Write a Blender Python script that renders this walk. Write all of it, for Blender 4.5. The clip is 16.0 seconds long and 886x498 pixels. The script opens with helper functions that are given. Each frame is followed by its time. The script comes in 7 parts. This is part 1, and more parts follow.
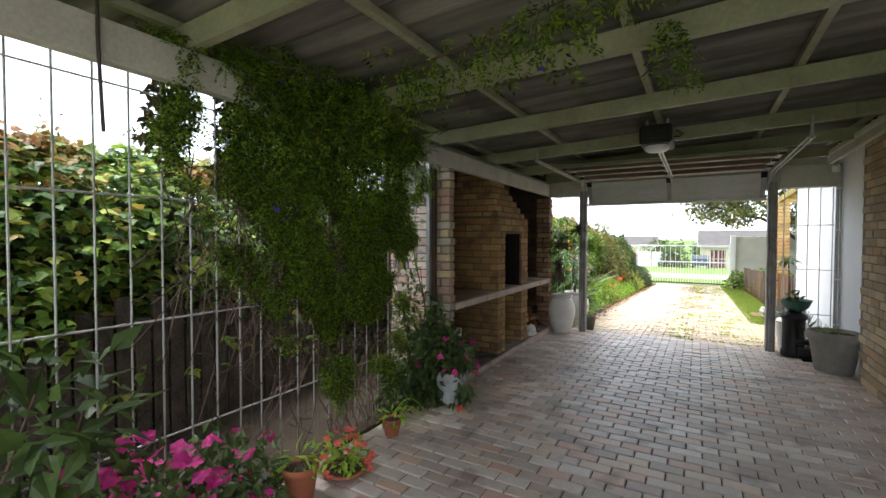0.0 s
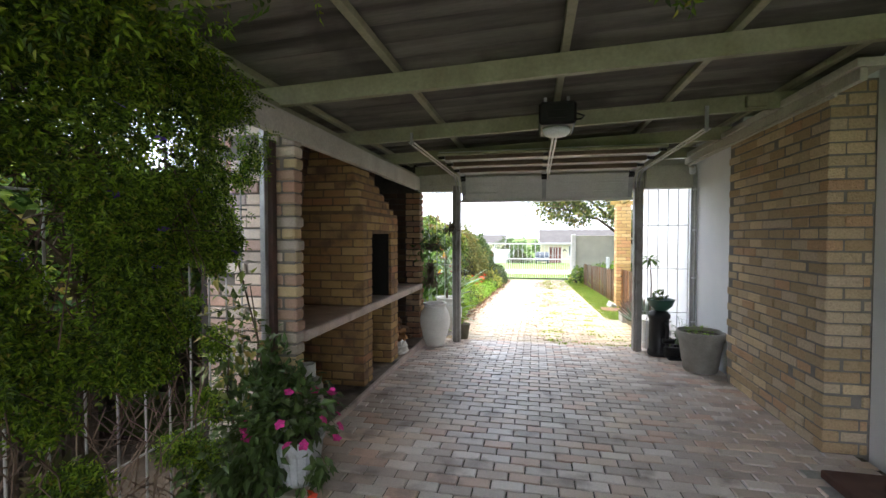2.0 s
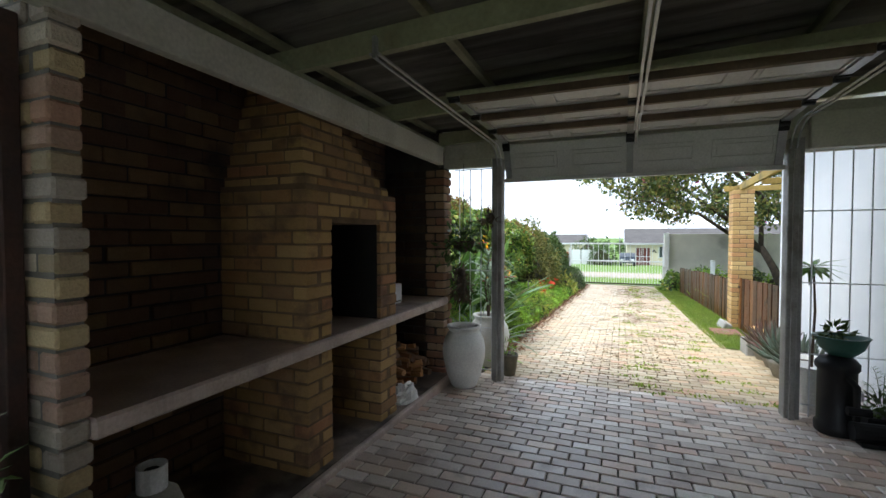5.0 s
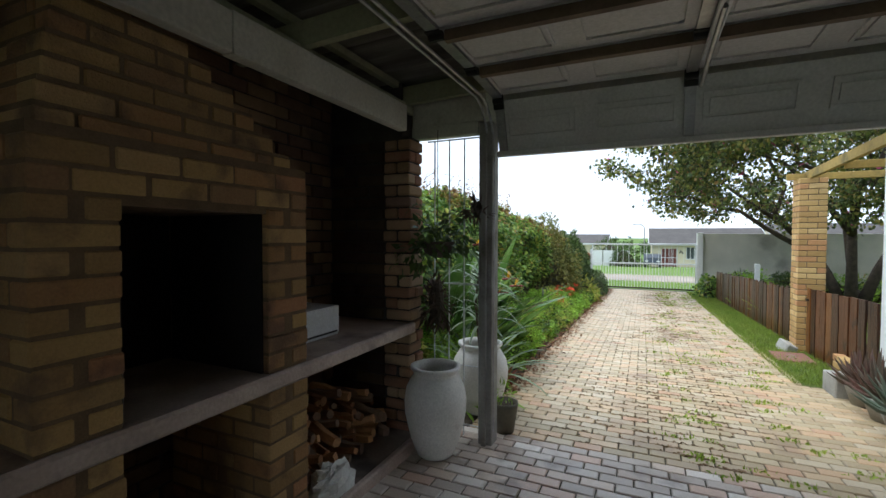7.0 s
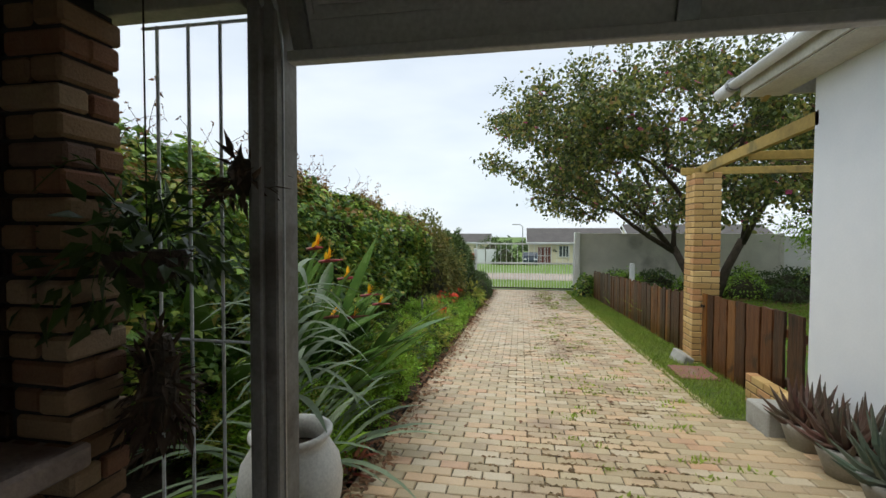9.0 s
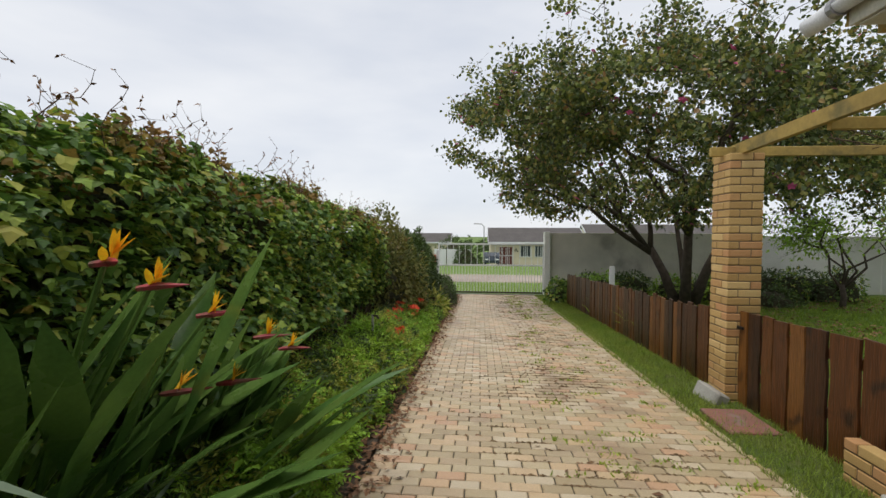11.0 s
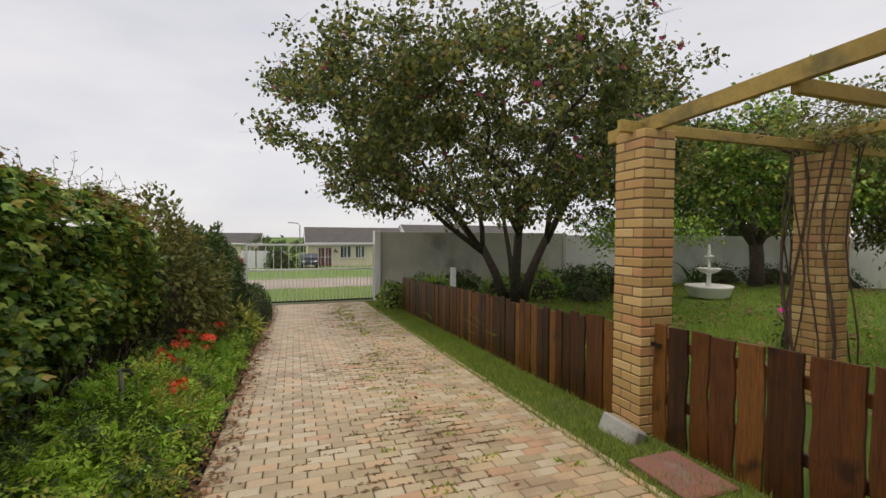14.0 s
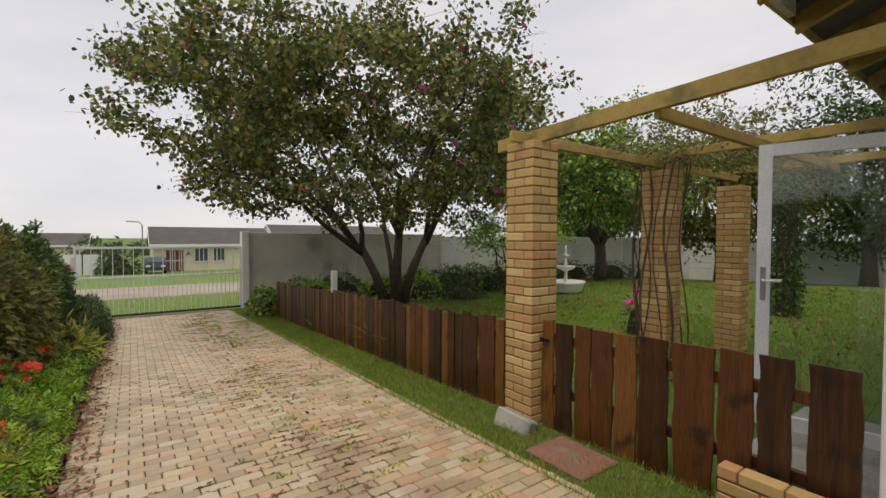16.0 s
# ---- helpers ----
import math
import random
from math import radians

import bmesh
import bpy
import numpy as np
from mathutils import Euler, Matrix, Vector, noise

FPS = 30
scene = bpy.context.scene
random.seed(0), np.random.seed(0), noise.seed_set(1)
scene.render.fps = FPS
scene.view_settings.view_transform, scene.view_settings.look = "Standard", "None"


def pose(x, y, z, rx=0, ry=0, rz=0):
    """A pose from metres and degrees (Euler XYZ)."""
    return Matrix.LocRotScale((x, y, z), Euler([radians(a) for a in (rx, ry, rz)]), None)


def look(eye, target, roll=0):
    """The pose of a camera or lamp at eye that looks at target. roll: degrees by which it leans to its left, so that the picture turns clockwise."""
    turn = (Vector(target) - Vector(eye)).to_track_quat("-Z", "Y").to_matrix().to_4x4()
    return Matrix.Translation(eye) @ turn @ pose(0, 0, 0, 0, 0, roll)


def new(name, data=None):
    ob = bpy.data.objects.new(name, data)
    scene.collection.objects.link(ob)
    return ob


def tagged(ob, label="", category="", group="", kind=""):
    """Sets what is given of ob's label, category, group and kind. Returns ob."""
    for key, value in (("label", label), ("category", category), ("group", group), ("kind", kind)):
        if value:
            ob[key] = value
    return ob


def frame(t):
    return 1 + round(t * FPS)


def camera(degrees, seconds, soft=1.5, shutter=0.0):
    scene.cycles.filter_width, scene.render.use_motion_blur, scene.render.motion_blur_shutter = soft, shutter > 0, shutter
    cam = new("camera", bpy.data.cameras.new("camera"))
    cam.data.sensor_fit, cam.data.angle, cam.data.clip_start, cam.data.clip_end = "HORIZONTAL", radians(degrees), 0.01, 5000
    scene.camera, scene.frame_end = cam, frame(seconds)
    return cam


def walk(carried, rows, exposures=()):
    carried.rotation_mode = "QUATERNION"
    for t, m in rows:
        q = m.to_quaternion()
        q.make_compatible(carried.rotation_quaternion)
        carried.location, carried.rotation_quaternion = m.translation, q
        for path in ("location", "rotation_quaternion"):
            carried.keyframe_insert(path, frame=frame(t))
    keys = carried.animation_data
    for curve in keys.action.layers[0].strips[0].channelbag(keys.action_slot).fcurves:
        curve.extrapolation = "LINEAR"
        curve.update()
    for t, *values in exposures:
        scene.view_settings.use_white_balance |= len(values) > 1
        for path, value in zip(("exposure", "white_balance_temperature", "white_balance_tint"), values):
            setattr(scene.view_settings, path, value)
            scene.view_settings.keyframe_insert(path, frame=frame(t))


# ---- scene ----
cam = camera(90.5, 16.0)
METRES, EYE, TILT, LEAN, TURN = 10.5, 1.5, 0.0, 0.0, 30.2
ROWS = [
    (0.0, 0.0, 0.0, 0.0, 0.0, -1.44, -0.1),
    (0.5, -0.0017, 0.0277, 0.0019, -4.37, -1.47, -0.03),
    (1.0, 0.0032, 0.0583, 0.0019, -9.44, -1.52, 0.04),
    (1.5, 0.0061, 0.0852, 0.0013, -14.6, -1.55, 0.02),
    (2.0, 0.0079, 0.1115, 0.0024, -18.26, -1.61, 0.03),
    (2.5, 0.0177, 0.135, -0.0001, -20.12, -1.6, 0.1),
    (3.0, 0.037, 0.1618, -0.0024, -20.28, -1.71, 0.12),
    (3.5, 0.0556, 0.1906, -0.0046, -17.29, -1.64, 0.12),
    (4.0, 0.0699, 0.2205, -0.0018, -13.99, -1.59, 0.09),
    (4.5, 0.0927, 0.2475, -0.0026, -10.53, -1.59, 0.11),
    (7.0, 0.1665, 0.4087, -0.0038, -5.63, -1.65, -0.12),
    (7.5, 0.1846, 0.4499, -0.0031, -9.83, -1.64, -0.09),
    (8.0, 0.2032, 0.488, -0.0013, -15.53, -1.66, -0.1),
    (8.5, 0.2172, 0.5257, -0.0029, -18.64, -1.7, -0.16),
    (11.0, 0.2931, 0.7172, -0.0028, -25.42, -1.78, -0.26),
    (11.5, 0.3064, 0.7563, -0.0012, -29.02, -1.74, -0.32),
    (12.0, 0.3247, 0.7886, -0.002, -32.99, -1.7, -0.22),
    (12.5, 0.3391, 0.8151, -0.0016, -37.35, -1.62, -0.25),
    (13.0, 0.3482, 0.8431, -0.0024, -41.08, -1.63, -0.3),
    (13.5, 0.358, 0.8624, -0.0044, -44.51, -1.6, -0.23),
    (14.0, 0.3699, 0.8827, -0.0071, -49.0, -1.62, -0.25),
    (14.5, 0.3751, 0.8958, -0.0051, -54.54, -1.56, -0.22),
    (15.0, 0.371, 0.9026, -0.0045, -59.44, -1.49, -0.23),
    (15.5, 0.3663, 0.9049, -0.0041, -62.95, -1.48, -0.21),
    (16.0, 0.3635, 0.9065, -0.0045, -65.55, -1.48, -0.21),
]
EXPO = [(0.0, 2.15, 6100, 10), (2.0, 2.45, 6000, 12), (4.0, 2.0, 5800, 10), (4.5, 1.75, 5700, 8), (7.0, 1.03, 5700, 6), (8.5, 0.58, 6050, 5), (11.0, 0.28, 6500, 10), (16.0, 0.18, 6950, 14)]
walk(cam, [(t, pose(0, 0, EYE, TILT, LEAN, TURN) @ pose(METRES * x, METRES * y, METRES * z, 90 + pitch, roll, yaw)) for t, x, y, z, yaw, pitch, roll in ROWS], EXPO)

# ---- light: an overcast sky with a very soft sun ----
world = bpy.data.worlds.new("overcast")
scene.world = world
world.use_nodes = True
wn, wl = world.node_tree.nodes, world.node_tree.links
wn.clear()
sky = wn.new("ShaderNodeTexSky")
sky.sky_type, sky.sun_disc, sky.sun_elevation, sky.sun_rotation = "NISHITA", False, radians(50), radians(200)
sky_gain = wn.new("ShaderNodeVectorMath")
sky_gain.operation = "SCALE"
sky_gain.inputs["Scale"].default_value = 0.1
coord = wn.new("ShaderNodeTexCoord")
stretch = wn.new("ShaderNodeMapping")
stretch.inputs["Scale"].default_value = (1.2, 1.2, 4.0)
cloud = wn.new("ShaderNodeTexNoise")
cloud.inputs["Scale"].default_value, cloud.inputs["Detail"].default_value = 2.2, 4
ramp = wn.new("ShaderNodeValToRGB")
ramp.color_ramp.elements[0].position, ramp.color_ramp.elements[0].color = 0.3, (0.62, 0.65, 0.71, 1)
ramp.color_ramp.elements[1].position, ramp.color_ramp.elements[1].color = 0.72, (0.78, 0.79, 0.81, 1)
blend = wn.new("ShaderNodeMix")
blend.data_type = "RGBA"
blend.inputs["Factor"].default_value = 0.88
back = wn.new("ShaderNodeBackground")
back.inputs["Strength"].default_value = 1.0
wout = wn.new("ShaderNodeOutputWorld")
wl.new(coord.outputs["Generated"], stretch.inputs["Vector"])
wl.new(stretch.outputs["Vector"], cloud.inputs["Vector"])
wl.new(cloud.outputs["Fac"], ramp.inputs["Fac"])
wl.new(sky.outputs["Color"], sky_gain.inputs[0])
wl.new(sky_gain.outputs["Vector"], blend.inputs["A"])
wl.new(ramp.outputs["Color"], blend.inputs["B"])
wl.new(blend.outputs["Result"], back.inputs["Color"])
wl.new(back.outputs["Background"], wout.inputs["Surface"])
sun = new("sun", bpy.data.lights.new("sun", "SUN"))
sun.data.energy, sun.data.angle, sun.data.color = 1.5, radians(40), (1.0, 0.94, 0.86)
sun.matrix_world = look((0, 0, 30), (10, 6, 0))


# ---- materials ----
def material(name, colours, scale=6.0, rough=0.75, fine=80.0, bump=0.15, dist=0.01, metal=0.0, vary=0.0, island=False, spec=0.4, stain=None, stain_scale=1.3, stain_at=0.56, stretch_by=None, leafy=0.0, tints=None, grain_by=(0.72, 1.28)):
    """Noise between colours at two scales, a vary per piece, optional stains and translucency."""
    m = bpy.data.materials.new(name)
    m.use_nodes = True
    if leafy and name.endswith(("leaf", "blade")):
        colours = [tuple(1.6 * q for q in c) for c in colours]
        tints = tints and [(at, tuple(1.6 * q for q in c)) for at, c in tints]
    n, l = m.node_tree.nodes, m.node_tree.links
    bsdf, out = n["Principled BSDF"], n["Material Output"]
    geo = n.new("ShaderNodeNewGeometry")
    where = geo.outputs["Position"]
    if stretch_by:
        mp = n.new("ShaderNodeMapping")
        mp.inputs["Scale"].default_value = stretch_by
        l.new(where, mp.inputs["Vector"])
        where = mp.outputs["Vector"]
    big = n.new("ShaderNodeTexNoise")
    big.inputs["Scale"].default_value, big.inputs["Detail"].default_value = scale, 6
    l.new(where, big.inputs["Vector"])
    small = n.new("ShaderNodeTexNoise")
    small.inputs["Scale"].default_value, small.inputs["Detail"].default_value = fine, 4
    l.new(where, small.inputs["Vector"])
    if island:
        rnd = geo.outputs["Random Per Island"]
    else:
        rnd = n.new("ShaderNodeObjectInfo").outputs["Random"]

    def mixed(kind, fac, a, b):
        x = n.new("ShaderNodeMix")
        x.data_type, x.blend_type = "RGBA", kind
        for key, v in (("Factor", fac), ("A", a), ("B", b)):
            if hasattr(v, "links"):
                l.new(v, x.inputs[key])
            else:
                x.inputs[key].default_value = v if key == "Factor" else (*v, 1)
        return x.outputs["Result"]

    fac = n.new("ShaderNodeMapRange")
    fac.inputs["From Min"].default_value, fac.inputs["From Max"].default_value = 0.3, 0.7
    l.new(big.outputs["Fac"], fac.inputs["Value"])
    col = mixed("MIX", fac.outputs["Result"], colours[0], colours[1])
    if tints:
        r = n.new("ShaderNodeValToRGB")
        r.color_ramp.interpolation = "LINEAR" if leafy else "CONSTANT"
        while len(r.color_ramp.elements) < len(tints):
            r.color_ramp.elements.new(0.5)
        for i, (at, c) in enumerate(tints):
            r.color_ramp.elements[i].position, r.color_ramp.elements[i].color = at, (*c, 1)
        l.new(rnd, r.inputs["Fac"])
        col = mixed("MIX", 0.72, col, r.outputs["Color"])
    if vary:
        v = n.new("ShaderNodeMapRange")
        v.inputs["To Min"].default_value, v.inputs["To Max"].default_value = 1 - vary, 1 + vary
        l.new(rnd, v.inputs["Value"])
        hs = n.new("ShaderNodeHueSaturation")
        l.new(v.outputs["Result"], hs.inputs["Value"])
        l.new(col, hs.inputs["Color"])
        col = hs.outputs["Color"]
    if stain:
        st = n.new("ShaderNodeTexNoise")
        st.inputs["Scale"].default_value, st.inputs["Detail"].default_value = stain_scale, 8
        l.new(geo.outputs["Position"], st.inputs["Vector"])
        sr = n.new("ShaderNodeMapRange")
        sr.inputs["From Min"].default_value, sr.inputs["From Max"].default_value = stain_at, stain_at + 0.14
        l.new(st.outputs["Fac"], sr.inputs["Value"])
        sc = n.new("ShaderNodeMath")
        sc.operation = "MULTIPLY"
        sc.inputs[1].default_value = 0.75
        l.new(sr.outputs["Result"], sc.inputs[0])
        col = mixed("MIX", sc.outputs[0], col, stain)
    grain = n.new("ShaderNodeMapRange")
    grain.inputs["To Min"].default_value, grain.inputs["To Max"].default_value = grain_by
    l.new(small.outputs["Fac"], grain.inputs["Value"])
    col = mixed("MULTIPLY", 1.0, col, grain.outputs["Result"])
    l.new(col, bsdf.inputs["Base Color"])
    bsdf.inputs["Metallic"].default_value, bsdf.inputs["Specular IOR Level"].default_value = metal, spec
    ro = n.new("ShaderNodeMapRange")
    ro.inputs["To Min"].default_value, ro.inputs["To Max"].default_value = max(0.03, rough - 0.12), min(1, rough + 0.12)
    l.new(big.outputs["Fac"], ro.inputs["Value"])
    l.new(ro.outputs["Result"], bsdf.inputs["Roughness"])
    if bump:
        bp = n.new("ShaderNodeBump")
        bp.inputs["Strength"].default_value, bp.inputs["Distance"].default_value = bump, dist
        l.new(small.outputs["Fac"], bp.inputs["Height"])
        l.new(bp.outputs["Normal"], bsdf.inputs["Normal"])
    if leafy:
        tr = n.new("ShaderNodeBsdfTranslucent")
        l.new(col, tr.inputs["Color"])
        mx = n.new("ShaderNodeMixShader")
        mx.inputs["Fac"].default_value = leafy
        l.new(bsdf.outputs["BSDF"], mx.inputs[1])
        l.new(tr.outputs["BSDF"], mx.inputs[2])
        l.new(mx.outputs["Shader"], out.inputs["Surface"])
    return m


def glass_material():
    m = bpy.data.materials.new("window_glass")
    m.use_nodes = True
    b = m.node_tree.nodes["Principled BSDF"]
    b.inputs["Base Color"].default_value = (0.92, 0.96, 0.94, 1)
    b.inputs["Transmission Weight"].default_value, b.inputs["Roughness"].default_value, b.inputs["IOR"].default_value = 1.0, 0.02, 1.45
    return m


YELLOW = [(0.0, (0.54, 0.35, 0.13)), (0.3, (0.60, 0.41, 0.16)), (0.5, (0.50, 0.29, 0.12)), (0.7, (0.62, 0.45, 0.20)), (0.88, (0.46, 0.24, 0.11))]
RED = [(0.0, (0.299, 0.190, 0.109)), (0.25, (0.245, 0.129, 0.075)), (0.5, (0.326, 0.224, 0.129)), (0.7, (0.204, 0.088, 0.054)), (0.85, (0.340, 0.258, 0.163)), (0.94, (0.116, 0.082, 0.075))]
PAVE = [(0.0, (0.497, 0.388, 0.213)), (0.22, (0.552, 0.451, 0.269)), (0.42, (0.432, 0.324, 0.190)), (0.58, (0.515, 0.369, 0.206)), (0.74, (0.478, 0.406, 0.277)), (0.86, (0.460, 0.298, 0.158)), (0.93, (0.405, 0.225, 0.119))]
# dusty grey paver tints, lightened further for the light on the carport floor
DUST_LIT = [(0.0, (0.654, 0.545, 0.458)), (0.22, (0.752, 0.654, 0.567)), (0.42, (0.545, 0.425, 0.338)), (0.6, (0.654, 0.512, 0.392)), (0.76, (0.676, 0.610, 0.545)), (0.9, (0.512, 0.327, 0.229))]
LEAF = [(0.0, (0.036, 0.08, 0.018)), (0.3, (0.085, 0.155, 0.024)), (0.65, (0.17, 0.25, 0.036)), (0.9, (0.27, 0.29, 0.045)), (1.0, (0.26, 0.14, 0.035))]
M_BRICK = material("yellow_face_brick", [(0.50, 0.32, 0.13), (0.42, 0.25, 0.10)], 14, 0.85, 140, 0.5, 0.004, vary=0.14, tints=YELLOW)
PALE = [(0.0, (0.50, 0.37, 0.21)), (0.2, (0.58, 0.45, 0.28)), (0.42, (0.45, 0.31, 0.17)), (0.6, (0.53, 0.43, 0.30)), (0.78, (0.60, 0.47, 0.28)), (0.92, (0.45, 0.27, 0.15))]
M_PALEBRICK = material("rough_pale_brick", [(0.46, 0.34, 0.20), (0.36, 0.25, 0.14)], 30, 0.9, 70, 1.0, 0.014, vary=0.16, tints=PALE, grain_by=(0.6, 1.4))
M_PALEBRICK_I = material("rough_pale_brick_joined", [(0.46, 0.34, 0.20), (0.36, 0.25, 0.14)], 30, 0.9, 120, 0.9, 0.008, vary=0.16, island=True, tints=PALE, grain_by=(0.6, 1.4))
M_CHIMBRICK = material("smoke_stained_yellow_brick", [(0.42, 0.28, 0.12), (0.33, 0.20, 0.09)], 12, 0.88, 110, 0.7, 0.006, vary=0.2, tints=[(0.0, (0.350, 0.216, 0.083)), (0.3, (0.442, 0.285, 0.106)), (0.5, (0.313, 0.161, 0.064)), (0.66, (0.396, 0.258, 0.110)), (0.8, (0.304, 0.129, 0.064)), (0.92, (0.175, 0.097, 0.051))], stain=(0.12, 0.075, 0.05), stain_scale=4.5, stain_at=0.53)
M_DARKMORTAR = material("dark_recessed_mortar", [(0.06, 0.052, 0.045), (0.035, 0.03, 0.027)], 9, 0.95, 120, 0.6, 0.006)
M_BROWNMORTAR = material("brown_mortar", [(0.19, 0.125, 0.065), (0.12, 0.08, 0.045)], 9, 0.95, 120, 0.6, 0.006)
M_TANMORTAR = material("tan_mortar", [(0.24, 0.175, 0.10), (0.17, 0.12, 0.07)], 9, 0.95, 120, 0.6, 0.006)
M_STOCK = material("mixed_stock_brick", [(0.42, 0.27, 0.16), (0.34, 0.19, 0.11)], 16, 0.88, 110, 0.6, 0.006, vary=0.2, tints=RED, stain=(0.09, 0.07, 0.06), stain_scale=3.2)
M_STOCK_I = material("mixed_stock_brick_joined", [(0.42, 0.27, 0.16), (0.34, 0.19, 0.11)], 16, 0.88, 110, 0.6, 0.006, vary=0.2, island=True, tints=RED, stain=(0.09, 0.07, 0.06), stain_scale=3.2)
# brick tints darkened for the shade in the recess; the black blotches are smoke
SMOKE_SHADE = [(0.0, (0.163, 0.098, 0.049)), (0.3, (0.111, 0.058, 0.036)), (0.5, (0.202, 0.130, 0.062)), (0.75, (0.085, 0.046, 0.031)), (0.92, (0.046, 0.033, 0.029))]
M_SMOKESHADE = material("smoky_shaded_brick", [(0.28, 0.17, 0.09), (0.17, 0.10, 0.06)], 9, 0.9, 110, 0.7, 0.008, vary=0.2, island=True, tints=SMOKE_SHADE, stain=(0.03, 0.026, 0.024), stain_scale=2.2)
# the same tints at 0.4, for the deeper shade on the end wall
SHADED = [(at, tuple(0.4 * q for q in c)) for at, c in SMOKE_SHADE]
M_SHADEDBRICK = material("shaded_end_brick", [(0.09, 0.06, 0.035), (0.05, 0.034, 0.024)], 9, 0.9, 110, 0.7, 0.008, vary=0.2, island=True, tints=SHADED, stain=(0.02, 0.018, 0.016), stain_scale=2.2)
LIMED = [(0.0, (0.650, 0.560, 0.470)), (0.22, (0.538, 0.358, 0.280)), (0.42, (0.717, 0.638, 0.538)), (0.62, (0.493, 0.269, 0.190)), (0.78, (0.627, 0.515, 0.403)), (0.92, (0.314, 0.258, 0.246))]
M_LIMED = material("lime_bloomed_brick", [(0.66, 0.58, 0.50), (0.55, 0.45, 0.38)], 14, 0.9, 110, 0.8, 0.008, vary=0.2, island=True, tints=LIMED, stain=(0.30, 0.26, 0.23), stain_scale=4, stain_at=0.64)
PIER = [(0.0, (0.458, 0.361, 0.220)), (0.2, (0.440, 0.273, 0.202)), (0.38, (0.405, 0.361, 0.308)), (0.54, (0.510, 0.396, 0.202)), (0.72, (0.387, 0.194, 0.132)), (0.84, (0.546, 0.475, 0.378))]
M_PIER = material("weathered_mixed_brick", [(0.50, 0.40, 0.27), (0.40, 0.29, 0.20)], 16, 0.9, 90, 0.8, 0.008, vary=0.2, tints=PIER, stain=(0.26, 0.24, 0.21), stain_scale=9, stain_at=0.68)
M_MORTAR = material("grey_mortar", [(0.24, 0.22, 0.19), (0.16, 0.145, 0.125)], 9, 0.95, 160, 0.6, 0.004)
M_PAVER = material("clay_paver", [(0.50, 0.40, 0.28), (0.42, 0.32, 0.22)], 5, 0.44, 120, 0.4, 0.004, vary=0.24, tints=PAVE, stain=(0.29, 0.20, 0.13), stain_scale=1.6, spec=0.65)
M_PAVER_I = material("clay_paver_joined", [(0.50, 0.40, 0.28), (0.42, 0.32, 0.22)], 5, 0.44, 120, 0.4, 0.004, vary=0.24, island=True, tints=PAVE, stain=(0.29, 0.20, 0.13), stain_scale=1.6, spec=0.65)
M_LITDUSTPAVER = material("brightened_dusty_paver", [(0.56, 0.50, 0.43), (0.42, 0.36, 0.31)], 5, 0.42, 120, 0.5, 0.004, vary=0.24, tints=DUST_LIT, stain=(0.24, 0.18, 0.14), stain_scale=3.4, stain_at=0.55, spec=0.65)
M_LITDUSTPAVER_I = material("brightened_dusty_paver_joined", [(0.50, 0.45, 0.39), (0.40, 0.35, 0.30)], 5, 0.42, 120, 0.4, 0.004, vary=0.24, island=True, tints=DUST_LIT, stain=(0.24, 0.18, 0.14), stain_scale=3.4, stain_at=0.55, spec=0.65)
M_SOIL = material("dark_soil", [(0.055, 0.04, 0.027), (0.09, 0.068, 0.045)], 8, 0.95, 60, 0.9, 0.02)
M_JOINT = material("sandy_joint", [(0.115, 0.095, 0.068), (0.07, 0.068, 0.042)], 4, 0.95, 90, 0.6, 0.01)
M_LAWN = material("lawn_turf", [(0.085, 0.16, 0.022), (0.13, 0.20, 0.03)], 1.4, 0.9, 70, 0.9, 0.03, stain=(0.10, 0.09, 0.035), stain_scale=0.8)
M_STRIP = material("rough_turf", [(0.075, 0.115, 0.02), (0.13, 0.155, 0.032)], 2.2, 0.9, 60, 0.9, 0.03, stain=(0.13, 0.10, 0.045), stain_scale=2.4, stain_at=0.58)
M_GRASS = material("grass_blade", [(0.105, 0.175, 0.018), (0.18, 0.235, 0.03)], 2, 0.6, 30, 0, leafy=0.4, island=True, vary=0.45)
M_ROAD = material("gravel_road", [(0.40, 0.34, 0.28), (0.30, 0.25, 0.21)], 0.5, 0.9, 20, 0.5, 0.02)
M_WHITE = material("white_plaster", [(0.80, 0.81, 0.82), (0.74, 0.76, 0.78)], 2.5, 0.7, 55, 0.03, 0.002, grain_by=(0.96, 1.04))
M_CREAMWOOD = material("cream_painted_timber", [(0.33, 0.33, 0.21), (0.24, 0.235, 0.145)], 4, 0.6, 40, 0.3, 0.004, stretch_by=(1, 1, 1), stain=(0.24, 0.20, 0.12), stain_scale=4, stain_at=0.62)
M_WHITEWOOD = material("white_painted_timber", [(0.56, 0.54, 0.46), (0.44, 0.415, 0.345)], 4, 0.55, 50, 0.3, 0.004, stain=(0.28, 0.22, 0.14), stain_scale=5, stain_at=0.66)
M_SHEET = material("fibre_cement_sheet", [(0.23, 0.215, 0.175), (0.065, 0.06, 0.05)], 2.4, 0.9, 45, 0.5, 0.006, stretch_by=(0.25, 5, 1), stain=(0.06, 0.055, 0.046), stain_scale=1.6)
M_DOORPAINT = material("white_steel_door", [(0.60, 0.59, 0.57), (0.53, 0.52, 0.50)], 3, 0.5, 60, 0.1, 0.002, stain=(0.34, 0.27, 0.18), stain_scale=6, stain_at=0.68)
M_GALV = material("galvanised_steel", [(0.42, 0.42, 0.42), (0.31, 0.31, 0.31)], 12, 0.45, 90, 0.15, 0.002, metal=0.75)
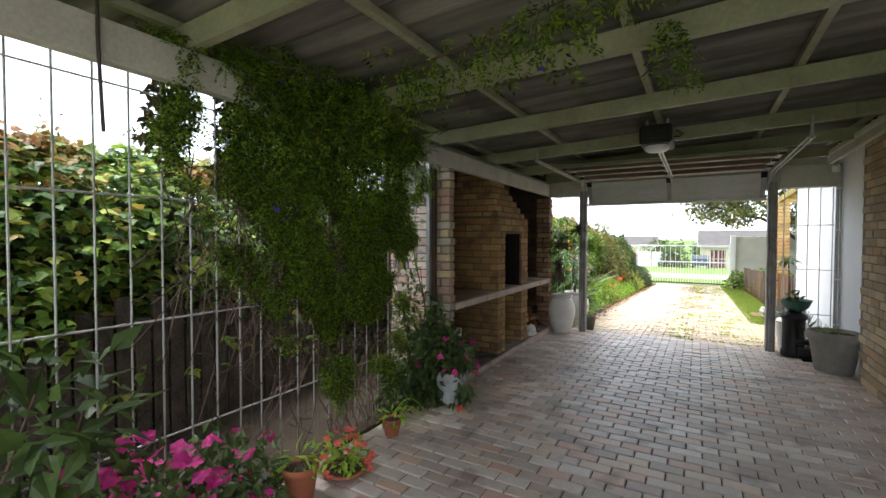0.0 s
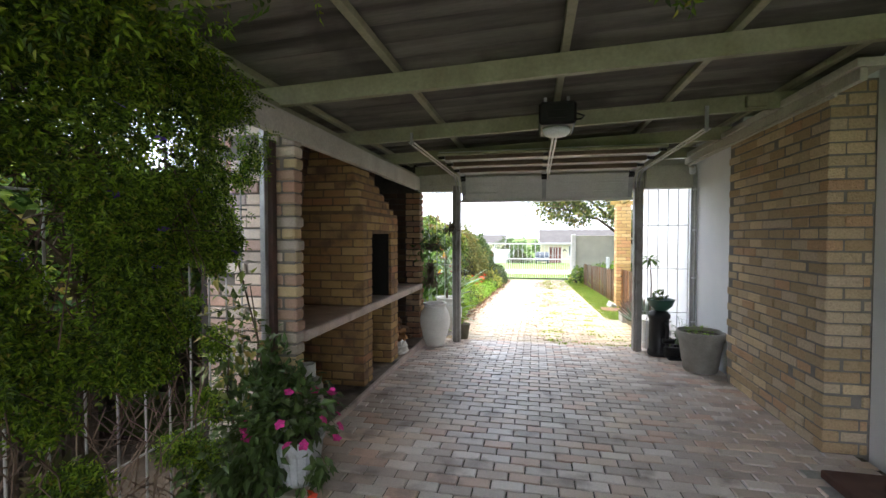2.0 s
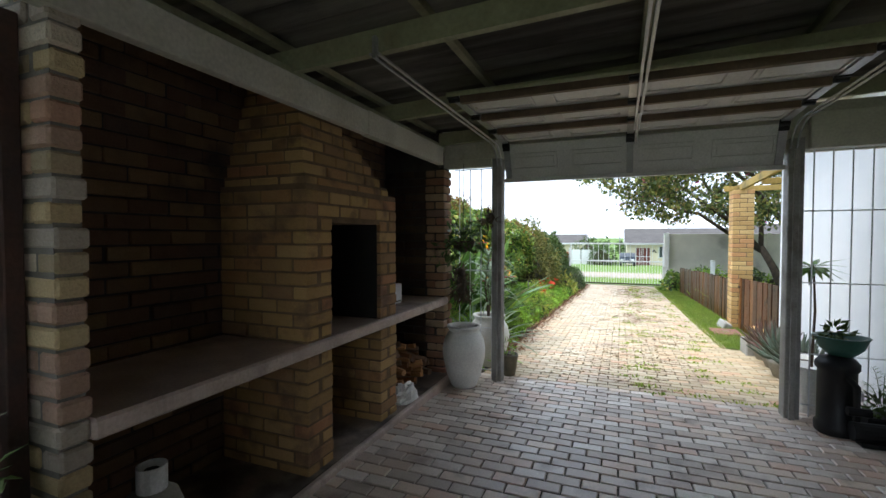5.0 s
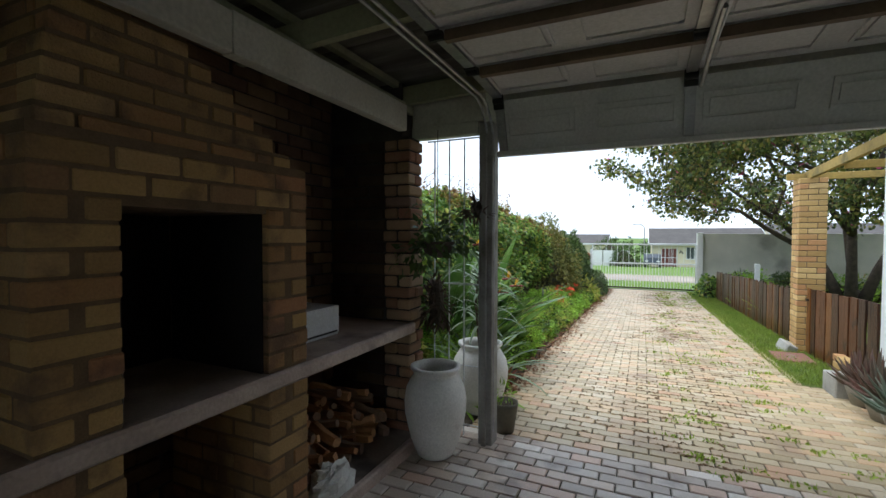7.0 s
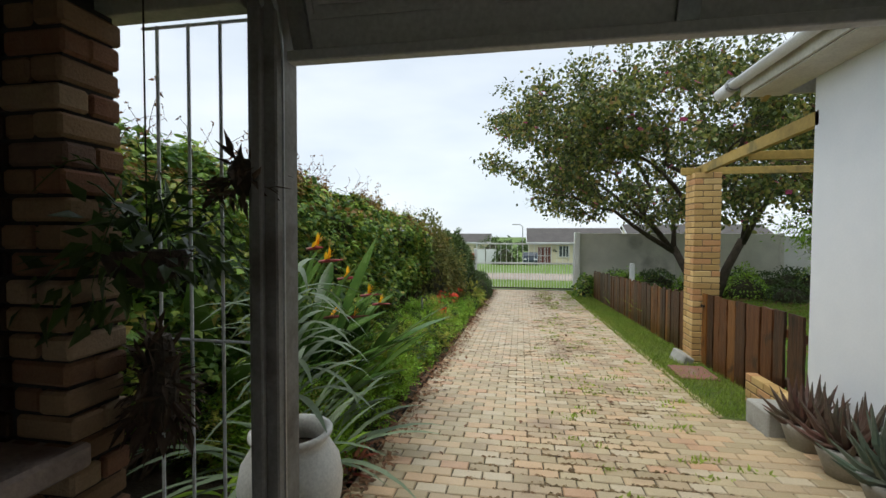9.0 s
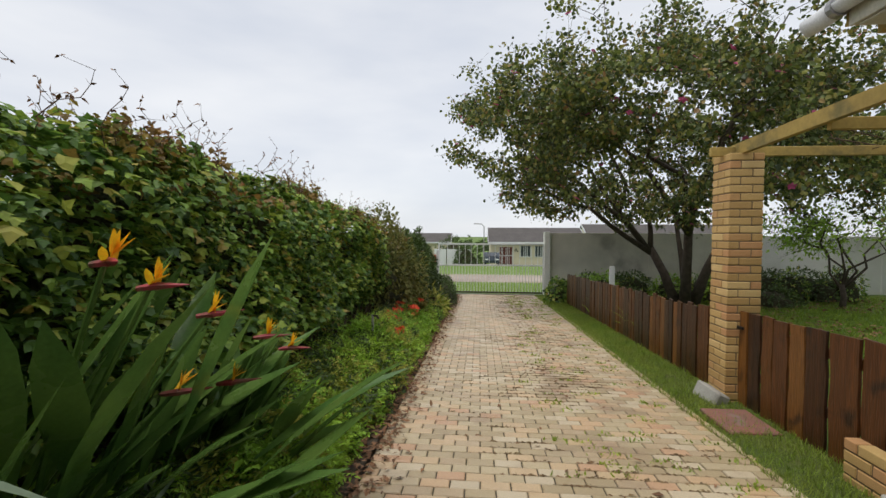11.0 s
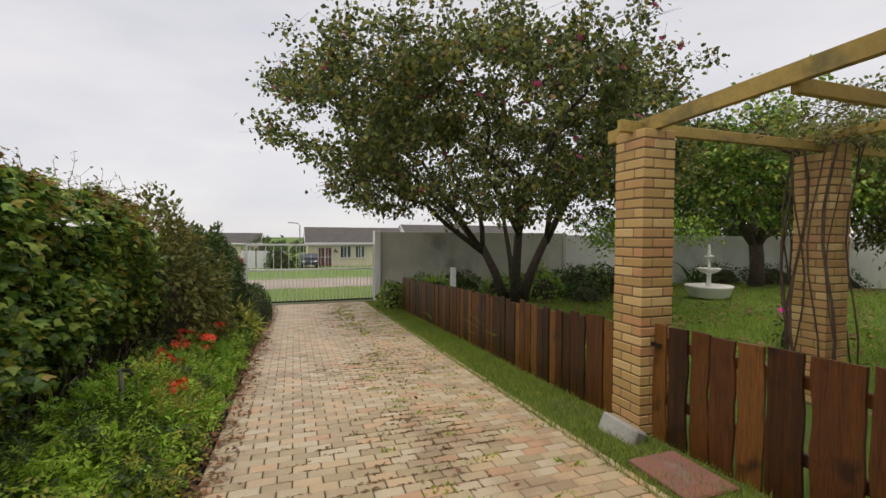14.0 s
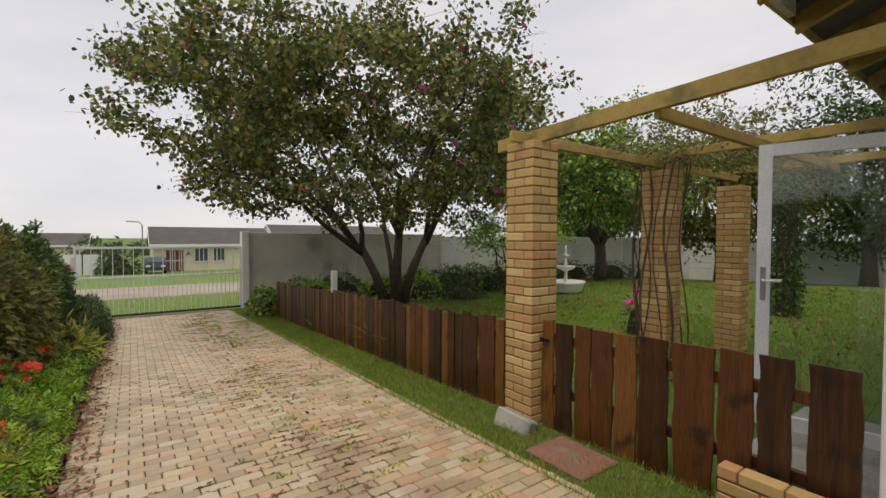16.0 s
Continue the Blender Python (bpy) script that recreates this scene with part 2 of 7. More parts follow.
M_BAR = material("grey_steel_bar", [(0.50, 0.50, 0.48), (0.36, 0.34, 0.31)], 9, 0.55, 90, 0.2, 0.002, metal=0.3)
M_BLACK = material("black_plastic", [(0.010, 0.010, 0.011), (0.018, 0.0175, 0.017)], 8, 0.45, 70, 0.1, 0.002, spec=0.25)
M_DARKMETAL = material("dark_oily_steel", [(0.045, 0.043, 0.04), (0.085, 0.07, 0.055)], 20, 0.5, 90, 0.2, 0.002, metal=0.6)
M_SLAB = material("screed_concrete", [(0.55, 0.44, 0.37), (0.40, 0.31, 0.26)], 5, 0.5, 60, 0.5, 0.006, stain=(0.15, 0.11, 0.10), stain_scale=3)
# concrete darkened for the shade under the counter, with grime in blotches
M_PLINTH = material("grimy_shaded_concrete", [(0.26, 0.21, 0.17), (0.14, 0.115, 0.095)], 5, 0.8, 60, 0.5, 0.006, stain=(0.05, 0.042, 0.036), stain_scale=2.5, stain_at=0.5)
M_CONC = material("weathered_concrete", [(0.40, 0.39, 0.35), (0.28, 0.27, 0.24)], 3, 0.9, 50, 0.6, 0.008, stain=(0.14, 0.13, 0.11), stain_scale=1.6)
M_WALLGREY = material("weathered_grey_plaster", [(0.72, 0.69, 0.60), (0.57, 0.55, 0.48)], 1.5, 0.88, 40, 0.5, 0.008, stain=(0.30, 0.28, 0.24), stain_scale=0.9)
M_WALLPAINT = material("faded_white_wall", [(0.82, 0.82, 0.79), (0.74, 0.74, 0.70)], 1.5, 0.85, 40, 0.4, 0.008, stain=(0.36, 0.35, 0.31), stain_scale=0.9, stain_at=0.64)
M_FENCE = material("stained_timber_board", [(0.17, 0.06, 0.014), (0.022, 0.010, 0.006)], 3.5, 0.42, 16, 0.6, 0.006, stretch_by=(6, 6, 0.4), grain_by=(0.1, 1.9), vary=0.25, tints=[(0.0, (0.060, 0.020, 0.006)), (0.18, (0.136, 0.048, 0.010)), (0.36, (0.018, 0.009, 0.006)), (0.46, (0.200, 0.084, 0.019)), (0.60, (0.088, 0.030, 0.008)), (0.82, (0.016, 0.008, 0.005))], stain=(0.012, 0.007, 0.005), stain_scale=5, stain_at=0.58)
M_PERGOLA = material("treated_pine_beam", [(0.43, 0.30, 0.075), (0.31, 0.22, 0.065)], 4, 0.7, 30, 0.4, 0.004, stain=(0.15, 0.13, 0.05), stain_scale=4)
M_BARK = material("grey_brown_bark", [(0.105, 0.082, 0.06), (0.055, 0.042, 0.032)], 9, 0.95, 40, 0.9, 0.02)
M_TWIG = material("dry_twig", [(0.13, 0.09, 0.06), (0.07, 0.045, 0.03)], 9, 0.95, 50, 0.5, 0.006)
# near-black green-brown that paints the shade inside hedges and shrubs
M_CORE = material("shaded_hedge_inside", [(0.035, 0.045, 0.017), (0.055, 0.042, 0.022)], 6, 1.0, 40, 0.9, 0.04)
M_HEDGELEAF = material("creeper_leaf", [(0.04, 0.10, 0.02), (0.07, 0.15, 0.03)], 1.2, 0.42, 40, 0.2, 0.004, leafy=0.3, island=True, vary=0.35, tints=LEAF)
M_TREELEAF = material("dull_tree_leaf", [(0.05, 0.085, 0.03), (0.075, 0.115, 0.036)], 0.7, 0.42, 30, 0, leafy=0.35, island=True, vary=0.35, tints=[(0.0, (0.034, 0.048, 0.014)), (0.4, (0.07, 0.09, 0.022)), (0.72, (0.135, 0.15, 0.03)), (0.92, (0.20, 0.16, 0.035)), (1.0, (0.17, 0.075, 0.035))])
M_VINELEAF = material("fine_vine_leaf", [(0.04, 0.08, 0.006), (0.07, 0.11, 0.009)], 1.5, 0.5, 40, 0, leafy=0.5, island=True, vary=0.5, tints=[(0.0, (0.025, 0.061, 0.003)), (0.5, (0.074, 0.130, 0.007)), (0.88, (0.155, 0.224, 0.013)), (1.0, (0.130, 0.103, 0.017))])
M_BEDLEAF = material("fresh_bed_leaf", [(0.13, 0.245, 0.024), (0.24, 0.35, 0.04)], 1.5, 0.5, 40, 0, leafy=0.3, island=True, vary=0.35)
M_DARKLEAF = material("dark_shrub_leaf", [(0.032, 0.058, 0.014), (0.056, 0.085, 0.02)], 1.5, 0.45, 40, 0, leafy=0.25, island=True, vary=0.35)
M_OLIVELEAF = material("olive_shrub_leaf", [(0.08, 0.10, 0.025), (0.14, 0.12, 0.03)], 1.5, 0.55, 40, 0, leafy=0.3, island=True, vary=0.35)
M_BLADE = material("strap_leaf", [(0.03, 0.07, 0.016), (0.075, 0.125, 0.026)], 3, 0.26, 60, 0.15, 0.003, leafy=0.2, island=True, vary=0.3)
M_GREYBLADE = material("grey_green_strap_leaf", [(0.10, 0.14, 0.08), (0.165, 0.20, 0.125)], 3, 0.5, 60, 0.1, 0.003, leafy=0.15, island=True, vary=0.25)
M_ALOEGREY = material("grey_green_aloe", [(0.075, 0.115, 0.08), (0.12, 0.125, 0.095)], 5, 0.5, 60, 0.15, 0.003, island=True, vary=0.3)
M_ALOE = material("aloe_leaf", [(0.075, 0.075, 0.05), (0.125, 0.055, 0.045)], 5, 0.5, 60, 0.15, 0.003, island=True, vary=0.3)
M_PINK = material("magenta_petal", [(0.62, 0.03, 0.24), (0.75, 0.06, 0.34)], 20, 0.6, 60, 0, leafy=0.3, island=True, vary=0.2)
M_CORAL = material("coral_petal", [(0.85, 0.13, 0.09), (0.80, 0.20, 0.16)], 20, 0.6, 60, 0, leafy=0.3, island=True, vary=0.2)
M_PURPLE = material("violet_petal", [(0.13, 0.07, 0.42), (0.20, 0.10, 0.50)], 20, 0.6, 60, 0, leafy=0.3, island=True, vary=0.2)
M_REDFLOWER = material("red_orange_petal", [(0.65, 0.05, 0.02), (0.75, 0.10, 0.03)], 20, 0.6, 60, 0, leafy=0.3, island=True, vary=0.2)
M_ORANGE = material("orange_petal", [(0.90, 0.60, 0.02), (0.88, 0.42, 0.02)], 20, 0.6, 60, 0, leafy=0.3, island=True, vary=0.2)
M_DEADLEAF = material("fallen_leaf", [(0.17, 0.08, 0.04), (0.26, 0.14, 0.07)], 5, 0.8, 60, 0.2, 0.003, island=True, vary=0.4)
M_GLAZE = material("off_white_glaze", [(0.76, 0.75, 0.70), (0.68, 0.66, 0.61)], 5, 0.5, 70, 0.15, 0.003, stain=(0.36, 0.32, 0.26), stain_scale=5, stain_at=0.66)
M_TERRA = material("terracotta", [(0.42, 0.15, 0.075), (0.34, 0.11, 0.055)], 8, 0.8, 80, 0.25, 0.003)
M_GREYPOT = material("grey_cement_pot", [(0.33, 0.315, 0.275), (0.22, 0.21, 0.18)], 7, 0.85, 80, 0.4, 0.004, stain=(0.33, 0.31, 0.27), stain_scale=4)
M_OLIVEPOT = material("olive_glaze", [(0.15, 0.13, 0.085), (0.10, 0.09, 0.06)], 8, 0.5, 60, 0.2, 0.003)
M_WHITEMETAL = material("white_enamel", [(0.74, 0.75, 0.76), (0.68, 0.69, 0.70)], 6, 0.4, 80, 0.05, 0.002)
M_ROOFTILE = material("grey_roof", [(0.075, 0.068, 0.064), (0.11, 0.10, 0.094)], 1.2, 0.85, 12, 0.6, 0.03)
M_CREAMWALL = material("cream_house_wall", [(0.72, 0.65, 0.48), (0.66, 0.59, 0.43)], 0.8, 0.85, 12, 0.2, 0.01)
M_BROWNDOOR = material("red_brown_shutter", [(0.16, 0.045, 0.03), (0.11, 0.035, 0.025)], 4, 0.6, 20, 0.2, 0.01)
M_DARKGLASS = material("dark_window_pane", [(0.05, 0.06, 0.07), (0.09, 0.10, 0.11)], 1, 0.12, 10, 0)
M_FIREWOOD = material("split_firewood", [(0.36, 0.20, 0.10), (0.20, 0.13, 0.08)], 12, 0.9, 60, 0.7, 0.008, vary=0.4, tints=[(0.0, (0.46, 0.21, 0.08)), (0.35, (0.22, 0.15, 0.10)), (0.7, (0.52, 0.28, 0.12))])
M_MAT = material("brown_coir", [(0.10, 0.045, 0.025), (0.07, 0.032, 0.02)], 9, 0.95, 160, 0.9, 0.01)
M_RUST = material("rusty_steel", [(0.10, 0.05, 0.035), (0.06, 0.045, 0.04)], 9, 0.8, 60, 0.5, 0.005)
M_SOOT = material("soot", [(0.008, 0.007, 0.006), (0.016, 0.013, 0.011)], 8, 0.95, 60, 0.5, 0.006)
M_CONDUIT = material("grey_conduit", [(0.50, 0.49, 0.46), (0.42, 0.41, 0.38)], 6, 0.5, 60, 0.05, 0.002)
M_GLASS = glass_material()


# ---- mesh helpers ----
ORIG = {}


class Build:
    """Collects vertices and faces in world metres."""

    def __init__(self):
        self.v, self.f = [], []

    def add(self, verts, faces):
        o = len(self.v)
        self.v += [tuple(p) for p in verts]
        self.f += [tuple(i + o for i in q) for q in faces]
        return self

    def box(self, x0, y0, z0, x1, y1, z1, c=0.004):
        """A box with chamfered edges."""
        c = min(c, 0.3 * min(abs(x1 - x0), abs(y1 - y0), abs(z1 - z0)))
        lo, hi = (min(x0, x1), min(y0, y1), min(z0, z1)), (max(x0, x1), max(y0, y1), max(z0, z1))
        verts, index = [], {}
        for sx in (0, 1):
            for sy in (0, 1):
                for sz in (0, 1):
                    for a in range(3):
                        p = [(hi if s else lo)[k] + (0 if k == a else (-c if s else c)) for k, s in enumerate((sx, sy, sz))]
                        index[(sx, sy, sz, a)] = len(verts)
                        verts.append(p)
        faces = []
        for a in range(3):
            b, d = (a + 1) % 3, (a + 2) % 3
            for s in (0, 1):
                q = []
                for u, w in ((0, 0), (1, 0), (1, 1), (0, 1)):
                    k = [0, 0, 0]
                    k[a], k[b], k[d] = s, u, w
                    q.append(index[(*k, a)])
                faces.append(q if s else q[::-1])
            for s in (0, 1):
                for w in (0, 1):
                    k0, k1 = [0, 0, 0], [0, 0, 0]
                    k0[b], k0[d], k1[b], k1[d], k1[a] = s, w, s, w, 1
                    q = [index[(*k0, b)], index[(*k1, b)], index[(*k1, d)], index[(*k0, d)]]
                    faces.append(q if s != w else q[::-1])
        for sx in (0, 1):
            for sy in (0, 1):
                for sz in (0, 1):
                    q = [index[(sx, sy, sz, a)] for a in range(3)]
                    faces.append(q if (sx + sy + sz) % 2 else q[::-1])
        return self.add(verts, faces)

    def tube(self, path, radii, n=8, cap=True):
        """A round tube along a path; radii is a number or one for each point."""
        pts = [Vector(p) for p in path]
        if isinstance(radii, (int, float)):
            radii = [radii] * len(pts)
        verts, faces, side = [], [], None
        for i, p in enumerate(pts):
            d = (pts[min(i + 1, len(pts) - 1)] - pts[max(i - 1, 0)]).normalized()
            if side is None:
                side = d.orthogonal().normalized()
            side = (side - d * side.dot(d)).normalized()
            up = d.cross(side)
            for k in range(n):
                a = 2 * math.pi * k / n
                verts.append(p + radii[i] * (math.cos(a) * side + math.sin(a) * up))
        for i in range(len(pts) - 1):
            for k in range(n):
                a, b = i * n + k, i * n + (k + 1) % n
                faces.append((a, b, b + n, a + n))
        if cap:
            faces += [tuple(range(n))[::-1], tuple(range(len(verts) - n, len(verts)))]
        return self.add(verts, faces)

    def lathe(self, x, y, z, profile, n=28):
        """A turned shape from (radius, height) pairs."""
        verts, faces = [], []
        for r, h in profile:
            for k in range(n):
                a = 2 * math.pi * k / n
                verts.append((x + r * math.cos(a), y + r * math.sin(a), z + h))
        for i in range(len(profile) - 1):
            for k in range(n):
                a, b = i * n + k, i * n + (k + 1) % n
                faces.append((a, b, b + n, a + n))
        faces += [tuple(range(n))[::-1], tuple(range(len(verts) - n, len(verts)))]
        return self.add(verts, faces)

    def prism(self, outline, axis, a0, a1):
        """An outline of (u, w) pushed along x or y."""
        n = len(outline)
        at = (lambda u, w, a: (a, u, w)) if axis == "x" else (lambda u, w, a: (u, a, w))
        verts = [at(u, w, a0) for u, w in outline] + [at(u, w, a1) for u, w in outline]
        faces = [tuple(range(n)), tuple(range(n, 2 * n))[::-1]] + [(i, i + n, (i + 1) % n + n, (i + 1) % n) for i in range(n)]
        return self.add(verts, faces)


def mesh_of(name, b, mat, origin=(0, 0, 0), smooth=False):
    me = bpy.data.meshes.new(name)
    ox, oy, oz = origin
    me.from_pydata([(x - ox, y - oy, z - oz) for x, y, z in b.v], [], b.f)
    me.materials.append(mat)
    bm = bmesh.new()
    bm.from_mesh(me)
    bmesh.ops.recalc_face_normals(bm, faces=bm.faces)
    bm.to_mesh(me)
    bm.free()
    if smooth:
        me.shade_smooth()
    return me


def thing(name, at, label, category, group="", kind=""):
    ob = new(name)
    ob.empty_display_size = 0.1
    ob.location = at
    ORIG[ob.name] = tuple(at)
    return tagged(ob, label, category, group, kind)


def solid(name, b, mat, label="", category="", group="", kind="", at=(0, 0, 0), smooth=False):
    """A top-level thing of one mesh."""
    ob = new(name, mesh_of(name, b, mat, at, smooth))
    ob.location = at
    ORIG[ob.name] = tuple(at)
    return tagged(ob, label, category, group, kind)


def part(name, b, mat, parent, label="", smooth=False, kind=""):
    """One mesh under a thing or a part."""
    origin = ORIG[parent.name]
    ob = new(name, b if isinstance(b, bpy.types.Mesh) else mesh_of(name, b, mat, origin, smooth))
    ob.parent = parent
    ORIG[ob.name] = origin
    return tagged(ob, label, kind=kind)


def cloud_mesh(name, verts, size, mat, origin=(0, 0, 0)):
    """A mesh of many equal small faces: verts is (pieces, points, 3), size is the list of faces of one piece."""
    v = np.asarray(verts, dtype=np.float32) - np.asarray(origin, dtype=np.float32)
    k, n = v.shape[0], v.shape[1]
    me = bpy.data.meshes.new(name)
    loops = np.concatenate([np.asarray(f) for f in size])
    lens = np.array([len(f) for f in size])
    allv = (loops[None, :] + np.arange(k)[:, None] * n).ravel()
    me.vertices.add(k * n)
    me.vertices.foreach_set("co", v.reshape(-1))
    me.loops.add(len(allv))
    me.loops.foreach_set("vertex_index", allv.astype(np.int32))
    ll = np.tile(lens, k)
    me.polygons.add(len(ll))
    me.polygons.foreach_set("loop_start", np.concatenate([[0], np.cumsum(ll)[:-1]]).astype(np.int32))
    me.materials.append(mat)
    me.update(calc_edges=True)
    me.validate()
    me.shade_flat()
    return me


# leaf outlines, length 1 along +x, folded on the midrib
PLAIN = (np.array([(0, 0, 0), (0.35, 0.24, 0.07), (0.35, -0.24, 0.07), (0.4, 0, 0), (1, 0, -0.08)]), [(0, 3, 1), (3, 4, 1), (0, 2, 3), (3, 2, 4)])
ROUND = (np.array([(0, 0, 0), (0.22, 0.34, 0.05), (0.68, 0.33, 0.04), (1, 0, -0.08), (0.68, -0.33, 0.04), (0.22, -0.34, 0.05)]), [(0, 3, 2, 1), (0, 5, 4, 3)])
NARROW = (np.array([(0, 0, 0), (0.4, 0.11, 0.03), (0.4, -0.11, 0.03), (0.45, 0, 0), (1, 0, -0.1)]), [(0, 3, 1), (3, 4, 1), (0, 2, 3), (3, 2, 4)])
LOBED = (np.array([(0, 0, 0), (0.02, 0.26, 0.03), (0.32, 0.56, -0.03), (0.48, 0.30, 0.04), (1.0, 0, -0.13), (0.48, -0.30, 0.04), (0.32, -0.56, -0.03), (0.02, -0.26, 0.03), (0.30, 0, 0.06)]), [(0, 8, 2, 1), (8, 3, 2), (8, 4, 3), (8, 5, 4), (8, 6, 5), (0, 7, 6, 8)])
BLADE = (np.array([(0, 0.04, 0), (0, -0.04, 0), (0.55, -0.03, 0.0), (0.55, 0.03, 0.0), (1, 0, -0.12)]), [(0, 1, 2, 3), (3, 2, 4)])


def spray_shape(pairs=3):
    """A feathered leaf: leaflets in pairs along a rib, one at the tip."""
    v, f = [], []
    spots = [(0.12 + 0.7 * k / pairs, s) for k in range(pairs) for s in (-1, 1)] + [(0.78, 0)]
    for a, s in spots:
        o = len(v)
        if s:
            v += [(a, 0.02 * s, 0), (a + 0.14, 0.12 * s, 0.03), (a + 0.17, 0.36 * s, -0.05), (a + 0.02, 0.20 * s, 0.03)]
        else:
            v += [(a, 0, 0), (a + 0.14, 0.08, 0.02), (a + 0.36, 0, -0.08), (a + 0.14, -0.08, 0.02)]
        f.append((o, o + 1, o + 2, o + 3))
    return np.array(v), f


SPRAY = spray_shape()


def leaves(points, ahead, up, sizes, shape):
    """Leaf pieces at points, tips towards ahead, faces towards up."""
    p, x, z = (np.asarray(a, dtype=float) for a in (points, ahead, up))
    x = x / np.linalg.norm(x, axis=1, keepdims=True)
    y = np.cross(z, x)
    y = y / (np.linalg.norm(y, axis=1, keepdims=True) + 1e-9)
    z = np.cross(x, y)
    t = shape[0]
    s = np.asarray(sizes)[:, None, None]
    return p[:, None, :] + s * (t[None, :, 0, None] * x[:, None, :] + t[None, :, 1, None] * y[:, None, :] + t[None, :, 2, None] * z[:, None, :])


RNG = np.random.default_rng(7)


def around(n, spread=1.0):
    return RNG.normal(0, spread, (n, 3))


def ground(x, y):
    """Height of the ground: level under the roof, then falling to the road."""
    if y < 6:
        z = -0.03
    elif y < 25:
        z = -0.03 - 0.04 * (y - 6)
    else:
        z = -0.79 - 0.031 * (min(y, 75) - 25)
    if x > 1.9 and y < 29:  # the lawn swells towards its middle
        z += (0.024 * (min(x, 16) - 1.9) - 0.06 * max(0, min(x, 30) - 16)) * min(1, max(0, y - 8) / 6) * min(1, (29 - y) / 3)
    return z


# ---- ground sheet ----
def build_ground():
    xs = sorted(set([-400, -150, -60, -30, -15, -8, -5, -3.2, -2.6, -2.25, -1.95, 0.97, 1.5, 1.9, 30, 45, 80, 160, 400] + list(np.arange(3, 30, 1.0))))
    ys = sorted(set([-200, -60, -20, -8, -3.5, 6, 8, 25, 31.7, 38.8, 55, 75, 100, 160, 400, 1200] + list(np.arange(9, 25, 0.8)) + list(np.arange(26, 75, 3.0))))
    b = Build()
    b.v = [(x, y, ground(x, y) - 0.075) for y in ys for x in xs]
    n = len(xs)
    b.f = [(j * n + i, j * n + i + 1, (j + 1) * n + i + 1, (j + 1) * n + i) for j in range(len(ys) - 1) for i in range(n - 1)]
    return solid("ground", b, M_LAWN, "green lawn and verge reaching to the horizon", "ground", kind="structure", smooth=True)


def sheet(name, x0, x1, y0, y1, lift, mat, label, category, nx=2, ny=12, bow=0.0):
    """A slab that follows the ground."""
    b = Build()
    top, bot = [], []
    for j in range(ny + 1):
        for i in range(nx + 1):
            x, y = x0 + (x1 - x0) * i / nx, y0 + (y1 - y0) * j / ny
            wob = bow * noise.noise((x * 0.9, y * 0.9, 1.0)) if bow else 0
            top.append((x, y, ground(x, y) + lift + wob))
            bot.append((x, y, ground(x, y) - 0.2))
    m = nx + 1
    b.v = top + bot
    o = len(top)
    for j in range(ny):
        for i in range(nx):
            a = j * m + i
            b.f += [(a, a + 1, a + m + 1, a + m), (a + o, a + m + o, a + m + 1 + o, a + 1 + o)]
    rim = [i for i in range(m)] + [j * m + nx for j in range(1, ny + 1)] + [ny * m + i for i in range(nx - 1, -1, -1)] + [j * m for j in range(ny - 1, 0, -1)]
    b.f += [(rim[k], rim[k] + o, rim[(k + 1) % len(rim)] + o, rim[(k + 1) % len(rim)]) for k in range(len(rim))]
    return solid(name, b, mat, label, category, kind="structure")


build_ground()
floor = sheet("floor", -2.25, 1.75, -3.5, 7.94, -0.012, M_JOINT, "brick paved carport floor with sandy joints", "floor", ny=14)
driveway = sheet("driveway", -1.95, 0.97, 10.748, 25.1, -0.012, M_JOINT, "brick paved driveway with grassy joints", "driveway", ny=24)
forecourt = sheet("forecourt", -1.95, 1.61, 7.94, 10.748, -0.012, M_JOINT, "brick paved forecourt before the garage opening", "driveway", ny=6)
road = sheet("road", -60, 90, 31.7, 38.8, -0.03, M_ROAD, "pale gravel road crossing behind the gate", "road", nx=40, ny=3)
flower_bed = sheet("flower_bed", -4.6, -1.97, 8.0, 24.9, 0.0, M_SOIL, "dark soil bed beside the driveway", "soil", nx=8, ny=40, bow=0.05)
side_bed = sheet("side_bed", -4.6, -2.27, -3.5, 3.85, 0.0, M_SOIL, "dark soil bed behind the wire fence", "soil", nx=8, ny=20, bow=0.05)


# ---- brickwork ----
BRICK_L, BRICK_D, BRICK_H, JOINT = 0.222, 0.106, 0.073, 0.0105
COURSE = 0.0852
brick_cache = {}


def brick_mesh(lx, ly, lz, mat):
    key = (round(lx, 3), round(ly, 3), round(lz, 3), mat.name)
    if key not in brick_cache:
        b = Build()
        b.box(-lx / 2, -ly / 2, -lz / 2, lx / 2, ly / 2, lz / 2, 0.010 if mat in (M_STOCK, M_PIER) else 0.006)
        brick_cache[key] = mesh_of("brick", b, mat)
    return brick_cache[key]


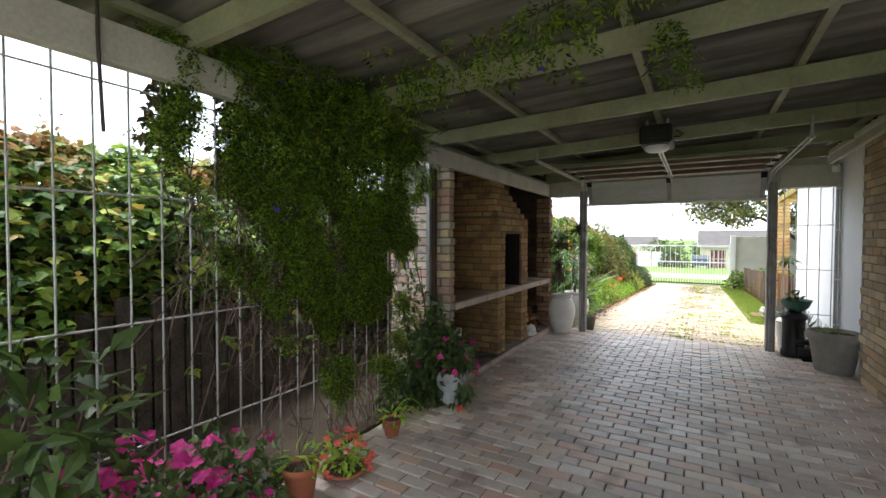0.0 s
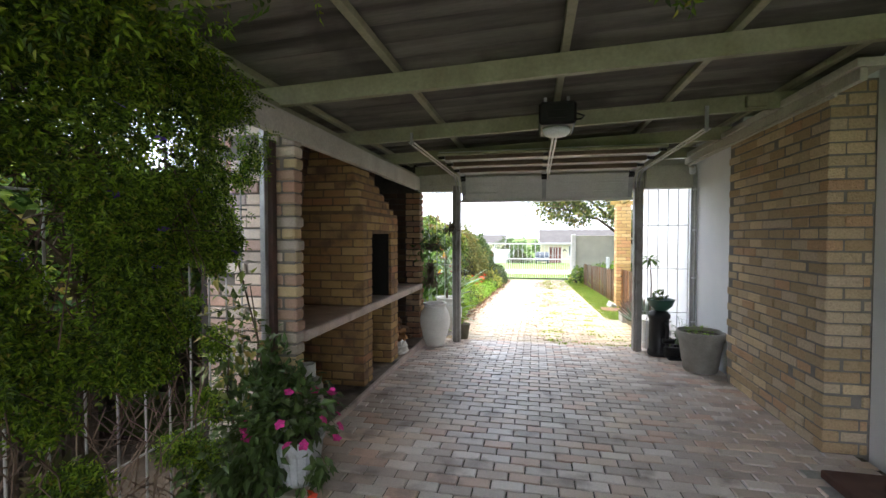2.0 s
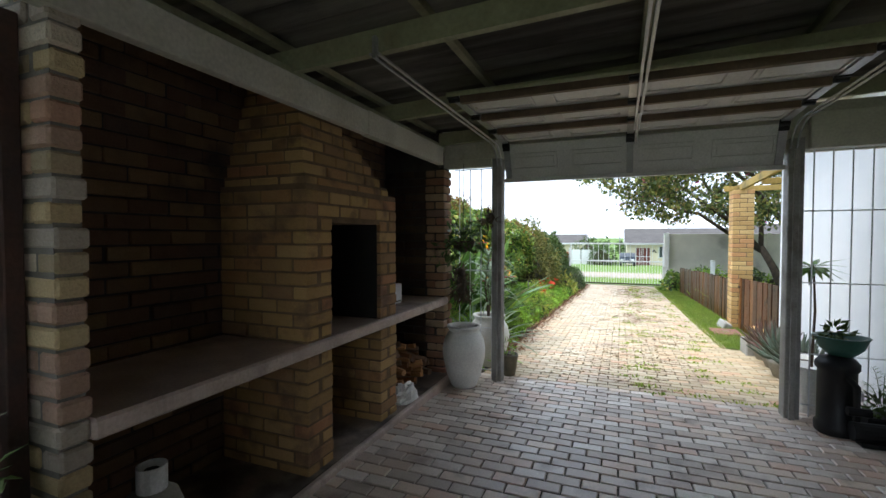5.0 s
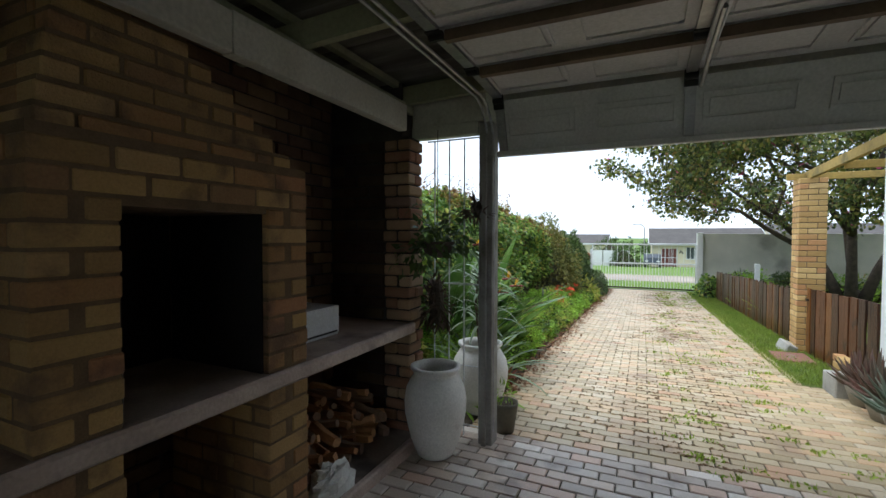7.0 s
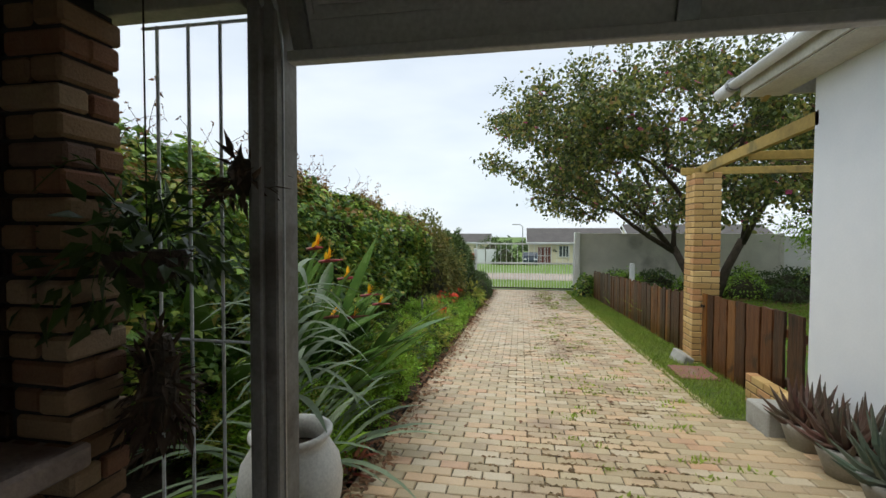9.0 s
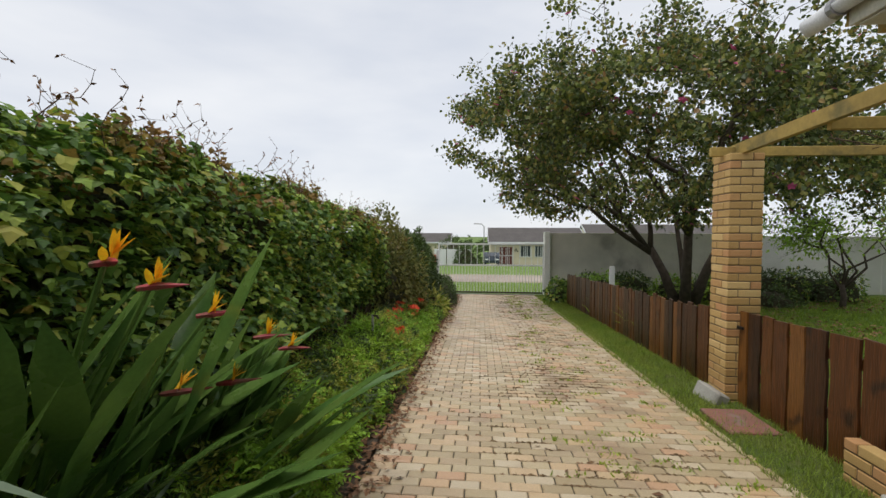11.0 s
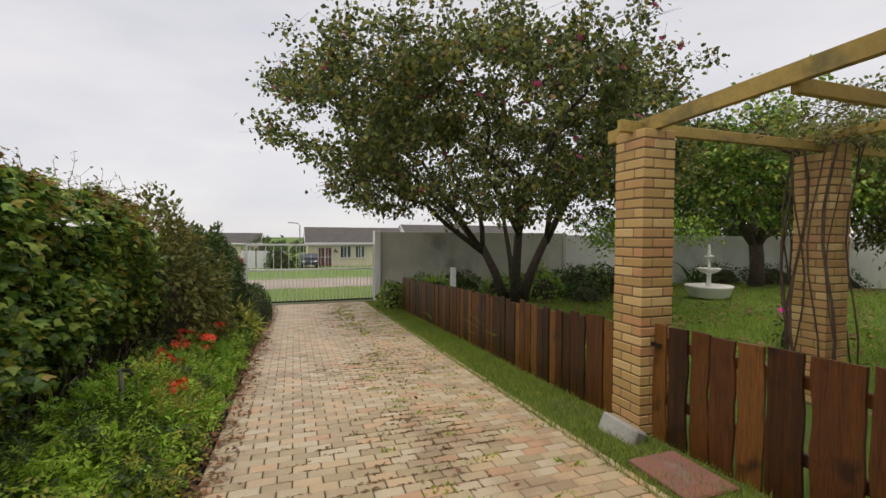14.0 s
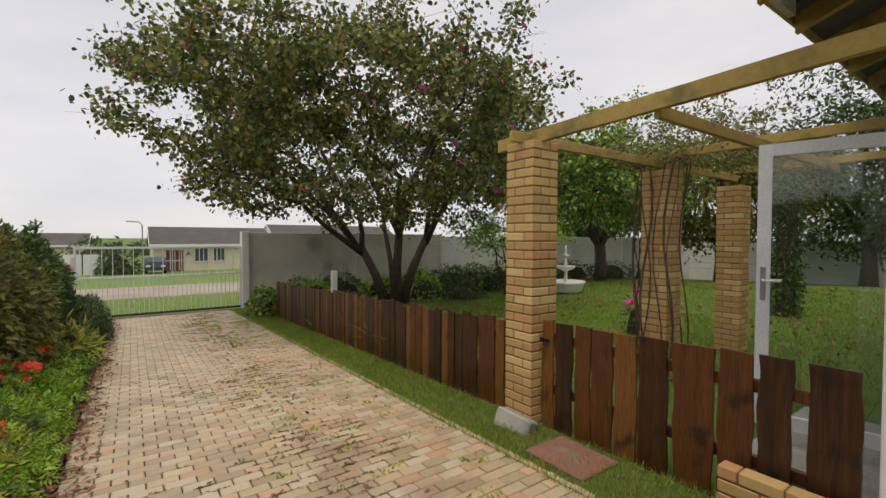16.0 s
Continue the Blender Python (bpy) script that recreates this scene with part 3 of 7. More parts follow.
def lay(bricks, parent, mat, name="brick", jitter=0.002, singles=300, mat_joined=None, joined_name="brickwork"):
    """Bricks (cx, cy, cz, lx, ly, lz): the first ones as parts, the others joined."""
    ox, oy, oz = ORIG[parent.name]
    rest = Build()
    for i, (cx, cy, cz, lx, ly, lz) in enumerate(bricks):
        if i < singles:
            ob = new(name, brick_mesh(lx, ly, lz, mat))
            ob.parent = parent
            ob.location = (cx - ox + random.uniform(-jitter, jitter), cy - oy + random.uniform(-jitter, jitter), cz - oz)
            ob.rotation_euler = (0, 0, random.uniform(-1, 1) * jitter * 4)
        else:
            j = [random.uniform(-jitter, jitter) for _ in range(2)]
            rest.box(cx - lx / 2 + j[0], cy - ly / 2 + j[1], cz - lz / 2, cx + lx / 2 + j[0], cy + ly / 2 + j[1], cz + lz / 2, 0.005)
    if rest.v:
        part(joined_name, rest, mat_joined or mat, parent, kind="stuff")


def run(axis, a0, a1, face, side, z0, courses, start=None, end=None, skip=None, first=0):
    """Bricks of one face of a wall. start, end: the parity of the courses in which the corner brick belongs to the other face."""
    out = []
    for c in range(courses):
        z = z0 + (c + 0.5) * COURSE
        p = (c + first) % 2
        lo = a0 + (BRICK_D + JOINT if start == p else 0)
        hi = a1 - (BRICK_D + JOINT if end == p else 0)
        a, k = lo, 0
        while a < hi - 0.03:
            l = BRICK_D if (k == 0 and p and start is None) else BRICK_L
            l = min(l, hi - a)
            if hi - a - l < 0.05:
                l = hi - a
            mid = a + l / 2
            if not skip or not skip(mid, z):
                f = face - side * BRICK_D / 2
                out.append((mid, f, z, l, BRICK_D, BRICK_H) if axis == "x" else (f, mid, z, BRICK_D, l, BRICK_H))
            a += l + JOINT
            k += 1
    return out


def pinwheel(x0, y0, w, z0, courses):
    """The bricks of a square pillar one and a half bricks wide."""
    out, L, D = [], w - BRICK_D - JOINT, BRICK_D
    for c in range(courses):
        z = z0 + (c + 0.5) * COURSE
        if c % 2:
            out += [(x0 + L / 2, y0 + D / 2, z, L, D, BRICK_H), (x0 + w - D / 2, y0 + L / 2, z, D, L, BRICK_H), (x0 + w - L / 2, y0 + w - D / 2, z, L, D, BRICK_H), (x0 + D / 2, y0 + w - L / 2, z, D, L, BRICK_H)]
        else:
            out += [(x0 + w - L / 2, y0 + D / 2, z, L, D, BRICK_H), (x0 + w - D / 2, y0 + w - L / 2, z, D, L, BRICK_H), (x0 + L / 2, y0 + w - D / 2, z, L, D, BRICK_H), (x0 + D / 2, y0 + L / 2, z, D, L, BRICK_H)]
    return out


M7 = 0.007  # how far the mortar lies behind the bricks

# right wall: face brick from y 4.66 to 6.29, white plaster before and after it
wall_east = solid("wall_east_brick", Build().box(1.5 + M7, 4.66 + M7, -0.1, 1.9, 6.29 - M7, 2.62, 0), M_MORTAR, "yellow face brick wall with raked grey mortar", "wall", kind="structure")
wall_house = solid("wall_house", Build().box(1.62, 6.29, -0.3, 1.9, 10.66, 2.95, 0.01).box(1.9, 10.41, -0.6, 2.5, 10.66, 2.95, 0.01).box(3.5, 10.41, -0.6, 16, 10.66, 2.95, 0.01).box(2.5, 10.41, 2.2, 3.5, 10.66, 2.95, 0.01).box(15.7, -3.5, -0.6, 16, 10.41, 2.95, 0.01), M_WHITE, "smooth white plastered house wall", "wall", kind="structure")
wall_entry = solid("wall_entry", Build().box(1.78, -3.5, -0.2, 1.95, 4.66, 2.75, 0.01), M_WHITE, "white plastered wall beside the carport", "wall", kind="structure")


# ---- carport roof ----
def joist_z(x):
    return 2.475 + 0.038 * (x + 1.4)


def build_roof():
    for y in (-1.24, 0.02, 1.30, 2.60, 3.87, 5.21, 6.4, 7.5):
        b, x0, x1 = Build(), -2.75, 1.62
        for x in (x0, x1):
            for dy, dz in ((-0.025, 0), (0.025, 0), (0.025, 0.13), (-0.025, 0.13)):
                b.v.append((x, y + dy, joist_z(x) + dz))
        b.f += [(0, 1, 2, 3), (7, 6, 5, 4)] + [(i, 4 + i, 4 + (i + 1) % 4, (i + 1) % 4) for i in range(4)]
        solid("joist", b, M_CREAMWOOD, "cream painted timber joist under the roof", "joist", kind="structure")
    for x in (-2.35, -1.42, -0.35, 0.585, 1.48):
        z = joist_z(x) + 0.131
        solid("batten", Build().box(x - 0.025, -1.3, z, x + 0.025, 7.9, z + 0.045, 0.003), M_CREAMWOOD, "cream painted timber batten under the roof sheets", "batten", kind="structure")
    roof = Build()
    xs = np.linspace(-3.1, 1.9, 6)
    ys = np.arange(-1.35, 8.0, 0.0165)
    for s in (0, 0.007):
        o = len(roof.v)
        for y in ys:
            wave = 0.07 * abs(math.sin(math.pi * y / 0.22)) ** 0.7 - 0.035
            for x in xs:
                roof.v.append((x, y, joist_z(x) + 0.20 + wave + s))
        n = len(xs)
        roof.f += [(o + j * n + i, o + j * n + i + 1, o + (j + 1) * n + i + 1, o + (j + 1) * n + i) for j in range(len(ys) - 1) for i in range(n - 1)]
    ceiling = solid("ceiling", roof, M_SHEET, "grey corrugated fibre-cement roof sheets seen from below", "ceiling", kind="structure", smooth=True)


build_roof()
solid("beam_west", Build().box(-2.27, -1.3, 2.255, -2.2, 1.62, 2.435).box(-2.265, 1.62, 2.22, -2.205, 5.9, 2.39).box(-2.27, 5.9, 2.215, -2.2, 7.36, 2.395), M_WHITEWOOD, "white painted timber edge beam, flaking", "beam", kind="structure")
solid("plate_west", Build().box(-2.42, -1.3, 2.39, -2.275, 7.6, 2.46), M_CREAMWOOD, "timber wall plate under the joists", "beam", kind="structure")
solid("beam_north", Build().box(-2.9, 7.62, 2.21, -1.757, 7.7, 2.3).box(-2.9, 7.63, 2.3, -1.72, 7.7, 2.62).box(-1.8, 7.805, 2.2, 1.62, 7.87, 2.62), M_WHITEWOOD, "white painted timber head over the garage opening", "beam", kind="structure")
solid("trim_east", Build().box(1.455, 4.3, 2.5, 1.5, 7.6, 2.58).box(1.44, 4.3, 2.585, 1.62, 7.6, 2.64), M_WHITEWOOD, "white painted trim board along the brick wall", "trim", kind="structure")
solid("trim_head", Build().box(0.98, 7.64, 2.2, 1.62, 7.69, 2.50), M_WHITEWOOD, "pale board above the side screen", "trim", kind="structure")


# ---- braai ----
def build_braai():
    t = thing("barbecue", (-2.6, 5.7, -0.05), "built-in face brick barbecue with chimney and concrete counter", "barbecue")
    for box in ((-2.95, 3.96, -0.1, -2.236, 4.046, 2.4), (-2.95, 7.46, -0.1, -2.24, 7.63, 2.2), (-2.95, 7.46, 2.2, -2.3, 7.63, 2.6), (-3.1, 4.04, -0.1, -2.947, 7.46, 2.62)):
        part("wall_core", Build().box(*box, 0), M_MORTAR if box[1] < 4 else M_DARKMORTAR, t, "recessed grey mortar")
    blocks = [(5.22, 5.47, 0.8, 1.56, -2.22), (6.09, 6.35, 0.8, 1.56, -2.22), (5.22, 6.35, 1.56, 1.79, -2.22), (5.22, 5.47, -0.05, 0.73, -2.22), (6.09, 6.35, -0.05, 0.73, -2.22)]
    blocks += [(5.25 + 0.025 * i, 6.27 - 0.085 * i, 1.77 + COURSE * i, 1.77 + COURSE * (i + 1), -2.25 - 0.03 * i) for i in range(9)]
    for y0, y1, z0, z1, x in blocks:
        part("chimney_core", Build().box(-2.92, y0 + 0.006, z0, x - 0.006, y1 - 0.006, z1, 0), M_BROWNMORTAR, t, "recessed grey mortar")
    for box in ((-2.925, 5.48, 0.82, -2.90, 6.08, 1.58), (-2.89, 5.474, 0.82, -2.25, 5.482, 1.58), (-2.89, 6.078, 0.82, -2.25, 6.086, 1.58), (-2.89, 5.484, 1.562, -2.25, 6.076, 1.57)):
        part("soot_lining", Build().box(*box, 0), M_SOOT, t, "soot-blackened firebox lining")
    part("counter", Build().box(-2.93, 4.05, 0.735, -2.2, 7.5, 0.815, 0.012), M_SLAB, t, "rough pinkish concrete counter slab")
    part("plinth", Build().box(-2.93, 4.06, -0.1, -2.17, 7.6, 0.0, 0.012), M_PLINTH, t, "low concrete plinth")
    part("curb", Build().box(-2.168, 4.06, -0.1, -2.12, 7.6, 0.012, 0.01), M_SLAB, t, "pinkish concrete curb")
    # yellow bricks of the chimney and its legs
    ys = []
    n_low = 9
    for y0, y1 in ((5.22, 5.47), (6.09, 6.35)):
        ys += run("y", y0, y1, -2.22, 1, -0.03, n_low, start=0, end=0)
        ys += run("x", -2.92, -2.22, y0, -1, -0.03, n_low, end=1)
        ys += run("x", -2.92, -2.22, y1, 1, -0.03, n_low, end=1)
        ys += run("y", y0, y1, -2.22, 1, 0.822, 9, start=0, end=0)
        ys += run("x", -2.92, -2.22, y0, -1, 0.822, 9, end=1)
        ys += run("x", -2.92, -2.22, y1, 1, 0.822, 9, end=1)
    ys += run("y", 5.22, 6.35, -2.22, 1, 1.589, 2, start=0, end=0)
    ys += run("x", -2.92, -2.22, 5.22, -1, 1.589, 2, end=1)
    ys += run("x", -2.92, -2.22, 6.35, 1, 1.589, 2, end=1)
    for i in range(9):
        y0, y1, x = 5.25 + 0.025 * i, 6.27 - 0.085 * i, -2.25 - 0.03 * i
        z = 1.76 + COURSE * i
        ys += run("y", y0, y1, x, 1, z, 1, start=0, end=0, first=i)
        ys += run("x", -2.92, x, y0, -1, z, 1, end=1, first=i)
        ys += run("x", -2.92, x, y1, 1, z, 1, end=1, first=i)
    lay(ys, t, M_CHIMBRICK, singles=600, jitter=0.004)
    # rougher mixed bricks of the side and back walls
    side_walls = thing("barbecue_walls", (-2.6, 4.0, -0.05), "rough mixed stock brick walls round the barbecue", "wall", kind="structure")
    rough = []
    for c in range(28):
        z, x = -0.03 + (c + 0.5) * COURSE, -2.22 + random.uniform(-0.008, 0.006)
        if c % 2:
            rough.append((x - 0.111, 4.003, z, 0.222, 0.106, BRICK_H))
        else:
            rough += [(x - 0.053, 4.003, z, 0.106, 0.106, BRICK_H), (x - 0.17, 4.003, z, 0.106, 0.106, BRICK_H)]
    lay(rough, side_walls, M_PIER, singles=400, jitter=0.007)
    rough = run("y", 7.44, 7.65, -2.22, 1, -0.03, 26, start=0, end=0)
    rough += run("x", -2.44, -2.22, 7.44, -1, -0.03, 26, end=1)
    rough += run("x", -2.97, -2.22, 7.65, 1, -0.03, 26, end=1)
    lay(rough, side_walls, M_STOCK, singles=300, mat_joined=M_STOCK_I, jitter=0.011)
    # inner end of the recess: shade painted by the darker brick copy
    shaded_end = run("x", -2.93, -2.45, 7.44, -1, -0.03, 26)
    lay(shaded_end, side_walls, M_SHADEDBRICK, singles=0, mat_joined=M_SHADEDBRICK, jitter=0.009, joined_name="sooty_brickwork")
    # back wall, with the recess shade held in its brick colour
    shaded_back = run("y", 4.07, 7.43, -2.93, 1, -0.03, 31)
    lay(shaded_back, side_walls, M_SMOKESHADE, singles=0, mat_joined=M_SMOKESHADE, jitter=0.009, joined_name="smoked_brickwork")
    limed = run("x", -2.97, -2.455, 3.95, -1, -0.03, 28)
    lay(limed, side_walls, M_LIMED, singles=0, mat_joined=M_LIMED, jitter=0.011, joined_name="limed_brickwork")


build_braai()
lay(run("y", 4.66, 6.29, 1.5, -1, -0.03, 31, start=0, end=0) + run("x", 1.5, 1.78, 4.66, -1, -0.03, 31, start=1), wall_east, M_PALEBRICK, singles=300, mat_joined=M_PALEBRICK_I, jitter=0.006)


def build_pillar(x, y, top, label):
    z0 = ground(x, y) - 0.06
    n = int(round((top - z0) / COURSE))
    w = 0.345
    p = thing("brick_pillar", (x + w / 2, y + w / 2, z0), label, "pillar", group="pergola pillars")
    part("mortar", Build().box(x + M7, y + M7, z0 - 0.1, x + w - M7, y + w - M7, z0 + n * COURSE - 0.004, 0), M_TANMORTAR, p, "recessed grey mortar")
    lay(pinwheel(x, y, w, z0, n), p, M_BRICK)
    return p


build_pillar(1.5, 12.95, 2.33, "square yellow face brick pillar beside the driveway")
build_pillar(3.88, 12.95, 2.30, "square yellow brick pillar wrapped in bare creeper stems")
build_pillar(6.0, 12.95, 2.28, "square yellow brick pillar at the edge of the lawn")
block = solid("concrete_block", Build().box(-0.07, -0.2, 0, 0.07, 0.2, 0.19, 0.015), M_CONC, "grey concrete block leaning at the pillar foot", "block")
block.matrix_world = pose(1.37, 13.06, ground(1.4, 13) - 0.06, 4, 22, 6)


# ---- wire screens and garage door ----
def build_screen(name, label, plan, zs, bars, z0, z1, r=0.007, posts=(), mat=M_BAR):
    """A welded screen. plan(a) gives (x, y); bars are places along it, zs the heights of the cross bars."""
    p0 = plan(bars[0])
    t = thing(name, (p0[0], p0[1], z0), label, "screen", kind="structure")
    for a in bars:
        x, y = plan(a)
        part("vertical_bar", Build().tube([(x, y, z0), (x, y, z1)], r, 6), mat, t)
    ends = [plan(bars[0] - 0.06), plan(bars[-1] + 0.06)]
    for z in zs:
        part("cross_bar", Build().tube([(*ends[0], z + 0.004), (*ends[1], z + 0.004)], r, 6), mat, t)
    for x0, y0, x1, y1, za, zb in posts:
        part("post", Build().box(x0, y0, za, x1, y1, zb, 0.004), M_GALV, t)
    return t


build_screen("wire_screen_west", "grey welded steel bar screen with creepers", lambda a: (-2.4, a), (0.45, 1.07, 1.70, 2.22), [-2.0 + 0.147 * i for i in range(39)], -0.05, 2.39, 0.0055, posts=[(-2.43, 3.83, -2.39, 3.872, -0.1, 2.388)])
netting = Build()
for i in range(74):
    for j in range(24):
        y, z = 0.45 + 0.045 * i, 0.0 + 0.039 * j + (0.0195 if i % 2 else 0)
        p = Vector((-2.425 + 0.012 * noise.noise((y, z * 2, 3.0)), y, z))
        for dy, dz in ((0.022, 0.012), (-0.022, 0.012), (0, -0.016)):
            netting.tube([p, p + Vector((0, dy, dz))], 0.0011, 3, False)
solid("wire_netting", netting, M_RUST, "rusty hexagonal wire netting along the screen foot", "netting", kind="stuff")
solid("rusty_post", Build().box(-2.44, 3.885, -0.1, -2.365, 3.942, 2.22, 0.004), M_RUST, "dark rusty steel post against the brick pier", "post")
build_screen("wire_screen_north_west", "white welded mesh beside the garage door", lambda a: (a, 7.72), (0.0, 0.46, 1.09, 2.2), [-2.15 + 0.125 * i for i in range(4)], -0.08, 2.21, 0.006, mat=M_WHITEMETAL)
build_screen("wire_screen_north_east", "white welded mesh beside the garage door", lambda a: (a, 7.72), (0.02, 0.46, 1.07, 1.68, 2.2), [1.03 + 0.13 * i for i in range(5)], -0.08, 2.21, 0.006, posts=[(1.575, 7.7, 1.612, 7.74, -0.1, 2.42)], mat=M_WHITEMETAL)


def build_garage_door():
    t = thing("garage_door", (-0.4, 7.4, 2.08), "white sectional garage door, raised under the roof", "garage door")
    x0, x1 = -1.62, 0.81

    def section(p, q, flip):
        (ya, za), (yb, zb) = p, q
        d = Vector((0, yb - ya, zb - za)).normalized()
        nrm = Vector((0, -d.z, d.y)) * flip
        at = lambda x, s, h: Vector((x, ya, za)) + d * s + nrm * h
        length = math.hypot(yb - ya, zb - za)
        b = Build()

        def slab(xa, xb, sa, sb, ha, hb):
            vs = [at(x, s_, h) for h in (ha, hb) for x, s_ in ((xa, sa), (xb, sa), (xb, sb), (xa, sb))]
            b.add(vs, [(0, 1, 2, 3), (4, 5, 6, 7), (0, 1, 5, 4), (1, 2, 6, 5), (2, 3, 7, 6), (3, 0, 4, 7)])

        slab(x0, x1, 0.004, length - 0.004, 0, 0.03)
        sec = part("door_section", b, M_DOORPAINT, t)
        for k in range(4):
            w = (x1 - x0) / 4
            xa, xb = x0 + w * k + 0.07, x0 + w * (k + 1) - 0.07
            b = Build()
            for (xs, xe, ss, se) in ((xa, xb, 0.1, 0.115), (xa, xb, length - 0.115, length - 0.1), (xa, xa + 0.015, 0.115, length - 0.115), (xb - 0.015, xb, 0.115, length - 0.115)):
                slab(xs, xe, ss, se, -0.014, 0.004)
            slab(xa + 0.035, xb - 0.035, 0.14, length - 0.14, -0.012, 0.002)
            part("pressed_panel", b, M_DOORPAINT, sec)
        # hanging strip whose brown paints the shadow band between two sections
        if ya < 7.6:
            b = Build()
            slab(x0 + 0.07, x1 - 0.07, length - 0.05, length - 0.01, -0.055, -0.002)
            part("reinforcing_strut", b, M_STRUTSHADE, sec, "strut in the dark brown of the shaded gap between sections")
        for x in (x0 + 0.03, (x0 + x1) / 2, x1 - 0.03):
            b = Build()
            slab(x - 0.03, x + 0.03, 0.01, length - 0.01, -0.022, -0.001)
            part("stile", b, M_GALV, sec)
            b = Build()
            slab(x - 0.038, x + 0.038, length - 0.06, length + 0.05, -0.03, -0.0225)
            hinge_end = at(x, length, -0.03)
            b.tube([hinge_end - Vector((0.035, 0, 0)), hinge_end + Vector((0.035, 0, 0))], 0.022, 10)
            part("hinge", b, M_BLACK, sec, "dark steel hinge with roller")
        return sec

    section((7.735, 2.08), (7.60, 2.42), -1)
    section((7.57, 2.445), (7.07, 2.47), -1)
    section((7.06, 2.47), (6.56, 2.472), -1)
    section((6.55, 2.472), (6.05, 2.472), -1)
    part("bottom_rail", Build().box(-1.64, 7.70, 2.045, 0.83, 7.745, 2.083, 0.004), M_DOORPAINT, t, "pale aluminium bottom rail")
    for x in (-1.68, 0.87):
        curve = [(x, 7.70, 0.0), (x, 7.70, 2.05)] + [(x, 7.70 - 0.3 * (1 - math.cos(a)), 2.05 + 0.36 * math.sin(a)) for a in np.linspace(0.2, math.pi / 2, 7)] + [(x, 5.1, 2.42)]
        track = Build()
        for off in (-0.022, 0.022):
            track.tube([(px + off, py, pz) for px, py, pz in curve], 0.009, 5)
        part("track", track, M_GALV, t, "galvanised steel roller track")
        part("hanger", Build().box(x - 0.012, 5.1, 2.4, x + 0.012, 5.13, joist_z(x) + 0.05, 0.002), M_GALV, t)
    for x0_, x1_ in ((-1.76, -1.655), (0.84, 0.95)):
        solid("door_post", Build().box(x0_, 7.66, -0.12, x1_, 7.8, 2.3, 0.006).box(x0_ + 0.03, 7.63, -0.12, x1_ - 0.04, 7.66, 2.2, 0.004), M_GALVPOST, "grey painted timber door post", "post", kind="structure")
    # spring pipe at the back of the door
    part("torsion_bar", Build().tube([(-1.62, 5.98, 2.46), (0.81, 5.98, 2.46)], 0.018, 8), M_CREAMWOOD, t)


# brown that stands for shadow between the door sections
M_STRUTSHADE = material("shaded_strut_brown", [(0.16, 0.11, 0.07), (0.10, 0.07, 0.05)], 8, 0.7, 60, 0.3, 0.003)
M_GALVPOST = material("grey_painted_post", [(0.30, 0.29, 0.27), (0.22, 0.21, 0.19)], 6, 0.6, 60, 0.3, 0.004, stain=(0.14, 0.12, 0.10), stain_scale=5)
build_garage_door()


def build_opener():
    t = thing("garage_door_opener", (-0.36, 4.75, 2.3), "black and white garage door opener hung under the joists", "door opener")
    part("housing", Build().box(-0.50, 4.53, 2.385, -0.22, 4.97, 2.56, 0.02), M_BLACK, t)
    part("light_cover", Build().lathe(-0.36, 4.72, 2.33, [(0.02, 0.0), (0.08, 0.005), (0.105, 0.025), (0.11, 0.055)], 20), M_WHITEMETAL, t, "white rounded lamp cover", smooth=True)
    part("display", Build().box(-0.43, 4.522, 2.43, -0.29, 4.532, 2.49, 0.003), M_BLACK, t, "smoky display window")
    for x in (-0.375, -0.345):
        part("rail", Build().box(x - 0.008, 4.9, 2.395, x + 0.008, 7.3, 2.42, 0.002), M_WHITEMETAL, t)
    part("draw_arm", Build().tube([(-0.36, 6.7, 2.395), (-0.36, 7.2, 2.36), (-0.36, 7.52, 2.33)], 0.012, 6), M_GALV, t)
    part("cable", Build().tube([(-0.24, 4.75, 2.47), (-0.17, 4.72, 2.46), (-0.14, 4.78, 2.50), (-0.2, 4.9, 2.56), (-0.2, 5.05, 2.6)], 0.006, 5), M_BLACK, t)
    for x in (-0.45, -0.27):
        part("strap", Build().box(x - 0.012, 4.7, 2.5, x + 0.012, 4.73, 2.64, 0.002), M_GALV, t)


build_opener()
solid("wall_lamp", Build().lathe(1.53, 7.52, 2.36, [(0.03, 0), (0.04, 0.02), (0.04, 0.1), (0.03, 0.12)], 14), M_WHITEMETAL, "small white cylindrical lamp under the head beam", "lamp")
solid("junction_box", Build().box(1.18, 5.145, 2.59, 1.34, 5.187, 2.69, 0.008), M_CREAMWOOD, "cream junction box on a joist", "junction box")
solid("wall_conduit", Build().tube([(1.44, 4.5, 2.47), (1.44, 5.6, 2.47), (1.45, 7.4, 2.46), (1.585, 7.55, 2.44)], 0.012, 6), M_WHITEWOOD, "white plastic conduit along the wall top", "conduit")

for dx in (0.0, 0.028):
    pipe = thing("wall_conduit", (1.605 - dx, 7.6, -0.08), "grey plastic conduit clipped upright at the wall", "conduit")
    part("tube", Build().tube([(1.605 - dx, 7.6, -0.08), (1.605 - dx, 7.6, 2.42)], 0.011, 8), M_CONDUIT, pipe)
    for z in (0.35, 0.95, 1.6, 2.15):
        part("clip", Build().box(1.59 - dx, 7.585, z, 1.62 - dx, 7.615, z + 0.022, 0.003), M_WHITEMETAL, pipe)


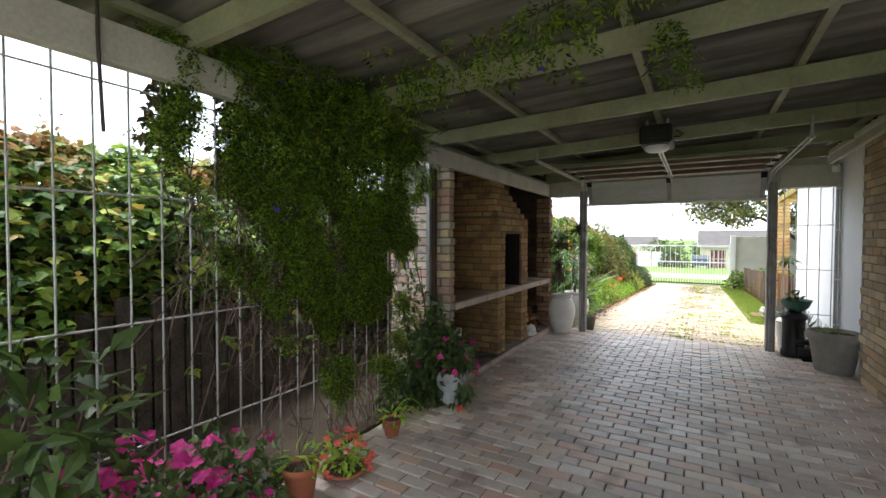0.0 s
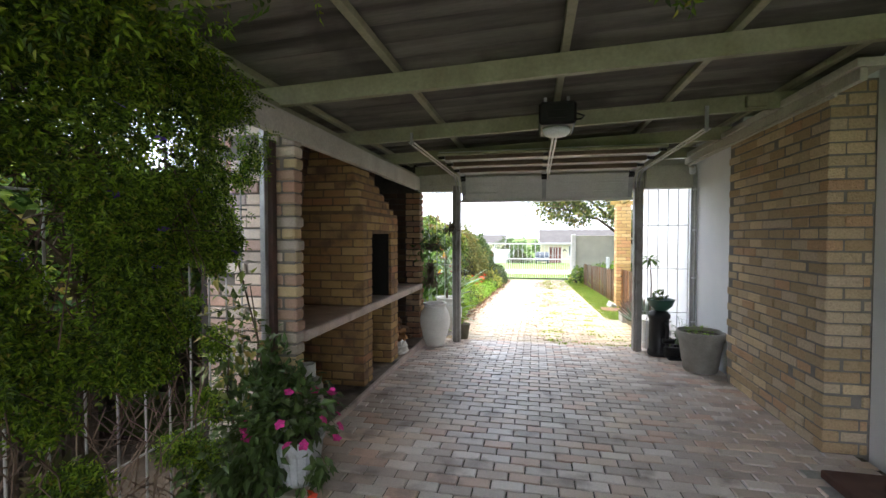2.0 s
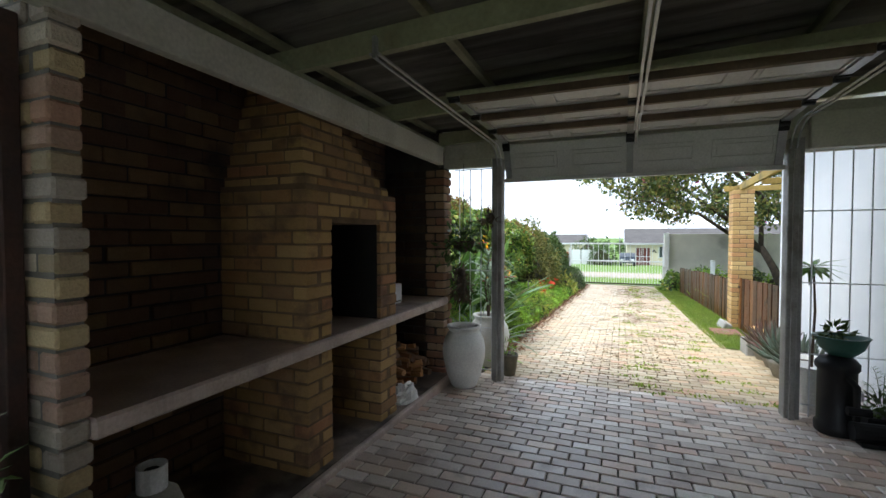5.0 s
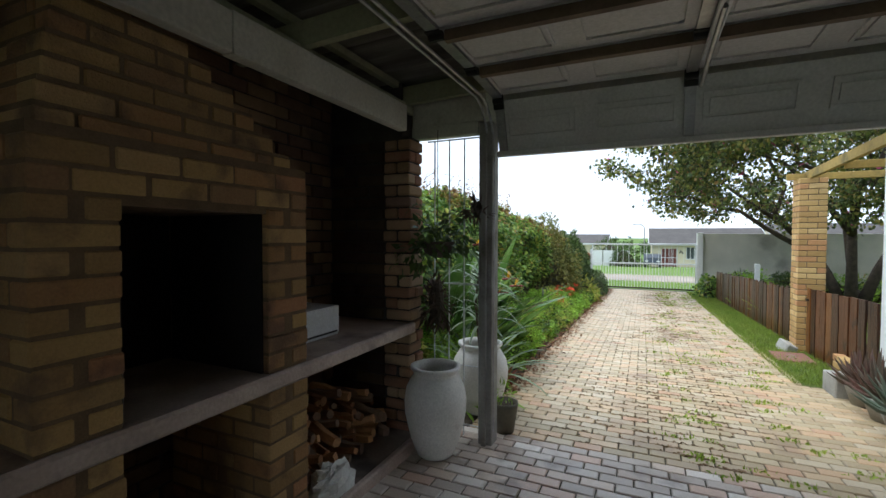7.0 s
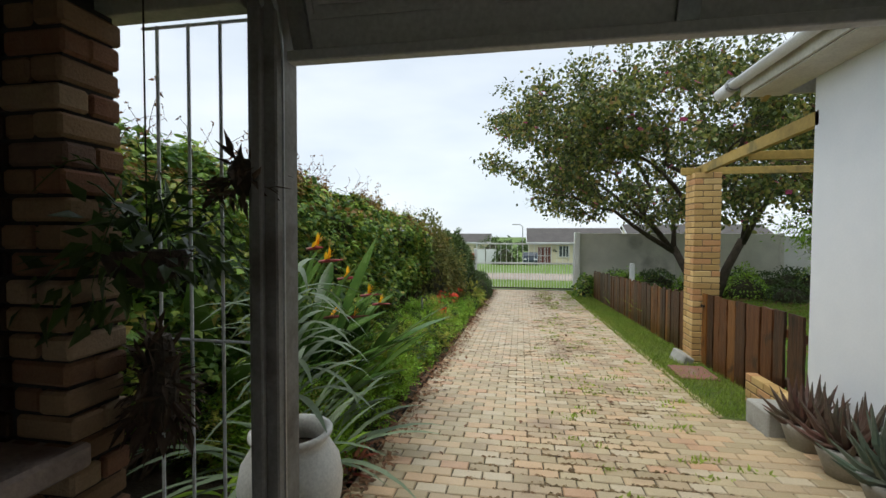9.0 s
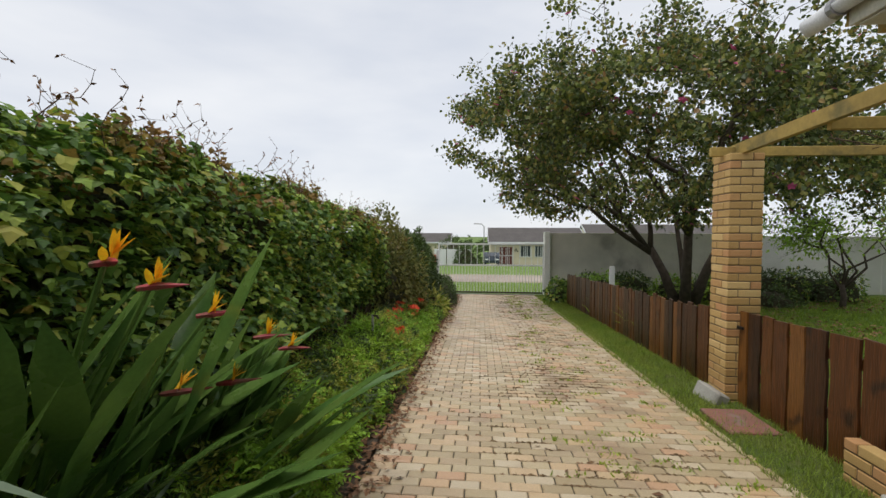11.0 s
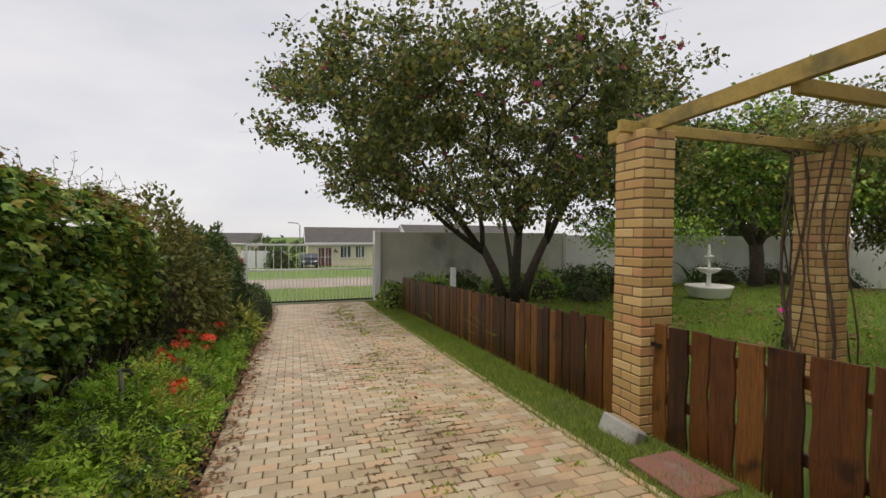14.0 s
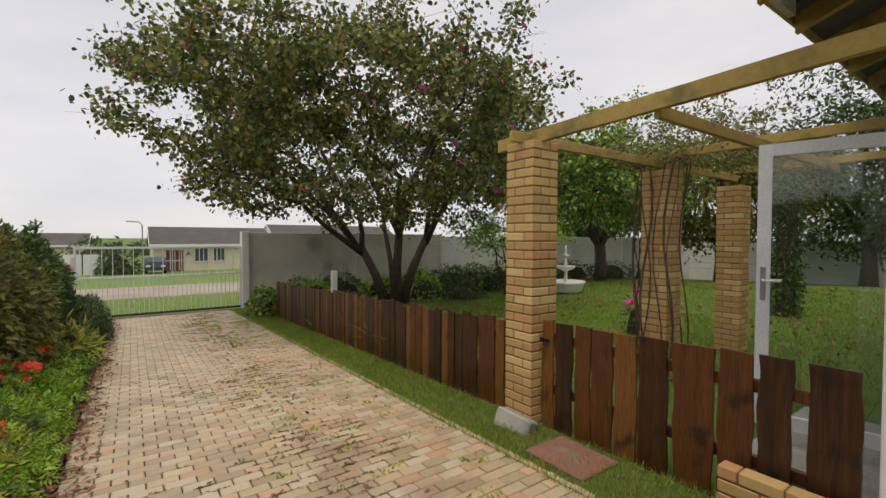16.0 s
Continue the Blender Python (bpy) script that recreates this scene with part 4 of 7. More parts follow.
# ---- pots, plants and small things of the carport ----
def pot(name, x, y, profile, mat, label, fill=None, group="", soil=M_SOIL, category="pot"):
    z = ground(x, y) + 0.003
    t = thing(name, (x, y, z), label, category, group)
    part("body", Build().lathe(x, y, z, profile, 32), mat, t, smooth=True)
    if fill:
        part("soil", Build().lathe(x, y, z, [(0.01, fill[1] - 0.02), (fill[0], fill[1] - 0.02), (fill[0], fill[1]), (0.01, fill[1] + 0.012)], 20), soil, t)
    return t


JAR = [(0.13, 0), (0.15, 0.015), (0.2, 0.12), (0.245, 0.28), (0.25, 0.36), (0.235, 0.44), (0.19, 0.51), (0.172, 0.53), (0.185, 0.55), (0.2, 0.565), (0.2, 0.58), (0.175, 0.582), (0.155, 0.56), (0.15, 0.52), (0.2, 0.44), (0.21, 0.4), (0.01, 0.395)]
pot("garden_jar", -1.975, 7.37, [(r * 0.88, h * 1.09) for r, h in JAR], M_GLAZE, "rounded off-white glazed jar beside the firewood", (0.15, 0.46), "white jars")
jar_plant = pot("garden_jar", -1.98, 8.32, [(r, h * 1.08) for r, h in JAR], M_GLAZE, "off-white glazed jar holding a tall straggly plant", (0.2, 0.5), "white jars")
pot("planter", 1.39, 6.72, [(0.17, 0), (0.18, 0.01), (0.235, 0.36), (0.25, 0.37), (0.262, 0.46), (0.258, 0.47), (0.232, 0.47), (0.225, 0.42), (0.01, 0.415)], M_GREYPOT, "large weathered grey cement planter with rim", (0.22, 0.43))
planter_weeds = thing("planter_weeds", (1.39, 6.72, 0.38), "straggly green weeds growing in the planter", "plant")
small = pot("small_pot", -1.65, 7.98, [(0.075, 0), (0.105, 0.2), (0.11, 0.24), (0.098, 0.24), (0.09, 0.2), (0.01, 0.19)], M_OLIVEPOT, "small olive-brown pot of weeds at the door post", (0.09, 0.21))


def foliage(parent, name, pts, size, shape, mat, droop=0.2, upish=0.6, label=""):
    """Leaves at points, tips outward and drooping."""
    pts = np.asarray(pts)
    n = len(pts)
    mid = pts.mean(axis=0)
    out = pts - mid
    out /= np.linalg.norm(out, axis=1, keepdims=True) + 1e-6
    ahead = out + around(n, 0.6) + np.array([0, 0, -droop])
    up = around(n, 0.45) + np.array([0, 0, upish]) + out * 0.4
    v = leaves(pts, ahead, up, size * RNG.uniform(0.65, 1.3, n), shape)
    return part(name, cloud_mesh(name, v, shape[1], mat, ORIG[parent.name]), mat, parent, label, kind="stuff")


def dome(x, y, z, rx, ry, rz, n, shell=0.6):
    d = RNG.normal(0, 1, (n, 3))
    d /= np.linalg.norm(d, axis=1, keepdims=True)
    d[:, 2] = np.abs(d[:, 2])
    r = RNG.uniform(shell, 1, (n, 1)) ** 0.7
    lump = 1 + 0.25 * np.array([noise.noise((p[0] * 2.3 + x, p[1] * 2.3 + y, p[2] * 2.3)) for p in d])[:, None]
    return np.array([x, y, z]) + d * r * lump * np.array([rx, ry, rz])


def flowers(parent, pts, size, mat, name="blossoms"):
    """Five-petalled flowers turned up and out."""
    verts = []
    for p in pts:
        nrm = Vector((random.gauss(0.25, 0.4), random.gauss(-0.2, 0.4), 0.7)).normalized()
        a = nrm.orthogonal().normalized()
        for k in range(5):
            d = Matrix.Rotation(2 * math.pi * k / 5, 3, nrm) @ a
            w = nrm.cross(d)
            s = size * random.uniform(0.8, 1.15)
            c = Vector(p)
            verts.append([c, c + d * s * 0.6 + w * s * 0.42 + nrm * s * 0.1, c + d * s + nrm * s * 0.02, c + d * s * 0.6 - w * s * 0.42 + nrm * s * 0.1])
    v = np.array([[tuple(q) for q in piece] for piece in verts])
    return part(name, cloud_mesh(name, v, [(0, 1, 2), (0, 2, 3)], mat, ORIG[parent.name]), mat, parent, kind="stuff")


def stems(parent, base, tips, r, mat=None, name="stem"):
    for tip in tips:
        b, q = Vector(base), Vector(tip)
        mid = (b + q) / 2 + Vector((random.uniform(-1, 1), random.uniform(-1, 1), 0.5)) * 0.12 * (q - b).length
        part(name, Build().tube([b, mid, q], [r, r * 0.8, r * 0.4], 5), mat or M_TWIG, parent)


def frond(parent, base, tip, width, n, mat, lift=0.15):
    """A fern frond: a rib with paired leaflets."""
    b, q = Vector(base), Vector(tip)
    pts = [b.lerp(q, k / n) + Vector((0, 0, lift * math.sin(math.pi * k / n))) for k in range(n + 1)]
    part("rib", Build().tube(pts, [0.004 * (1 - 0.7 * k / n) for k in range(n + 1)], 4), mat, parent)
    side = (q - b).cross(Vector((0, 0, 1))).normalized()
    pp, aa = [], []
    for k in range(1, n):
        for s in (-1, 1):
            pp.append(tuple(pts[k]))
            aa.append(tuple(side * s + (q - b).normalized() * 0.5))
    w = [width * math.sin(math.pi * (0.15 + 0.8 * (i // 2) / n)) for i in range(len(pp))]
    v = leaves(pp, aa, [(0, 0, 1)] * len(pp), w, NARROW)
    part("frond_foliage", cloud_mesh("frond_foliage", v, NARROW[1], mat, ORIG[parent.name]), mat, parent, kind="stuff")


def strap(b, base, heading, length, width, rise, bend, fold=0.25, n=7, stalk=0.0):
    """One arching blade with a folded midrib."""
    d, side = Vector((math.cos(heading), math.sin(heading), 0)), Vector((-math.sin(heading), math.cos(heading), 0))
    pts, p, ang = [], Vector(base), rise
    rows = []
    for k in range(n + 1):
        s = k / n
        w = width * (0.10 if s < stalk else math.sin(math.pi * min(1, 0.12 + 0.88 * (s - stalk) / (1 - stalk))) ** 0.7) if k < n else 0.002
        lift = Vector((0, 0, 1)) * w * fold
        rows.append((p + side * w + lift, p.copy(), p - side * w + lift))
        p = p + (d * math.cos(ang) + Vector((0, 0, 1)) * math.sin(ang)) * length / n
        ang -= bend / n
    b.add([q for r in rows for q in r], [f for k in range(n) for f in ((3 * k, 3 * k + 1, 3 * k + 4, 3 * k + 3), (3 * k + 1, 3 * k + 2, 3 * k + 5, 3 * k + 4))])


foliage(planter_weeds, "leaves", dome(1.39, 6.72, ground(1.39, 6.72) + 0.43, 0.17, 0.17, 0.1, 90, 0.2), 0.06, NARROW, M_BEDLEAF, 0.1, 1.0)
foliage(small, "leaves", dome(-1.65, 7.98, 0.16, 0.08, 0.08, 0.14, 60, 0.2), 0.06, NARROW, M_BEDLEAF, 0.1, 1.0)
# tall plant in the second jar
for i in range(54):
    b, k = Build(), i / 54
    strap(b, (-1.98, 8.32, 0.62 + 0.62 * k), 2.4 * i, random.uniform(0.34, 0.5), random.uniform(0.013, 0.02), random.uniform(0.2, 1.1), random.uniform(0.9, 2.0), n=6)
    part("leaf", b, M_GREYBLADE, jar_plant, smooth=True)
stems(jar_plant, (-1.98, 8.32, 0.4), [(-1.98, 8.32, 1.25), (-2.0, 8.3, 0.95)], 0.014)
# feathery clumps wired to the mesh
for x, z, r, h, count in ((-2.11, 0.78, 0.085, 0.34, 260), (-1.78, 1.6, 0.075, 0.12, 110)):
    tuft = thing("air_plant", (x, 7.67, z), "shaggy grey-brown air plant wired to the mesh", "plant", "wired air plants")
    part("root_mass", Build().lathe(x, 7.67, z, [(0.02, 0), (r * 0.6, 0.05), (r * 0.7, h * 0.6), (r * 0.4, h)], 10), M_BARK, tuft)
    foliage(tuft, "leaves", dome(x, 7.67, z, r * 1.3, r * 1.1, h * 1.1, count, 0.4), 0.09, NARROW, M_TWIG, 0.5)


hang = thing("hanging_plant", (-2.05, 7.56, 1.3), "dark arching plant hung on a wire from the beam", "plant")
part("wire", Build().tube([(-2.05, 7.56, 2.25), (-2.05, 7.56, 1.5)], 0.003, 5), M_DARKMETAL, hang)
part("basket", Build().lathe(-2.05, 7.56, 1.3, [(0.03, 0), (0.1, 0.04), (0.13, 0.12), (0.11, 0.12), (0.02, 0.05)], 16), M_BARK, hang, "dark fibre basket")
foliage(hang, "leaves", np.concatenate([dome(-2.07, 7.54, 1.34, 0.32, 0.16, 0.28, 190, 0.1), dome(-2.25, 7.5, 1.2, 0.16, 0.12, 0.3, 70, 0.2)]), 0.085, PLAIN, M_DARKLEAF, 0.5)
for k in range(11):
    a = 0.6 * k
    frond(hang, (-2.05, 7.56, 1.42), (-2.05 + 0.38 * math.cos(a), 7.54 + 0.2 * math.sin(a), 1.32 + 0.09 * (k % 4)), 0.06, 10, M_DARKLEAF, 0.18)


def impatiens(x, y, z, rx, rz, n_leaf, n_flower, mat, label, name="impatiens"):
    t = thing(name, (x, y, z), label, "plant", "bedding flowers")
    pts = dome(x, y, z, rx, rx, rz, n_leaf, 0.3)
    foliage(t, "leaves", pts, 0.075, PLAIN, M_DARKLEAF if mat is M_PINK else M_BEDLEAF, 0.3, 1.0)
    stems(t, (x, y, z), [pts[i] for i in range(5)], 0.006, M_BEDLEAF)
    if n_flower:
        flowers(t, dome(x, y, z + 0.03, rx * 1.03, rx * 1.03, rz * 1.03, n_flower, 0.9), 0.042, mat)
    return t


for x, y, rx, rz, nl, nf in ((-2.1, 1.3, 0.26, 0.56, 520, 30), (-2.08, 0.98, 0.28, 0.62, 560, 44), (-2.06, 0.66, 0.28, 0.6, 480, 36), (-2.04, 0.34, 0.26, 0.55, 420, 26), (-2.16, 1.62, 0.2, 0.4, 240, 12)):
    impatiens(x, y, -0.03, rx, rz, nl, nf, M_PINK, "leafy bedding plant with magenta flowers at the screen")
# broad-leaved shrub beside the screen
shrub = thing("leafy_shrub", (-2.1, 0.55, -0.03), "broad-leaved green shrub beside the wire screen", "shrub")
foliage(shrub, "leaves", dome(-2.14, 0.58, 0.5, 0.28, 0.4, 0.62, 300, 0.3), 0.13, PLAIN, M_DARKLEAF, 0.3, 1.0)
stems(shrub, (-2.15, 0.5, -0.03), [(-2.2, 0.35, 0.9), (-2.0, 0.6, 0.95), (-2.1, 0.8, 0.9)], 0.012)


def small_pot(x, y, r, h, mat, label):
    return pot("flower_pot", x, y, [(r * 0.68, 0), (r * 0.7, 0.004), (r * 0.93, h * 0.78), (r, h * 0.8), (r * 1.02, h), (r * 0.9, h), (r * 0.85, h * 0.85), (0.01, h * 0.84)], mat, label, (r * 0.82, h * 0.88), "terracotta pots")


p1 = small_pot(-2.0, 1.78, 0.105, 0.2, M_TERRA, "orange terracotta pot with a young plant")
foliage(p1, "leaves", dome(-2.0, 1.78, 0.15, 0.1, 0.1, 0.2, 40, 0.2), 0.1, NARROW, M_BEDLEAF)
p2 = pot("flower_saucer", -1.97, 2.12, [(0.1, 0), (0.15, 0.03), (0.155, 0.045), (0.14, 0.045), (0.09, 0.02), (0.01, 0.02)], M_TERRA, "brown saucer pot crowded with coral flowers", (0.12, 0.035))
foliage(p2, "leaves", dome(-1.97, 2.12, 0.02, 0.16, 0.16, 0.22, 160, 0.2), 0.06, PLAIN, M_BEDLEAF, 0.2, 1.0)
flowers(p2, dome(-1.94, 2.1, 0.05, 0.18, 0.18, 0.22, 26, 0.9), 0.028, M_CORAL)
p3 = small_pot(-2.04, 2.72, 0.075, 0.13, M_TERRA, "small terracotta pot with an arching fern")
foliage(p3, "leaves", dome(-2.04, 2.72, 0.08, 0.1, 0.1, 0.16, 50, 0.2), 0.07, NARROW, M_BEDLEAF)


for tip in ((-1.75, 2.6, 0.02), (-1.85, 2.95, 0.05), (-1.68, 2.78, 0.0)):
    frond(p3, (-2.04, 2.72, 0.12), tip, 0.05, 12, M_BEDLEAF)

URN = [(0.09, 0), (0.1, 0.012), (0.115, 0.06), (0.135, 0.2), (0.15, 0.27), (0.16, 0.285), (0.16, 0.3), (0.145, 0.3), (0.13, 0.27), (0.01, 0.265)]
M_URN = material("dull_white_cement", [(0.50, 0.51, 0.50), (0.40, 0.41, 0.40)], 7, 0.8, 70, 0.2, 0.003, stain=(0.28, 0.27, 0.24), stain_scale=9)
urn = pot("fluted_urn", -1.98, 3.56, URN, M_URN, "white fluted urn with pink trailing flowers", (0.125, 0.28))
for k in range(16):
    a = 2 * math.pi * k / 16
    part("flute", Build().tube([(-1.98 + 0.108 * math.cos(a), 3.56 + 0.108 * math.sin(a), 0.0), (-1.98 + 0.136 * math.cos(a), 3.56 + 0.136 * math.sin(a), 0.2), (-1.98 + 0.146 * math.cos(a), 3.56 + 0.146 * math.sin(a), 0.265)], 0.008, 5), M_URN, urn)
foliage(urn, "leaves", np.concatenate([dome(-2.05, 3.58, 0.29, 0.3, 0.3, 0.42, 560, 0.2), dome(-1.81, 3.46, 0.03, 0.09, 0.12, 0.24, 60, 0.2)]), 0.085, PLAIN, M_DARKLEAF, 0.4, 1.0)
flowers(urn, dome(-1.99, 3.54, 0.3, 0.32, 0.32, 0.3, 20, 0.95), 0.034, M_PINK)
flowers(urn, [(-1.77, 3.34, 0.02), (-1.79, 3.36, 0.03)], 0.03, M_REDFLOWER, "fallen_blossom")

climber = thing("climbing_plant", (-2.33, 3.6, -0.03), "green climber at the foot of the brick pier", "plant")
foliage(climber, "leaves", dome(-2.32, 3.6, 0.0, 0.3, 0.32, 0.85, 640, 0.2), 0.09, PLAIN, M_DARKLEAF, 0.5, 0.8)
foliage(climber, "low_leaves", np.concatenate([dome(-2.26, 3.72, -0.03, 0.17, 0.2, 0.95, 620, 0.3), dome(-2.2, 3.5, -0.03, 0.24, 0.32, 0.72, 620, 0.3), dome(-2.3, 3.2, -0.03, 0.16, 0.35, 0.5, 320, 0.3)]), 0.075, PLAIN, M_DARKLEAF, 0.4, 0.9)
foliage(climber, "young_leaves", dome(-2.4, 3.5, 0.45, 0.13, 0.3, 1.1, 320, 0.2), 0.075, PLAIN, M_TREELEAF, 0.5, 0.8)
stems(climber, (-2.36, 3.6, -0.03), [(-2.4, 3.5, 1.5), (-2.42, 3.7, 1.2), (-2.35, 3.4, 0.9)], 0.009)


def build_gas_bottle():
    x, y, z = -2.36, 4.36, 0.003
    t = thing("gas_bottle", (x, y, z), "grey steel gas bottle with collar under the counter", "gas bottle")
    part("cylinder", Build().lathe(x, y, z, [(0.09, 0), (0.115, 0.03), (0.12, 0.08), (0.12, 0.28), (0.1, 0.34), (0.05, 0.37)], 24), M_GREYPOT, t, smooth=True)
    part("collar", Build().lathe(x, y, z + 0.36, [(0.06, 0), (0.06, 0.11), (0.052, 0.11), (0.052, 0.0)], 18), M_WHITEMETAL, t, "white collar with black band")
    part("valve", Build().lathe(x, y, z + 0.36, [(0.015, 0), (0.02, 0.06), (0.03, 0.07), (0.03, 0.09), (0.01, 0.095)], 10), M_BLACK, t)


build_gas_bottle()


def build_box():
    x0, y0, z = -2.78, 6.58, 0.818
    t = thing("metal_tray", (-2.62, 6.75, z), "open white enamel tray standing on the counter", "tray")
    part("bottom", Build().box(x0, y0, z, -2.47, 6.92, z + 0.012, 0.003), M_WHITEMETAL, t)
    for b in ((-2.475, y0, -2.465, 6.92), (x0, y0, x0 + 0.01, 6.92), (x0 + 0.011, y0, -2.476, y0 + 0.01), (x0 + 0.011, 6.91, -2.476, 6.92)):
        part("side", Build().box(b[0], b[1], z + 0.013, b[2], b[3], z + 0.19, 0.003), M_WHITEMETAL, t)
    part("slot", Build().box(-2.4645, y0 + 0.02, z + 0.02, -2.462, 6.9, z + 0.032, 0.001), M_BLACK, t, "dark slot near the base")


build_box()
for i in range(62):
    layer = i // 13
    y = 6.45 + 0.072 * (i % 13) + random.uniform(-0.02, 0.02)
    z = 0.045 + 0.075 * layer + random.uniform(0, 0.01)
    r, ln = random.uniform(0.026, 0.045), random.uniform(0.28, 0.42)
    xc = -2.55 + random.uniform(-0.06, 0.1) - 0.05 * layer
    tilt = random.uniform(-0.1, 0.1)
    log = solid("firewood_log", Build().tube([(-ln / 2, 0, 0), (-ln * 0.15, r * 0.2, r * 0.15), (ln * 0.2, -r * 0.15, 0), (ln / 2, 0, r * 0.2)], [r * 0.9, r, r * 0.95, r * 0.85], random.choice((4, 5, 6))), M_FIREWOOD, "split firewood log stacked under the counter", "firewood", "firewood stack")
    log.matrix_world = pose(xc, y, z, random.uniform(0, 90), random.uniform(-14, 14), random.uniform(-28, 28))
rag = Build()
for i in range(9):
    for j in range(16):
        a, b = math.pi / 2 * i / 8, 2 * math.pi * j / 16
        q = 1 + 0.45 * noise.noise((3 * math.cos(b), 3 * math.sin(b), i * 0.5))
        rag.v.append((-2.27 + 0.1 * q * math.cos(a) * math.cos(b), 6.6 + 0.17 * q * math.cos(a) * math.sin(b), 0.002 + 0.13 * q * math.sin(a)))
rag.f = [(i * 16 + j, i * 16 + (j + 1) % 16, (i + 1) * 16 + (j + 1) % 16, (i + 1) * 16 + j) for i in range(8) for j in range(16)]
solid("crumpled_sack", rag, M_GLAZE, "crumpled white sack in front of the firewood", "sack")


M_GREENBOWL = material("teal_plastic", [(0.025, 0.085, 0.06), (0.035, 0.10, 0.075)], 6, 0.4, 60, 0.05, 0.002)


def build_pump():
    x, y = 1.12, 7.45
    z = ground(x, y)
    t = thing("pool_filter", (x, y, z), "black cylindrical pump and filter beside the post", "pump")
    part("tank", Build().lathe(x, y, z, [(0.125, 0), (0.14, 0.02), (0.14, 0.08), (0.124, 0.1), (0.124, 0.5), (0.14, 0.52), (0.14, 0.56), (0.11, 0.6), (0.05, 0.62)], 24), M_BLACK, t, smooth=True)
    part("motor", Build().tube([(x + 0.02, y - 0.2, z + 0.1), (x + 0.26, y - 0.2, z + 0.1)], [0.07, 0.07], 14), M_BLACK, t)
    part("motor_foot", Build().box(x + 0.06, y - 0.26, z, x + 0.22, y - 0.14, z + 0.04, 0.006), M_BLACK, t)
    part("pipe", Build().tube([(x + 0.06, y - 0.17, z + 0.16), (x + 0.06, y - 0.17, z + 0.42), (x + 0.03, y - 0.11, z + 0.47)], 0.024, 8), M_BLACK, t)
    part("valve", Build().tube([(x + 0.0, y - 0.18, z + 0.24), (x + 0.14, y - 0.18, z + 0.24)], 0.034, 10), M_BLACK, t)
    part("label_plate", Build().box(x + 0.07, y - 0.127, z + 0.3, x + 0.12, y - 0.118, z + 0.37, 0.001), M_WHITEMETAL, t, "pale label plate")
    g = thing("potted_plant", (x + 0.02, y, z + 0.62), "green potted plant standing on the filter", "plant")
    part("bowl", Build().lathe(x + 0.02, y, z + 0.62, [(0.08, 0), (0.14, 0.06), (0.17, 0.14), (0.18, 0.15), (0.15, 0.15), (0.12, 0.07), (0.01, 0.06)], 20), M_GREENBOWL, g, "teal green plastic bowl", smooth=True)
    foliage(g, "leaves", dome(x - 0.02, y, z + 0.74, 0.09, 0.09, 0.15, 70, 0.2), 0.07, PLAIN, M_DARKLEAF)
    tray = thing("plant_trough", (x + 0.3, y + 0.04, z), "black plastic trough of dark leafy plants", "planter")
    part("trough", Build().box(x + 0.17, y - 0.08, z, x + 0.46, y + 0.16, z + 0.17, 0.012), M_BLACK, tray)
    for a in range(7):
        ang = a * 0.9
        frond(tray, (x + 0.3, y + 0.04, z + 0.15), (x + 0.3 + 0.16 * math.cos(ang), y + 0.04 + 0.1 * math.sin(ang), z + 0.28 + 0.12 * (a % 3)), 0.06, 8, M_DARKLEAF, 0.1)
    foliage(tray, "leaves", dome(x + 0.3, y + 0.04, z + 0.14, 0.15, 0.1, 0.24, 150, 0.2), 0.06, PLAIN, M_DARKLEAF)
    s = thing("sapling", (x, 7.95, z), "slender palm-like potted sapling behind the mesh", "plant")
    part("pot", Build().lathe(x, 7.95, ground(x, 7.95), [(0.1, 0), (0.14, 0.4), (0.15, 0.42), (0.13, 0.42), (0.01, 0.38)], 18), M_GLAZE, s, "off-white tall pot")
    part("stem", Build().tube([(x, 7.95, 0.3), (x + 0.02, 7.96, 0.8), (x, 7.95, 1.2)], [0.012, 0.01, 0.008], 6), M_TWIG, s)
    pp = np.array([(x, 7.95, 1.2)] * 22)
    ah = np.array([(math.cos(a * 1.1), math.sin(a * 1.1), 0.4 - 0.05 * a) for a in range(22)])
    part("leaves", cloud_mesh("leaves", leaves(pp, ah, [(0, 0, 1)] * 22, [0.26] * 22, NARROW), NARROW[1], M_BLADE, ORIG[s.name]), M_BLADE, s, kind="stuff")


build_pump()
solid("doormat", Build().box(1.28, 3.55, -0.026, 1.74, 4.28, 0.03, 0.008), M_MAT, "dark brown coir doormat on the step", "doormat")
solid("door_step", Build().box(1.2, 3.45, -0.1, 1.775, 4.38, -0.027, 0.01), M_CONC, "low speckled concrete doorstep", "step")
solid("hanging_chain", Build().tube([(-2.19, 0.88, 2.52), (-2.185, 0.88, 2.3), (-2.2, 0.9, 1.95)], 0.008, 5), M_DARKMETAL, "rusty chain hanging from the edge beam", "chain")

M_DRYVINE = material("dry_vine", [(0.10, 0.075, 0.03), (0.06, 0.06, 0.025)], 3, 0.8, 40, 0, leafy=0.2, island=True, vary=0.4)
# hanging vine over the screen and along a joist
vine = thing("hanging_vine", (-2.4, 2.6, -0.03), "dense fine-leaved vine hanging over the screen and roof joist", "vine")


